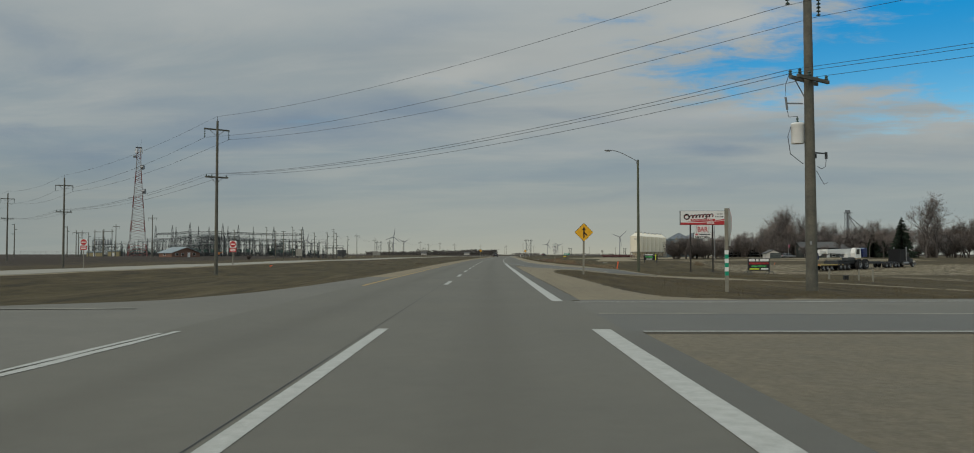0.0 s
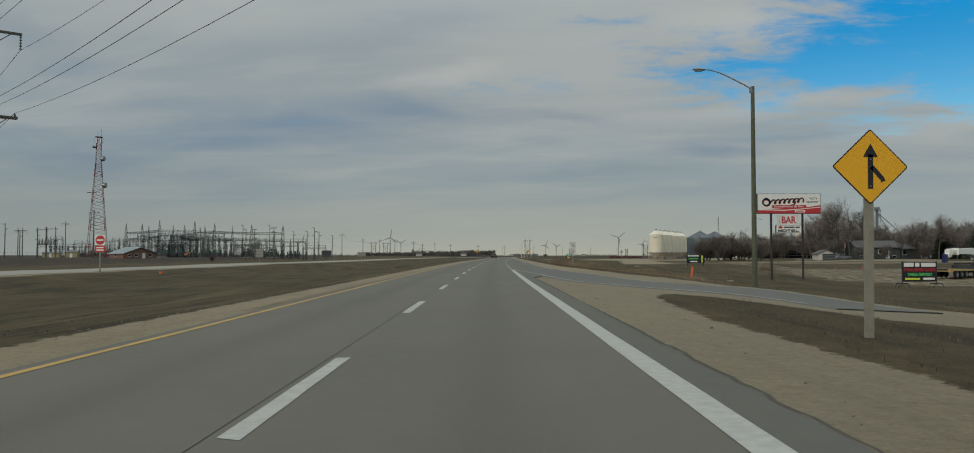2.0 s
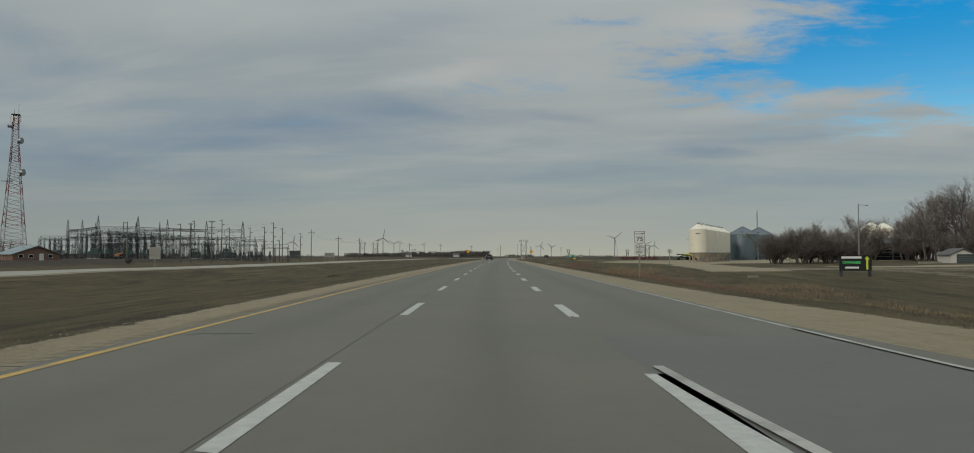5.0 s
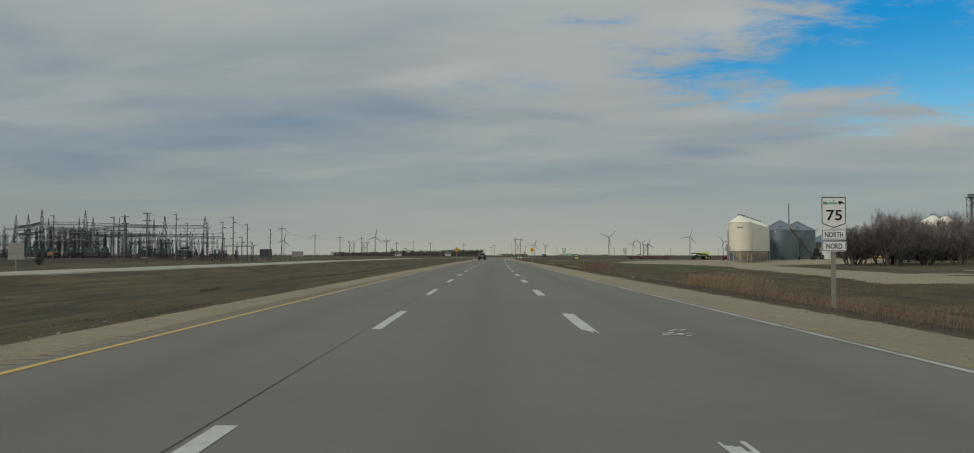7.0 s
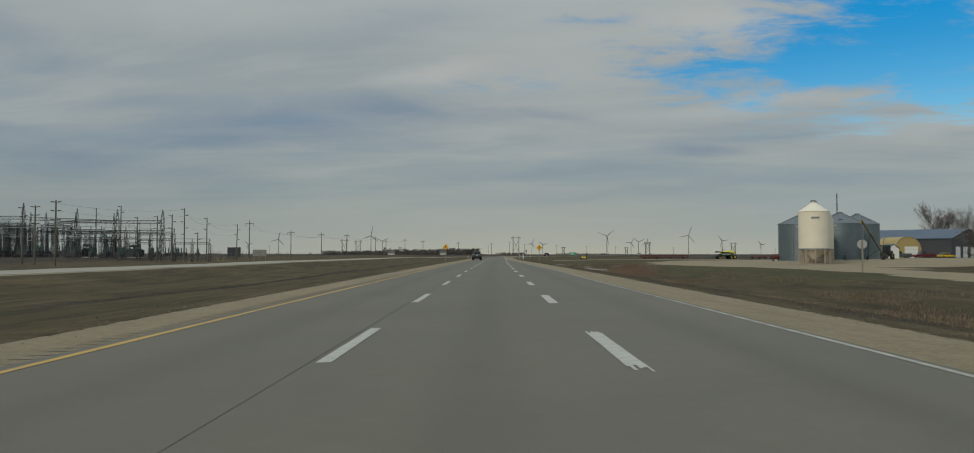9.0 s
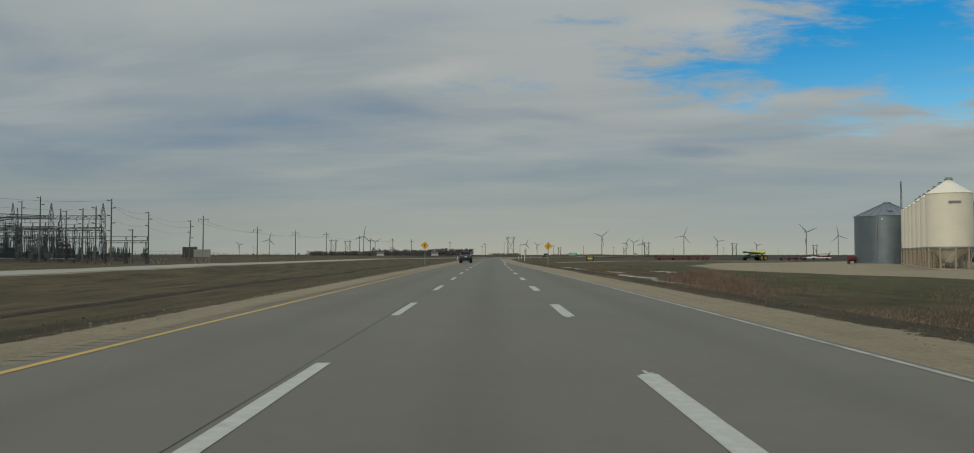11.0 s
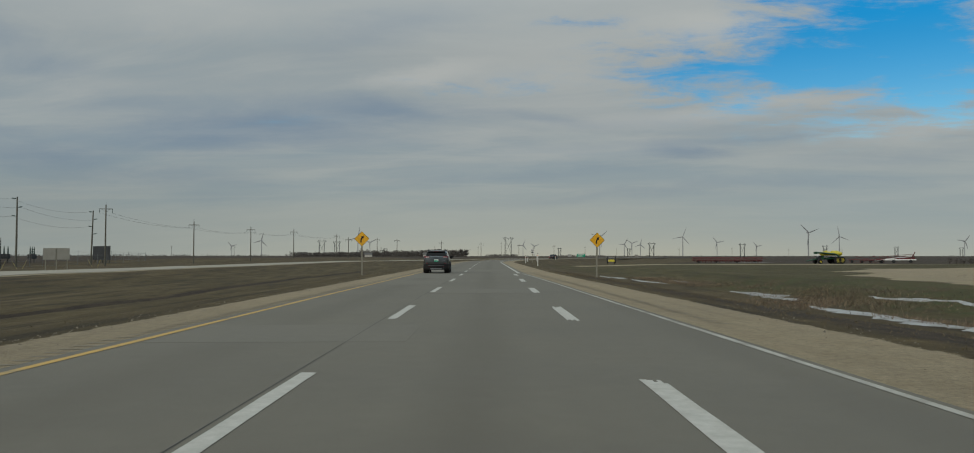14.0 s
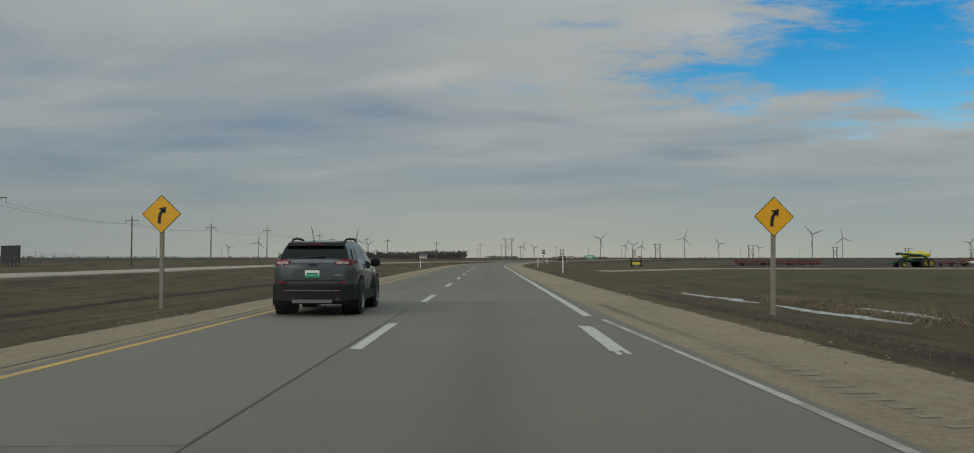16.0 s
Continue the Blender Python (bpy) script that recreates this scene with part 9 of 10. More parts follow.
far_woods(-168, 1100, -96, 1120, 50, 4, 5.5, 420, 1, "dark line of bare trees across the fields")
far_woods(-96, 1110, 8, 1100, 60, 3.5, 9.5, 560, 2, "dark grove of bare trees beyond the field")
far_woods(-700, 1500, -230, 1650, 60, 2.2, 4.6, 420, 3, "low far tree line on the horizon")
far_woods(62, 2100, 131, 2110, 60, 3.5, 6.5, 160, 4, "low far tree line on the horizon")
far_woods(205, 2120, 350, 2150, 60, 2.0, 4.5, 200, 14, "low far tree line on the horizon")
far_woods(350, 2300, 1500, 2300, 80, 1.2, 4.0, 600, 5, "low far tree line on the horizon")
far_woods(135, 490, 152, 494, 6, 0.8, 2.4, 60, 6, "low brush at the edge of the yard")
for i, (x, y) in enumerate(((-88, 1092), (-30, 1090), (240, 2050), (420, 2200))):
    gabled("farm_house", "tiny white farm house among far trees", pose(x, y, gz(x, y)), 7, 5, 2.4, 4, M_PALEWALL, M_SHINGLE, "x", 0.4)


def turbine(x, y, hub, rot, yaw, label="white wind turbine standing far out on the plain"):
    t = thing("wind_turbine", label, "wind turbine", "wind turbines on the horizon", pose(x, y, gz(x, y), 0, 0, yaw))
    part("tower", Shape().rod((0, 0, 0), (0, 0, hub), hub * 0.03, hub * 0.018, 10, False), M_TURB, t, smooth=True)
    part("nacelle", Shape().box(0, 1.5, hub + 1, 4.2, 11, 4.2), M_TURB, t)
    part("hub", Shape().rod((0, -5.5, hub + 1), (0, -3.6, hub + 1), 1.2, 2.0, 10), M_TURB, t)
    for k in range(3):
        a = radians(rot + 120 * k)
        c, s_ = math.cos(a), math.sin(a)
        L = hub * 0.54
        b = Shape()
        for f0, f1, w0, w1 in ((0.02, 0.2, 1.3, 2.5), (0.2, 1.0, 2.5, 0.7)):
            p, q = Vector((c * L * f0, -4.6, hub + 1 + s_ * L * f0)), Vector((c * L * f1, -4.6, hub + 1 + s_ * L * f1))
            n_ = Vector((-s_, 0, c))
            b.add([p - n_ * w0, p + n_ * w0, q + n_ * w1, q - n_ * w1, p - n_ * w0 + Vector((0, 0.8, 0)), p + n_ * w0 + Vector((0, 0.8, 0)), q + n_ * w1 + Vector((0, 0.4, 0)), q - n_ * w1 + Vector((0, 0.4, 0))], [(0, 1, 2, 3), (7, 6, 5, 4), (0, 3, 7, 4), (1, 5, 6, 2)])
        part("blade", b, M_TURB, t)


# bearing (x per metre ahead, from the road's start), distance, hub height, turn of the rotor
for brg, d, hub, rot, yw in ((0.161, 4550, 96, 40, 10), (0.2585, 4700, 100, 70, -12), (0.397, 3560, 88, 20, 15), (0.4415, 4650, 96, 100, 0), (0.2985, 4700, 70, 10, 5), (0.190, 4700, 62, 60, 5), (0.199, 4700, 66, 25, -8), (0.209, 4750, 60, 80, 0), (0.5835, 4200, 62, 50, 0), (0.345, 4700, 50, 12, 0), (-0.2245, 3720, 62, 75, 0), (-0.118, 4300, 92, 80, 20), (-0.105, 4700, 70, 30, 0), (-0.262, 4600, 50, 15, 0), (0.072, 4750, 58, 66, 0), (0.085, 4750, 52, 20, 0)):
    y = d / math.sqrt(1 + brg * brg)
    turbine(brg * y, y, hub, rot, yw)


def pylon(x, y, h_, label="lattice transmission pylon far across the fields"):
    """A guyed double-mast delta pylon."""
    t = thing("pylon", label, "pylon", "transmission pylons", pose(x, y, gz(x, y)))
    s = Shape()
    w_ = h_ * 0.15
    for sx in (-1, 1):
        lattice(s, (sx * w_, 0, 0), (sx * w_ * 1.0, 0, h_ * 0.82), h_ * 0.045, h_ * 0.04, 10, 0.16, 0.09)
        s.beam((sx * w_, 0, h_ * 0.82), (sx * w_ * 1.75, 0, h_ * 0.93), 0.28)
        s.beam((sx * w_, 0, h_ * 0.82), (sx * w_ * 0.72, 0, h_ * 1.0), 0.28)
        s.beam((sx * w_ * 0.72, 0, h_), (sx * w_ * 1.75, 0, h_ * 0.93), 0.24)
        s.beam((sx * w_, 0, h_ * 0.82), (0, 0, h_ * 0.50), 0.28).beam((0, 0, h_ * 0.50), (-sx * w_, 0, h_ * 0.12), 0.2)
    part("truss_head", Shape().beam((-w_ * 1.5, 0, h_ * 0.93), (w_ * 1.5, 0, h_ * 0.93), 0.3), M_GREYSTEEL, t)
    part("mast_frame", s, M_GREYSTEEL, t)
    for sx in (-1.5, 0, 1.5):
        part("insulator_string", Shape().rod((sx * w_, 0, h_ * 0.93), (sx * w_, 0, h_ * 0.84), 0.14, None, 5), M_INSUL, t)


for x, y, h_ in ((65.1, 1340, 26), (259, 1364, 20), (426, 1490, 21), (620, 1640, 20), (830, 1800, 20), (-204, 1500, 25), (-186, 1530, 24), (-184, 2300, 20), (1050, 1950, 20), (142, 1420, 12), (228, 1364, 11)):
    pylon(x, y, h_)
# a line of poles slanting away over the highway, and lone ones farther out
for x, y, h_ in ((-51, 684, 10.2), (-31, 731, 10.6), (-8, 782, 10.2), (18, 850, 10.4), (55, 1000, 11.2), (106, 1174, 12.6), (168, 1355, 13.2), (215, 1380, 12.4), (306, 1400, 12.6), (57, 1360, 19.0), (26, 1355, 13.5), (-100, 1340, 12.0), (-250, 1200, 12.0), (-330, 1230, 12.5), (390, 1430, 13.0), (480, 1450, 12.0)):
    t_pole(x, y, h_, h_ - 1.0, 0, 0, LT, False)

# ---- ice, puddles and wear ----
M_RUMBLE = material("milled_shoulder_grooves", (0.205, 0.177, 0.130), 0.95, vary=0.1)
def blob(name, label, cx, cy, rx, ry, seed, mat, lift=0.03, rot=0.0, kind="structure"):
    r = random.Random(seed)
    n = 96
    s = Shape()
    ca, sa_ = math.cos(radians(rot)), math.sin(radians(rot))
    zc = gz(cx, cy)
    ring = []
    for i in range(n):
        a = 2 * math.pi * i / n
        k = 1 + 0.45 * noise.noise((math.cos(a) * 1.7 + seed, math.sin(a) * 1.7, seed * 0.7)) + 0.30 * noise.noise((math.cos(a) * 4 + seed, math.sin(a) * 4, seed)) + 0.30 * noise.noise((math.cos(a) * 11 + seed, math.sin(a) * 11, seed)) + 0.2 * noise.noise((math.cos(a) * 26, math.sin(a) * 26, seed))
        px, py = rx * k * math.cos(a), ry * k * math.sin(a)
        ring.append((cx + px * ca - py * sa_, cy + px * sa_ + py * ca))
    s.v = [(cx, cy, zc + lift)] + [(x, y, gz(x, y) + lift) for x, y in [(cx + (q[0] - cx) * 0.5, cy + (q[1] - cy) * 0.5) for q in ring]] + [(x, y, gz(x, y) + lift - 0.02) for x, y in ring]
    s.f = [(0, 1 + i, 1 + (i + 1) % n) for i in range(n)] + [(1 + i, 1 + n + i, 1 + n + (i + 1) % n, 1 + (i + 1) % n) for i in range(n)]
    return tagged(part(name, s, mat, None, "", True), label, "ice" if mat is M_ICE else "puddle", kind=kind)


def ice_strip(label, pts, seed):
    """A winding strip of ice on the ditch floor: (x, y, half width) along its run."""
    s = Shape()
    run_ = []
    for a, b in zip(pts, pts[1:]):
        n = max(2, round(abs(b[1] - a[1]) / 0.22))
        run_ += [tuple(a[k] + (b[k] - a[k]) * i / n for k in range(3)) for i in range(n)]
    run_.append(pts[-1])
    for x, y, h_ in run_:
        x += 0.45 * noise.noise((y * 0.35, seed, 0.0))
        wl = 0.72 * h_ * max(0.05, 1 + 1.0 * noise.noise((y * 0.55, seed, 3.0)) + 0.9 * noise.noise((y * 1.9, seed, 5.0)))
        wr = 0.72 * h_ * max(0.05, 1 + 1.0 * noise.noise((y * 0.55, seed, 7.0)) + 0.9 * noise.noise((y * 1.9, seed, 9.0)))
        for k in range(5):
            px = x - wl + (wl + wr) * k / 4
            s.v.append((px, y, gz(px, y) + (0.045 if 0 < k < 4 else -0.02)))
    s.f = [(5 * j + k, 5 * j + k + 1, 5 * j + k + 6, 5 * j + k + 5) for j in range(len(run_) - 1) for k in range(4)]
    return tagged(part("ice_patch", s, M_ICE, None, "", True), label, "ice", kind="structure")


ICE = "thin strip of melting snow and ice along the ditch floor"
ice_strip(ICE, ((20.6, 290, 0.1), (20.6, 294, 0.5), (20.7, 300, 0.7), (21.2, 304, 0.25)), 1)
ice_strip(ICE, ((21.8, 304.5, 0.2), (21.9, 309, 0.8), (21.6, 314, 0.75), (21.5, 319, 0.9), (21.6, 323.5, 0.15)), 2)
ice_strip("broad patch of snow and ice beside cut brush in the ditch", ((23.0, 328.5, 0.2), (23.2, 331, 1.1), (23.5, 334, 1.3), (23.6, 337.5, 0.8), (23.2, 340, 0.1)), 3)
ice_strip(ICE, ((22.4, 354.5, 0.08), (22.3, 358, 0.5), (22.0, 363, 0.55), (21.8, 366, 0.05)), 4)
ice_strip(ICE, ((21.7, 368, 0.05), (21.6, 372, 0.7), (21.3, 377, 0.55), (21.0, 381, 0.08)), 8)
ice_strip("scraps of old snow lying on the ditch's far bank", ((26.2, 313, 0.1), (26.4, 317, 0.5), (26.8, 320, 0.15), (26.4, 323, 0.45), (26.0, 327, 0.1)), 5)
ice_strip("scraps of old snow lying on the ditch's far bank", ((25.0, 357, 0.08), (25.4, 360, 0.4), (25.2, 364, 0.08)), 6)
blob("ice_patch", "strip of old snow beside the field track", 84, 508, 7.5, 1.2, 21, M_ICE, 0.12, -10)
blob("ice_patch", "strip of old snow beside the field track", 118, 436, 6, 0.6, 22, M_ICE, 0.08, -6)
M_SNOW = material("dirty_old_snow", (0.46, 0.46, 0.45), 0.8, vary=0.1, scale=4, bump=0.4, bump_scale=20)
for k, (x, y, r_) in enumerate(((10.6, 193.0, 0.12), (11.0, 191.6, 0.08), (10.75, 193.6, 0.07))):
    lump = Shape()
    for j in range(4):
        f_ = j / 3
        lump.v += [(x + r_ * math.cos(f_ * 1.45) * (1 + 0.3 * noise.noise((math.cos(a_) * 2 + k, math.sin(a_) * 2, f_ * 2))) * math.cos(a_), y + r_ * math.cos(f_ * 1.45) * (1 + 0.3 * noise.noise((math.cos(a_) * 2 + k, math.sin(a_) * 2, f_ * 2))) * math.sin(a_), gz(x, y) - 0.02 + r_ * 0.55 * math.sin(f_ * 1.45)) for a_ in [2 * math.pi * i / 14 for i in range(14)]]
    lump.f = [(14 * j + i, 14 * j + (i + 1) % 14, 14 * j + 14 + (i + 1) % 14, 14 * j + 14 + i) for j in range(3) for i in range(14)] + [tuple(range(42, 56))]
    tagged(part("snow_lump", lump, M_SNOW, None, "", True), "small lump of dirty old snow on the shoulder's edge", "snow", "lumps of old snow")


def crack(pts, w_, parent, mat=M_SEAL, name="crack", lift=0.0045):
    s = Shape()
    n = len(pts)
    for i, p in enumerate(pts):
        d = (Vector(pts[min(n - 1, i + 1)]) - Vector(pts[max(0, i - 1)])).normalized()
        k = w_ * (0.4 + 0.6 * math.sin(math.pi * (i + 0.5) / n))
        for sg in (1, -1):
            s.v.append((xr(p[1]) + p[0] - d.y * k * sg, p[1] + d.x * k * sg, lift))
    s.f = [(2 * i, 2 * i + 1, 2 * i + 3, 2 * i + 2) for i in range(n - 1)]
    part(name, s, mat, parent)


rc = random.Random(9)


def jagged(u0, y0, u1, y1, n=9, j=0.08):
    return [(u0 + (u1 - u0) * i / n + rc.uniform(-j, j), y0 + (y1 - y0) * i / n + rc.uniform(-j, j)) for i in range(n + 1)]


crack(jagged(-0.95, 43.2, 0.3, 43.1), 0.03, road)
crack(jagged(-0.45, 43.1, -0.75, 40.6), 0.018, road)
crack(jagged(-2.9, 42.6, -2.3, 42.6, 4), 0.04, road)
crack(jagged(-4.2, 209.6, -2.2, 209.8), 0.03, road)
crack(jagged(-5.0, 116, -3.9, 116.2, 5), 0.025, road)
for k in range(9):
    y = rc.uniform(60, 290)
    u = rc.uniform(-4.8, 0.8)
    crack(jagged(u, y, u + rc.uniform(0.3, 1.6), y + rc.uniform(-0.3, 0.3), 6), rc.uniform(0.004, 0.009), road)
# pale relaid slabs across the two lanes
def slab_patch(u0, u1, y0, y1, mat=None):
    strip("slab_patch", lambda y: u0, lambda y: u1, spread([(y0, y1, 2.0)]), mat or M_SLAB, 2, 0.0025, parent=road, skirt=0.002)


M_SLAB = asphalt_material("pale_relaid_concrete", (0.141, 0.131, 0.105), (0.132, 0.123, 0.098))
slab_patch(-5.1, -2.02, 331, 346)
slab_patch(-5.1, 2.0, 349, 357)
slab_patch(-5.0, -1.1, 296.5, 299.5)
slab_patch(-1.9, 1.6, 312, 315.5)
slab_patch(-5.0, -2.05, 320, 326)
# splashes of white paint, and rumble strips on the shoulders
for k in range(13):
    su, sy_ = 3.05 + rc.uniform(-0.32, 0.36), 156.6 + rc.uniform(-0.5, 0.5)
    crack([(su, sy_), (su + rc.uniform(-0.16, 0.16), sy_ + rc.uniform(-0.22, 0.22))], rc.uniform(0.03, 0.10), road, M_LANEWHITE, "paint_splash", 0.0046 + 0.0006 * k)
# flat quads: the shade in each groove is put into a darker colour
rs = Shape()
for side, y0, y1 in ((-1, 60, 322), (1, 300, 348)):
    y = y0
    while y < y1:
        u = -5.78 if side < 0 else table(EDGE_LINE, y) + 0.95
        x = xr(y) + u
        z, w_ = gz(x, y) + 0.006, (0.17 if side < 0 else 0.13) + 0.04 * math.sin(y * 1.7)
        rs.add([(x - w_, y, z), (x + w_, y + 0.02, z), (x + w_, y + 0.12, z), (x - w_, y + 0.10, z)], [(0, 1, 2, 3)])
        y += 0.42 if side < 0 else 0.4
paint("edge_seam", lambda y: -5.60, lambda y: -5.54, 322, 430, M_SEAL, road, 1.0, 0.012, rag=0.02)
part("rumble_strip", rs, M_RUMBLE, road, "flat darker bars painting the shade in the shoulder's milled grooves")
# broken edge of the asphalt along the gravel, and loose clods
M_EDGEDARK = material("dark_damp_dirt", (0.075, 0.062, 0.046), 0.95, vary=0.25, scale=3)
# narrow wavering dark-brown line where asphalt meets gravel
for y0, y1 in ((24.5, 44), (45, 63), (64, 86)):
    n = int((y1 - y0) / 0.35)
    crack([(2.53 + 0.03 * noise.noise((i * 0.35, y0, 2.0)) + rc.uniform(-0.025, 0.025), y0 + (y1 - y0) * i / n) for i in range(n + 1)], 0.035, road, M_EDGEDARK, "dirt_seam", 0.006)
M_STONE = material("dusty_brown_stones", (0.135, 0.112, 0.080), 0.95, vary=0.2, scale=2, island=0.4)
cl = Shape()
rcl = random.Random(77)
for k in range(420):
    y = rcl.uniform(24, 90) if k < 240 else rcl.uniform(150, 345)
    u = (2.6 + abs(rcl.gauss(0, 0.5)) if rcl.random() < 0.45 else rcl.uniform(2.7, 8.5)) if k < 240 else table(SHOULDER_R, y) - abs(rcl.gauss(0, 0.8))
    x = xr(y) + u
    if gravel_at(x, y) < 0.6 or ramp_distance(x, y) < 2.1:
        continue
    z, r_ = gz(x, y), rcl.uniform(0.010, 0.026) * (1.8 if rcl.random() < 0.08 else 1.0)
    top_ = (x + rcl.uniform(-0.4, 0.4) * r_, y + rcl.uniform(-0.4, 0.4) * r_, z + r_ * rcl.uniform(0.6, 1.1))
    ring = [(x + r_ * 1.3 * math.cos(a_ + rcl.uniform(-0.3, 0.3)), y + r_ * 1.3 * math.sin(a_), z - 0.01) for a_ in (0, 1.26, 2.5, 3.77, 5.0)]
    cl.add(ring + [top_], [(i, (i + 1) % 5, 5) for i in range(5)])
M_PALESTONE = material("pale_limestone_crumbs", (0.185, 0.162, 0.122), 0.95, vary=0.15, scale=2, island=0.4)
ce = Shape()
for k in range(5200):
    y = rcl.uniform(34, 360)
    side = rcl.random() < 0.72
    x = xr(y) - table(LEFT_EDGE, y) + rcl.gauss(-0.1, 0.28) if side else xr(y) + table(SHOULDER_R, y) + rcl.gauss(0.15, 0.3)
    if not side and y < 150:
        continue
    z, r_ = gz(x, y), rcl.uniform(0.010, 0.024) * (1.7 if rcl.random() < 0.06 else 1.0)
    top_ = (x + rcl.uniform(-0.4, 0.4) * r_, y + rcl.uniform(-0.4, 0.4) * r_, z + r_ * rcl.uniform(0.6, 1.1))
    ring = [(x + r_ * 1.3 * math.cos(a_ + rcl.uniform(-0.3, 0.3)), y + r_ * 1.3 * math.sin(a_), z - 0.01) for a_ in (0, 1.26, 2.5, 3.77, 5.0)]
    ce.add(ring + [top_], [(i, (i + 1) % 5, 5) for i in range(5)])
tagged(part("stones", ce, M_PALESTONE, None, "", kind="stuff"), "pale crumbled stones along the edge of the gravel", "stones")
tagged(part("stones", cl, M_STONE, None, "", kind="stuff"), "small dark clods and stones lying on the gravel", "stones")


# ---- the dark sport utility vehicle in the left-hand lane ----
M_SUV = material("dark_grey_metallic_paint", (0.118, 0.132, 0.140), 0.20, 0.6, vary=0.04, scale=1.0)
M_PRIVACY = material("privacy_glass", (0.006, 0.007, 0.008), 0.12, vary=0.05, spec=0.25)
M_CLAD = material("black_plastic_cladding", (0.014, 0.014, 0.015), 0.7, vary=0.1, spec=0.25)
M_TAILRED = material("red_tail_lamp", (0.17, 0.012, 0.02), 0.15, vary=0.05)
M_TAILCLEAR = material("clear_tail_lamp", (0.46, 0.36, 0.36), 0.2, vary=0.05)
M_ALLOY = material("grey_alloy", (0.24, 0.245, 0.25), 0.35, 0.8, vary=0.05)


def smooth_ring(y, hw, z0, zs, zt, crown, n=7):
    """A body section at y: half width hw at height zs, closing in towards zt with a crowned top."""
    pts = []
    for f in (0.0, 0.35, 0.7, 1.0):
        pts.append((hw * (0.93 + 0.07 * math.sin(f * math.pi / 2)), y, z0 + (zs - z0) * f))
    for f in (0.35, 0.7, 1.0):
        pts.append((hw * (1 - 0.07 * f * f), y, zs + (zt - zs) * f))
    for f in (0.66, 0.33):
        pts.append((hw * 0.93 * f, y, zt + crown * (1 - f * f)))
    left = [(-p[0], p[1], p[2]) for p in pts[::-1]]
    return pts + [(0, y, zt + crown)] + left


SX, SY = xr(344) - 3.83, 343.0
suv = thing("sport_utility_vehicle", "dark grey sport utility vehicle in the outer lane", "car", m=pose(SX, SY, 0.0, 0, 0, -1.0))
WB0, WB1, R = 0.93, 3.64, 0.375
# lower body from the rear bumper to the nose
secs = []
for y, hw, z0, zt in ((0.02, 0.70, 0.62, 1.15), (0.09, 0.80, 0.50, 1.22), (0.24, 0.885, 0.42, 1.25), (0.45, 0.93, 0.38, 1.25), (0.93, 0.945, 0.36, 1.235), (1.9, 0.92, 0.34, 1.18), (2.9, 0.91, 0.34, 1.12), (3.4, 0.91, 0.36, 1.08), (3.9, 0.90, 0.40, 1.02), (4.35, 0.84, 0.46, 0.93), (4.56, 0.72, 0.52, 0.82), (4.62, 0.62, 0.56, 0.74)):
    secs.append(smooth_ring(y, hw, z0, z0 + (zt - z0) * 0.72, zt, 0.05 if y > 3 else 0.02))
body = part("body", loft([r[::-1] for r in secs]), M_SUV, suv, "dark metallic body", True)
# greenhouse
gh = []
for y, hw, zt in ((0.24, 0.78, 1.25), (0.33, 0.745, 1.39), (0.42, 0.70, 1.515), (0.60, 0.665, 1.615), (1.3, 0.69, 1.65), (2.1, 0.70, 1.645), (2.55, 0.71, 1.585), (3.05, 0.74, 1.36), (3.45, 0.79, 1.12)):
    zb = 1.08
    ring = [(0.86 - 0.08 * max(0.0, 1 - y / 1.2), y, zb), (hw + 0.06 * max(0.0, (1.64 - zt)), y, zt - 0.07), (hw * 0.93, y, zt), (hw * 0.5, y, zt + 0.02), (0, y, zt + 0.028)]
    gh.append(ring + [(-p[0], p[1], p[2]) for p in ring[-2::-1]])
part("roof_shell", loft([r[::-1] for r in gh]), M_SUV, suv, "roof and pillars in body colour", True)
# rear window, spoiler, side windows
rw = Shape()
rw.add([(-0.75, 0.225, 1.225), (0.75, 0.225, 1.225), (0.715, 0.31, 1.37), (-0.715, 0.31, 1.37), (0.655, 0.42, 1.53), (-0.655, 0.42, 1.53)], [(0, 1, 2, 3), (3, 2, 4, 5)])
rw.v = [(x, y - 0.03, z + 0.004) for x, y, z in rw.v]
part("rear_window", rw, M_PRIVACY, suv, "tinted rear window")
part("spoiler", loft([[(-0.62, 0.31, 1.535), (0.62, 0.31, 1.535), (0.60, 0.33, 1.595), (-0.60, 0.33, 1.595)], [(-0.64, 0.72, 1.58), (0.64, 0.72, 1.58), (0.62, 0.72, 1.64), (-0.62, 0.72, 1.64)]]), M_CLAD, suv, "black roof spoiler")
part("brake_lamp", Shape().box(0, 0.305, 1.565, 0.4, 0.012, 0.02), M_TAILRED, suv, "high brake lamp")
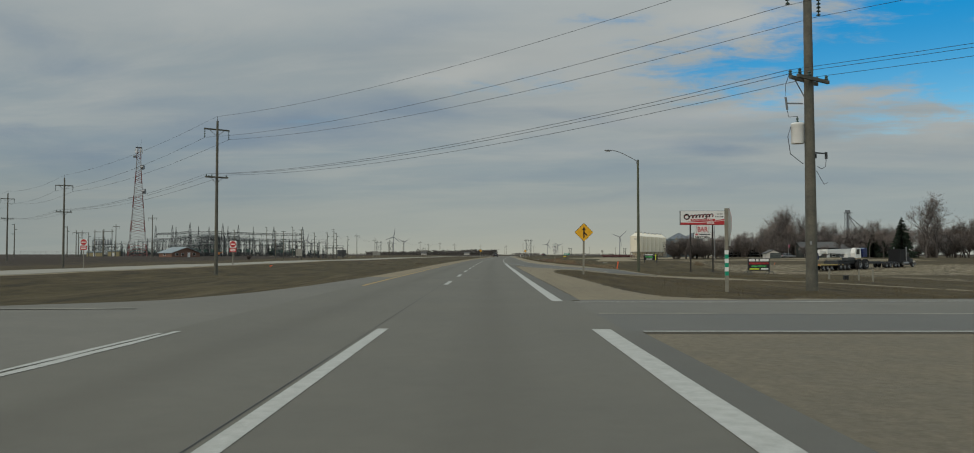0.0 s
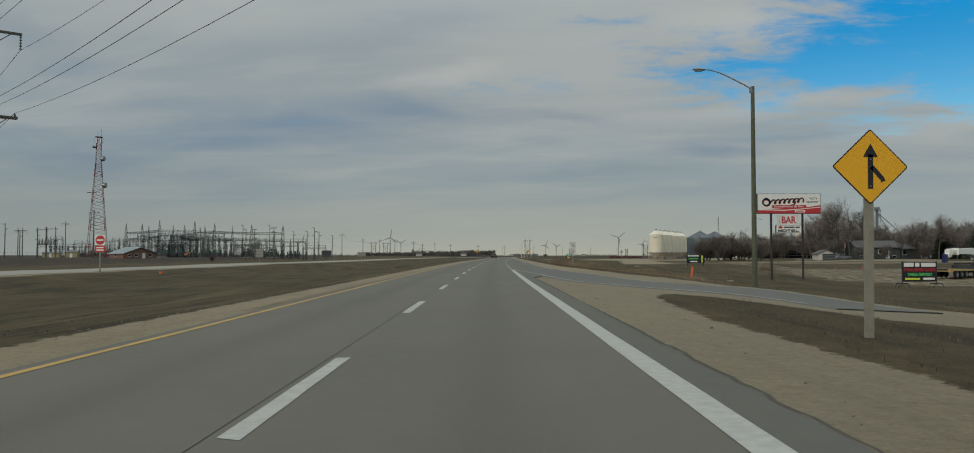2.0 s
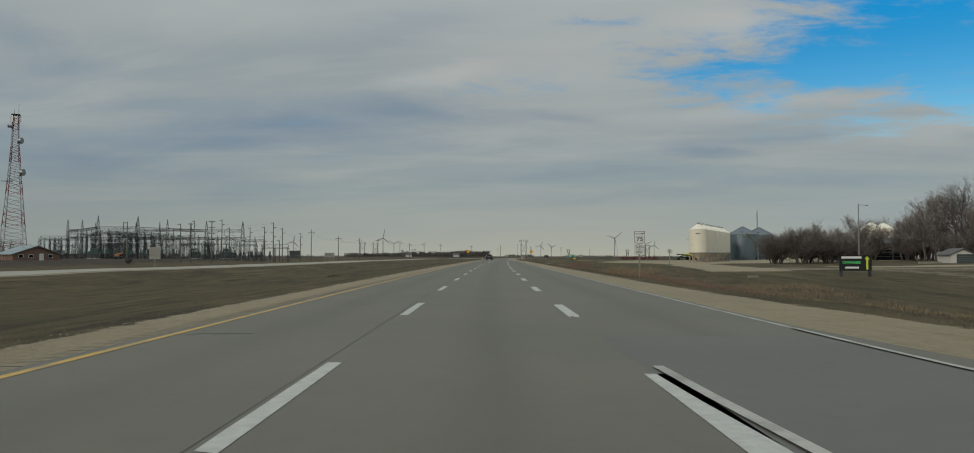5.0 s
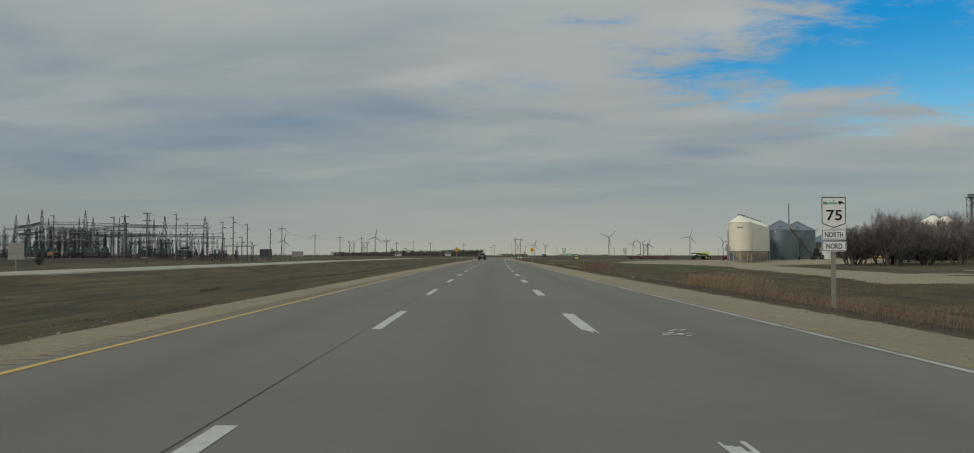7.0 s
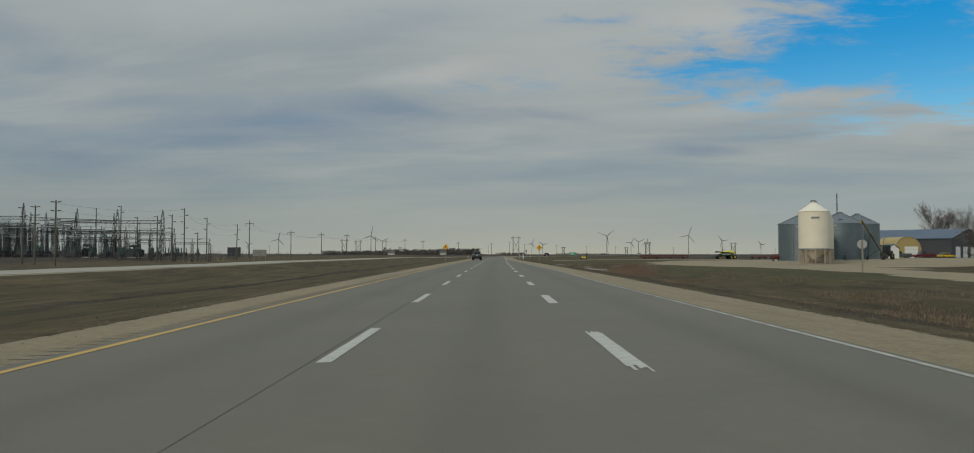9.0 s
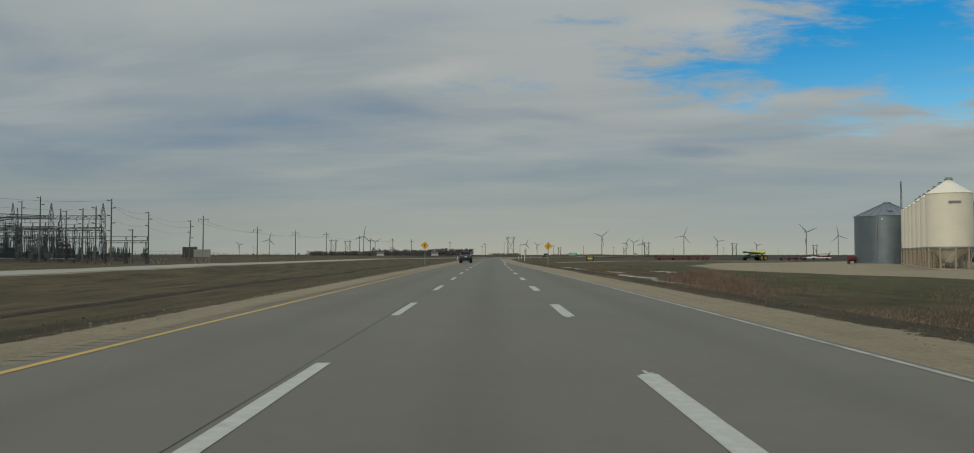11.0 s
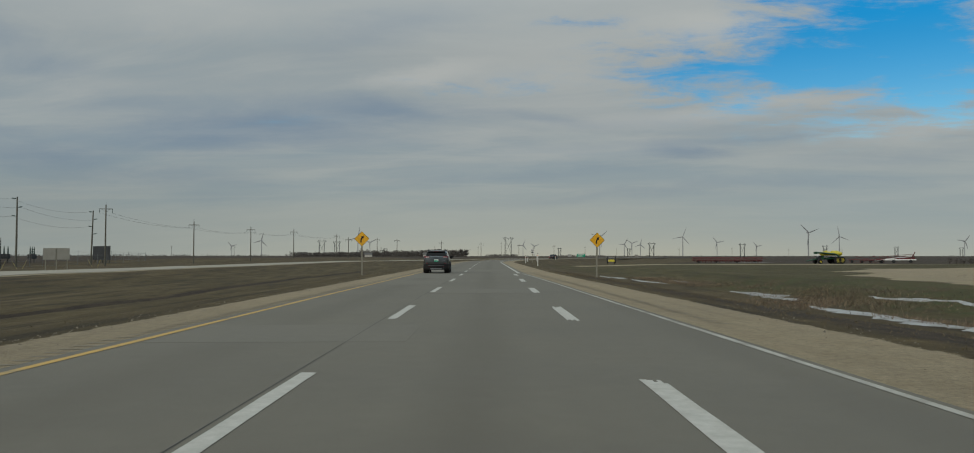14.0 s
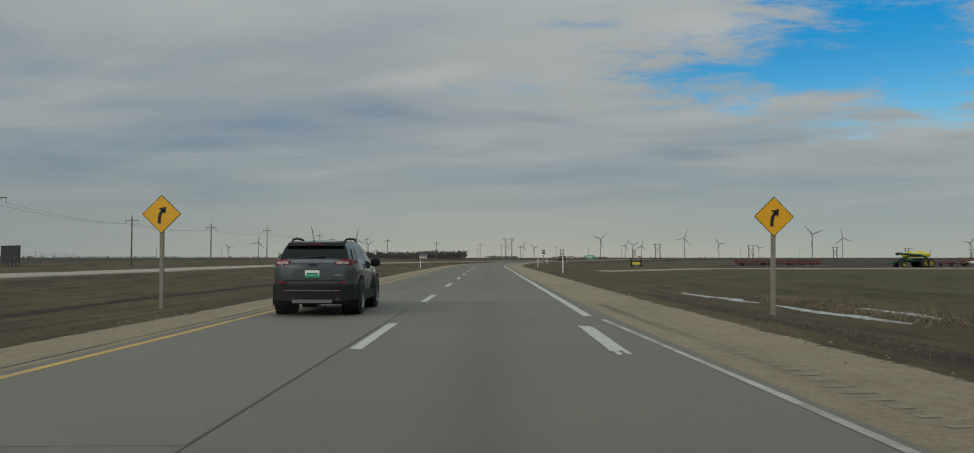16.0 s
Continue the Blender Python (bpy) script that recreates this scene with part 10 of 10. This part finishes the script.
for sg in (-1, 1):
    def sidep(y, z):
        f = (z - 1.10) / 0.50
        return (sg * (0.882 - 0.175 * max(0.0, f)) * (1 - 0.085 * max(0.0, 1 - y / 1.5)), y, z)
    for nm, pts_ in (("quarter_window", [(0.62, 1.20), (0.98, 1.17), (1.02, 1.50), (0.80, 1.49)]), ("rear_door_window", [(1.06, 1.165), (2.00, 1.14), (1.92, 1.535), (1.10, 1.51)]), ("front_door_window", [(2.08, 1.14), (3.12, 1.12), (2.62, 1.47), (2.00, 1.535)])):
        q = [sidep(*p) for p in pts_]
        part(nm, Shape().add(q, [(0, 1, 2, 3) if sg > 0 else (3, 2, 1, 0)]), M_GLASSDARK, suv, "dark side window")
    part("window_trim", Shape().line([sidep(0.58, 1.185), sidep(1.02, 1.155), sidep(3.15, 1.105)], 0.014, 4), M_CLAD, suv)
    # wrap-round tail lamps
    part("tail_lamp", loft([[(sg * 0.47, 0.008, 1.17), (sg * 0.47, 0.025, 1.20), (sg * 0.49, 0.13, 1.225), (sg * 0.49, 0.12, 1.14)], [(sg * 0.64, 0.012, 1.105), (sg * 0.64, 0.04, 1.235), (sg * 0.64, 0.14, 1.245), (sg * 0.64, 0.12, 1.09)], [(sg * 0.82, 0.10, 1.10), (sg * 0.82, 0.115, 1.235), (sg * 0.79, 0.20, 1.24), (sg * 0.79, 0.20, 1.10)], [(sg * 0.918, 0.42, 1.15), (sg * 0.915, 0.42, 1.21), (sg * 0.88, 0.42, 1.21), (sg * 0.88, 0.42, 1.15)]]), M_TAILRED, suv, "wrap-round red tail lamp")
    part("tail_lamp_lens", Shape().box(sg * 0.585, 0.004, 1.168, 0.13, 0.03, 0.06), M_TAILCLEAR, suv, "clear lamp segment")
    part("tail_lamp_lens", Shape().box(sg * 0.71, 0.042, 1.165, 0.12, 0.03, 0.06, sg * 24), M_TAILCLEAR, suv, "clear lamp segment")
    part("bumper_reflector", Shape().box(sg * 0.66, -0.012, 0.735, 0.15, 0.02, 0.038), M_TAILRED, suv, "red bumper reflector")
    part("fog_reflector", Shape().box(sg * 0.52, -0.03, 0.50, 0.09, 0.02, 0.02), M_TAILRED, suv)
    # cladding round the arches and along the sill
    for yc in (WB0, WB1):
        arch = Shape()
        n = 14
        for i in range(n + 1):
            a = math.pi * (-0.12 + 1.24 * i / n)
            for rr, xx in ((0.415, 0.952), (0.50, 0.958)):
                arch.v.append((sg * xx, yc + rr * math.cos(a), 0.385 + rr * math.sin(a)))
        arch.f = [(2 * i, 2 * i + 1, 2 * i + 3, 2 * i + 2) if sg < 0 else (2 * i + 2, 2 * i + 3, 2 * i + 1, 2 * i) for i in range(n)]
        part("arch_cladding", arch, M_CLAD, suv, "black wheel-arch cladding")
        part("wheel_well", Shape().rod((sg * 0.55, yc, 0.40), (sg * 0.938, yc, 0.40), 0.432, None, 24), M_BLACK, suv, "dark wheel well")
        wo = wheel(suv, 0, 0, R, 0.245 * sg, 0.62, M_ALLOY, 5)
        wo.matrix_basis = pose(sg * 0.845, yc, R)
    part("sill", Shape().box(sg * 0.90, (WB0 + WB1) / 2, 0.40, 0.08, 1.75, 0.20), M_CLAD, suv, "black sill cladding")
    part("mirror", Shape().lathe(0, 0, [(0.04, -0.11), (0.095, -0.07), (0.105, 0.03), (0.06, 0.10)], 10), M_CLAD, suv, "black door mirror", True).matrix_basis = pose(sg * 1.0, 2.95, 1.16, 0, 0, 0) @ Matrix.Diagonal((1.15, 0.7, 0.95, 1))
    part("mirror_arm", Shape().beam((sg * 0.87, 3.0, 1.10), (sg * 0.96, 2.96, 1.13), 0.05), M_CLAD, suv)
    for yh in (1.28, 2.22):
        part("door_handle", Shape().box(sg * 0.918, yh, 1.035, 0.035, 0.2, 0.035), M_CLAD, suv, "door handle")
    for yh in (1.03, 2.04, 3.1):
        part("door_gap", Shape().beam((sg * 0.921, yh, 0.48), (sg * 0.90, yh + 0.01, 1.11), 0.008), M_BLACK, suv)
    rail = [(sg * 0.58, 0.66, 1.625), (sg * 0.60, 0.82, 1.685), (sg * 0.62, 1.3, 1.715), (sg * 0.63, 1.9, 1.705), (sg * 0.62, 2.25, 1.63)]
    part("roof_rail", Shape().line(rail, 0.026, 6), M_CLAD, suv, "black roof rail")
    part("headlamp", Shape().box(sg * 0.62, 4.42, 0.86, 0.4, 0.16, 0.07), M_TAILCLEAR, suv)
# tailgate details
part("tailgate_seam", Shape().line([(-0.63, 0.03, 0.79), (-0.62, 0.055, 1.05), (-0.60, 0.16, 1.19)], 0.007, 4), M_BLACK, suv)
part("tailgate_seam", Shape().line([(0.63, 0.03, 0.79), (0.62, 0.055, 1.05), (0.60, 0.16, 1.19)], 0.007, 4), M_BLACK, suv)
part("tailgate_seam", Shape().line([(-0.63, 0.0, 0.79), (0.63, 0.0, 0.79)], 0.009, 4), M_BLACK, suv)
part("bumper", loft([[(-0.955, 0.46, 0.38), (-0.955, 0.46, 0.70), (-0.82, 0.40, 0.74), (-0.82, 0.44, 0.38)], [(-0.88, 0.14, 0.36), (-0.88, 0.14, 0.68), (-0.76, 0.16, 0.75), (-0.76, 0.22, 0.36)], [(-0.64, -0.02, 0.34), (-0.64, -0.02, 0.66), (-0.64, 0.06, 0.76), (-0.64, 0.12, 0.34)], [(0.64, -0.02, 0.34), (0.64, -0.02, 0.66), (0.64, 0.06, 0.76), (0.64, 0.12, 0.34)], [(0.88, 0.14, 0.36), (0.88, 0.14, 0.68), (0.76, 0.16, 0.75), (0.76, 0.22, 0.36)], [(0.955, 0.46, 0.38), (0.955, 0.46, 0.70), (0.82, 0.40, 0.74), (0.82, 0.44, 0.38)]]), M_CLAD, suv, "black rear bumper", True)
part("bumper_crease", Shape().beam((-0.60, -0.028, 0.56), (0.60, -0.028, 0.56), 0.02), M_CARGREY, suv)
part("skid_plate", Shape().box(0, 0.05, 0.335, 0.86, 0.16, 0.07), M_ALLOY, suv, "silver skid plate")
part("plate_recess", Shape().slab([(-0.40, 0.80), (0.40, 0.80), (0.46, 0.90), (0.36, 1.03), (-0.36, 1.03), (-0.46, 0.90)], 0.0, 0.02), M_SUV, suv, "number plate recess")
plate = part("number_plate", Shape().box(0, -0.012, 0.925, 0.31, 0.012, 0.155), M_WHITE, suv, "white and green number plate")
bars([(-0.155, 0.155, 0.848, 0.895)], M_GREEN, plate, -0.02, "plate_band")
bars([(-0.125, 0.125, 0.905, 0.95)], M_GREEN, plate, -0.022, "plate_bar")
part("badge", Shape().slab(shift(rounded(0.17, 0.05, 0.02), 0, 1.12), 0.0, 0.03), M_BLACK, suv, "plain dark badge")
part("badge", Shape().slab(shift(rounded(0.20, 0.018, 0.008), 0.53, 0.895), 0.005, 0.02), M_GALV, suv, "thin trim badge")
part("wiper", Shape().beam((-0.30, 0.19, 1.265), (0.22, 0.215, 1.31), 0.022), M_BLACK, suv, "rear wiper")
part("exhaust_tip", Shape().rod((0.55, -0.03, 0.38), (0.55, 0.15, 0.40), 0.045, None, 12), M_DARKSTEEL, suv, "exhaust tip")
part("antenna", Shape().rod((-0.12, 0.78, 1.64), (-0.16, 0.66, 1.98), 0.008, 0.005, 5), M_BLACK, suv)
part("antenna_base", Shape().box(-0.12, 0.8, 1.65, 0.06, 0.12, 0.04, 0, 0.6), M_BLACK, suv)
part("underbody", Shape().box(0, 2.2, 0.34, 1.5, 3.6, 0.18), M_BLACK, suv, "dark underbody")
part("rear_axle", Shape().rod((-0.7, WB0, 0.34), (0.7, WB0, 0.34), 0.06, None, 8), M_DARKSTEEL, suv)
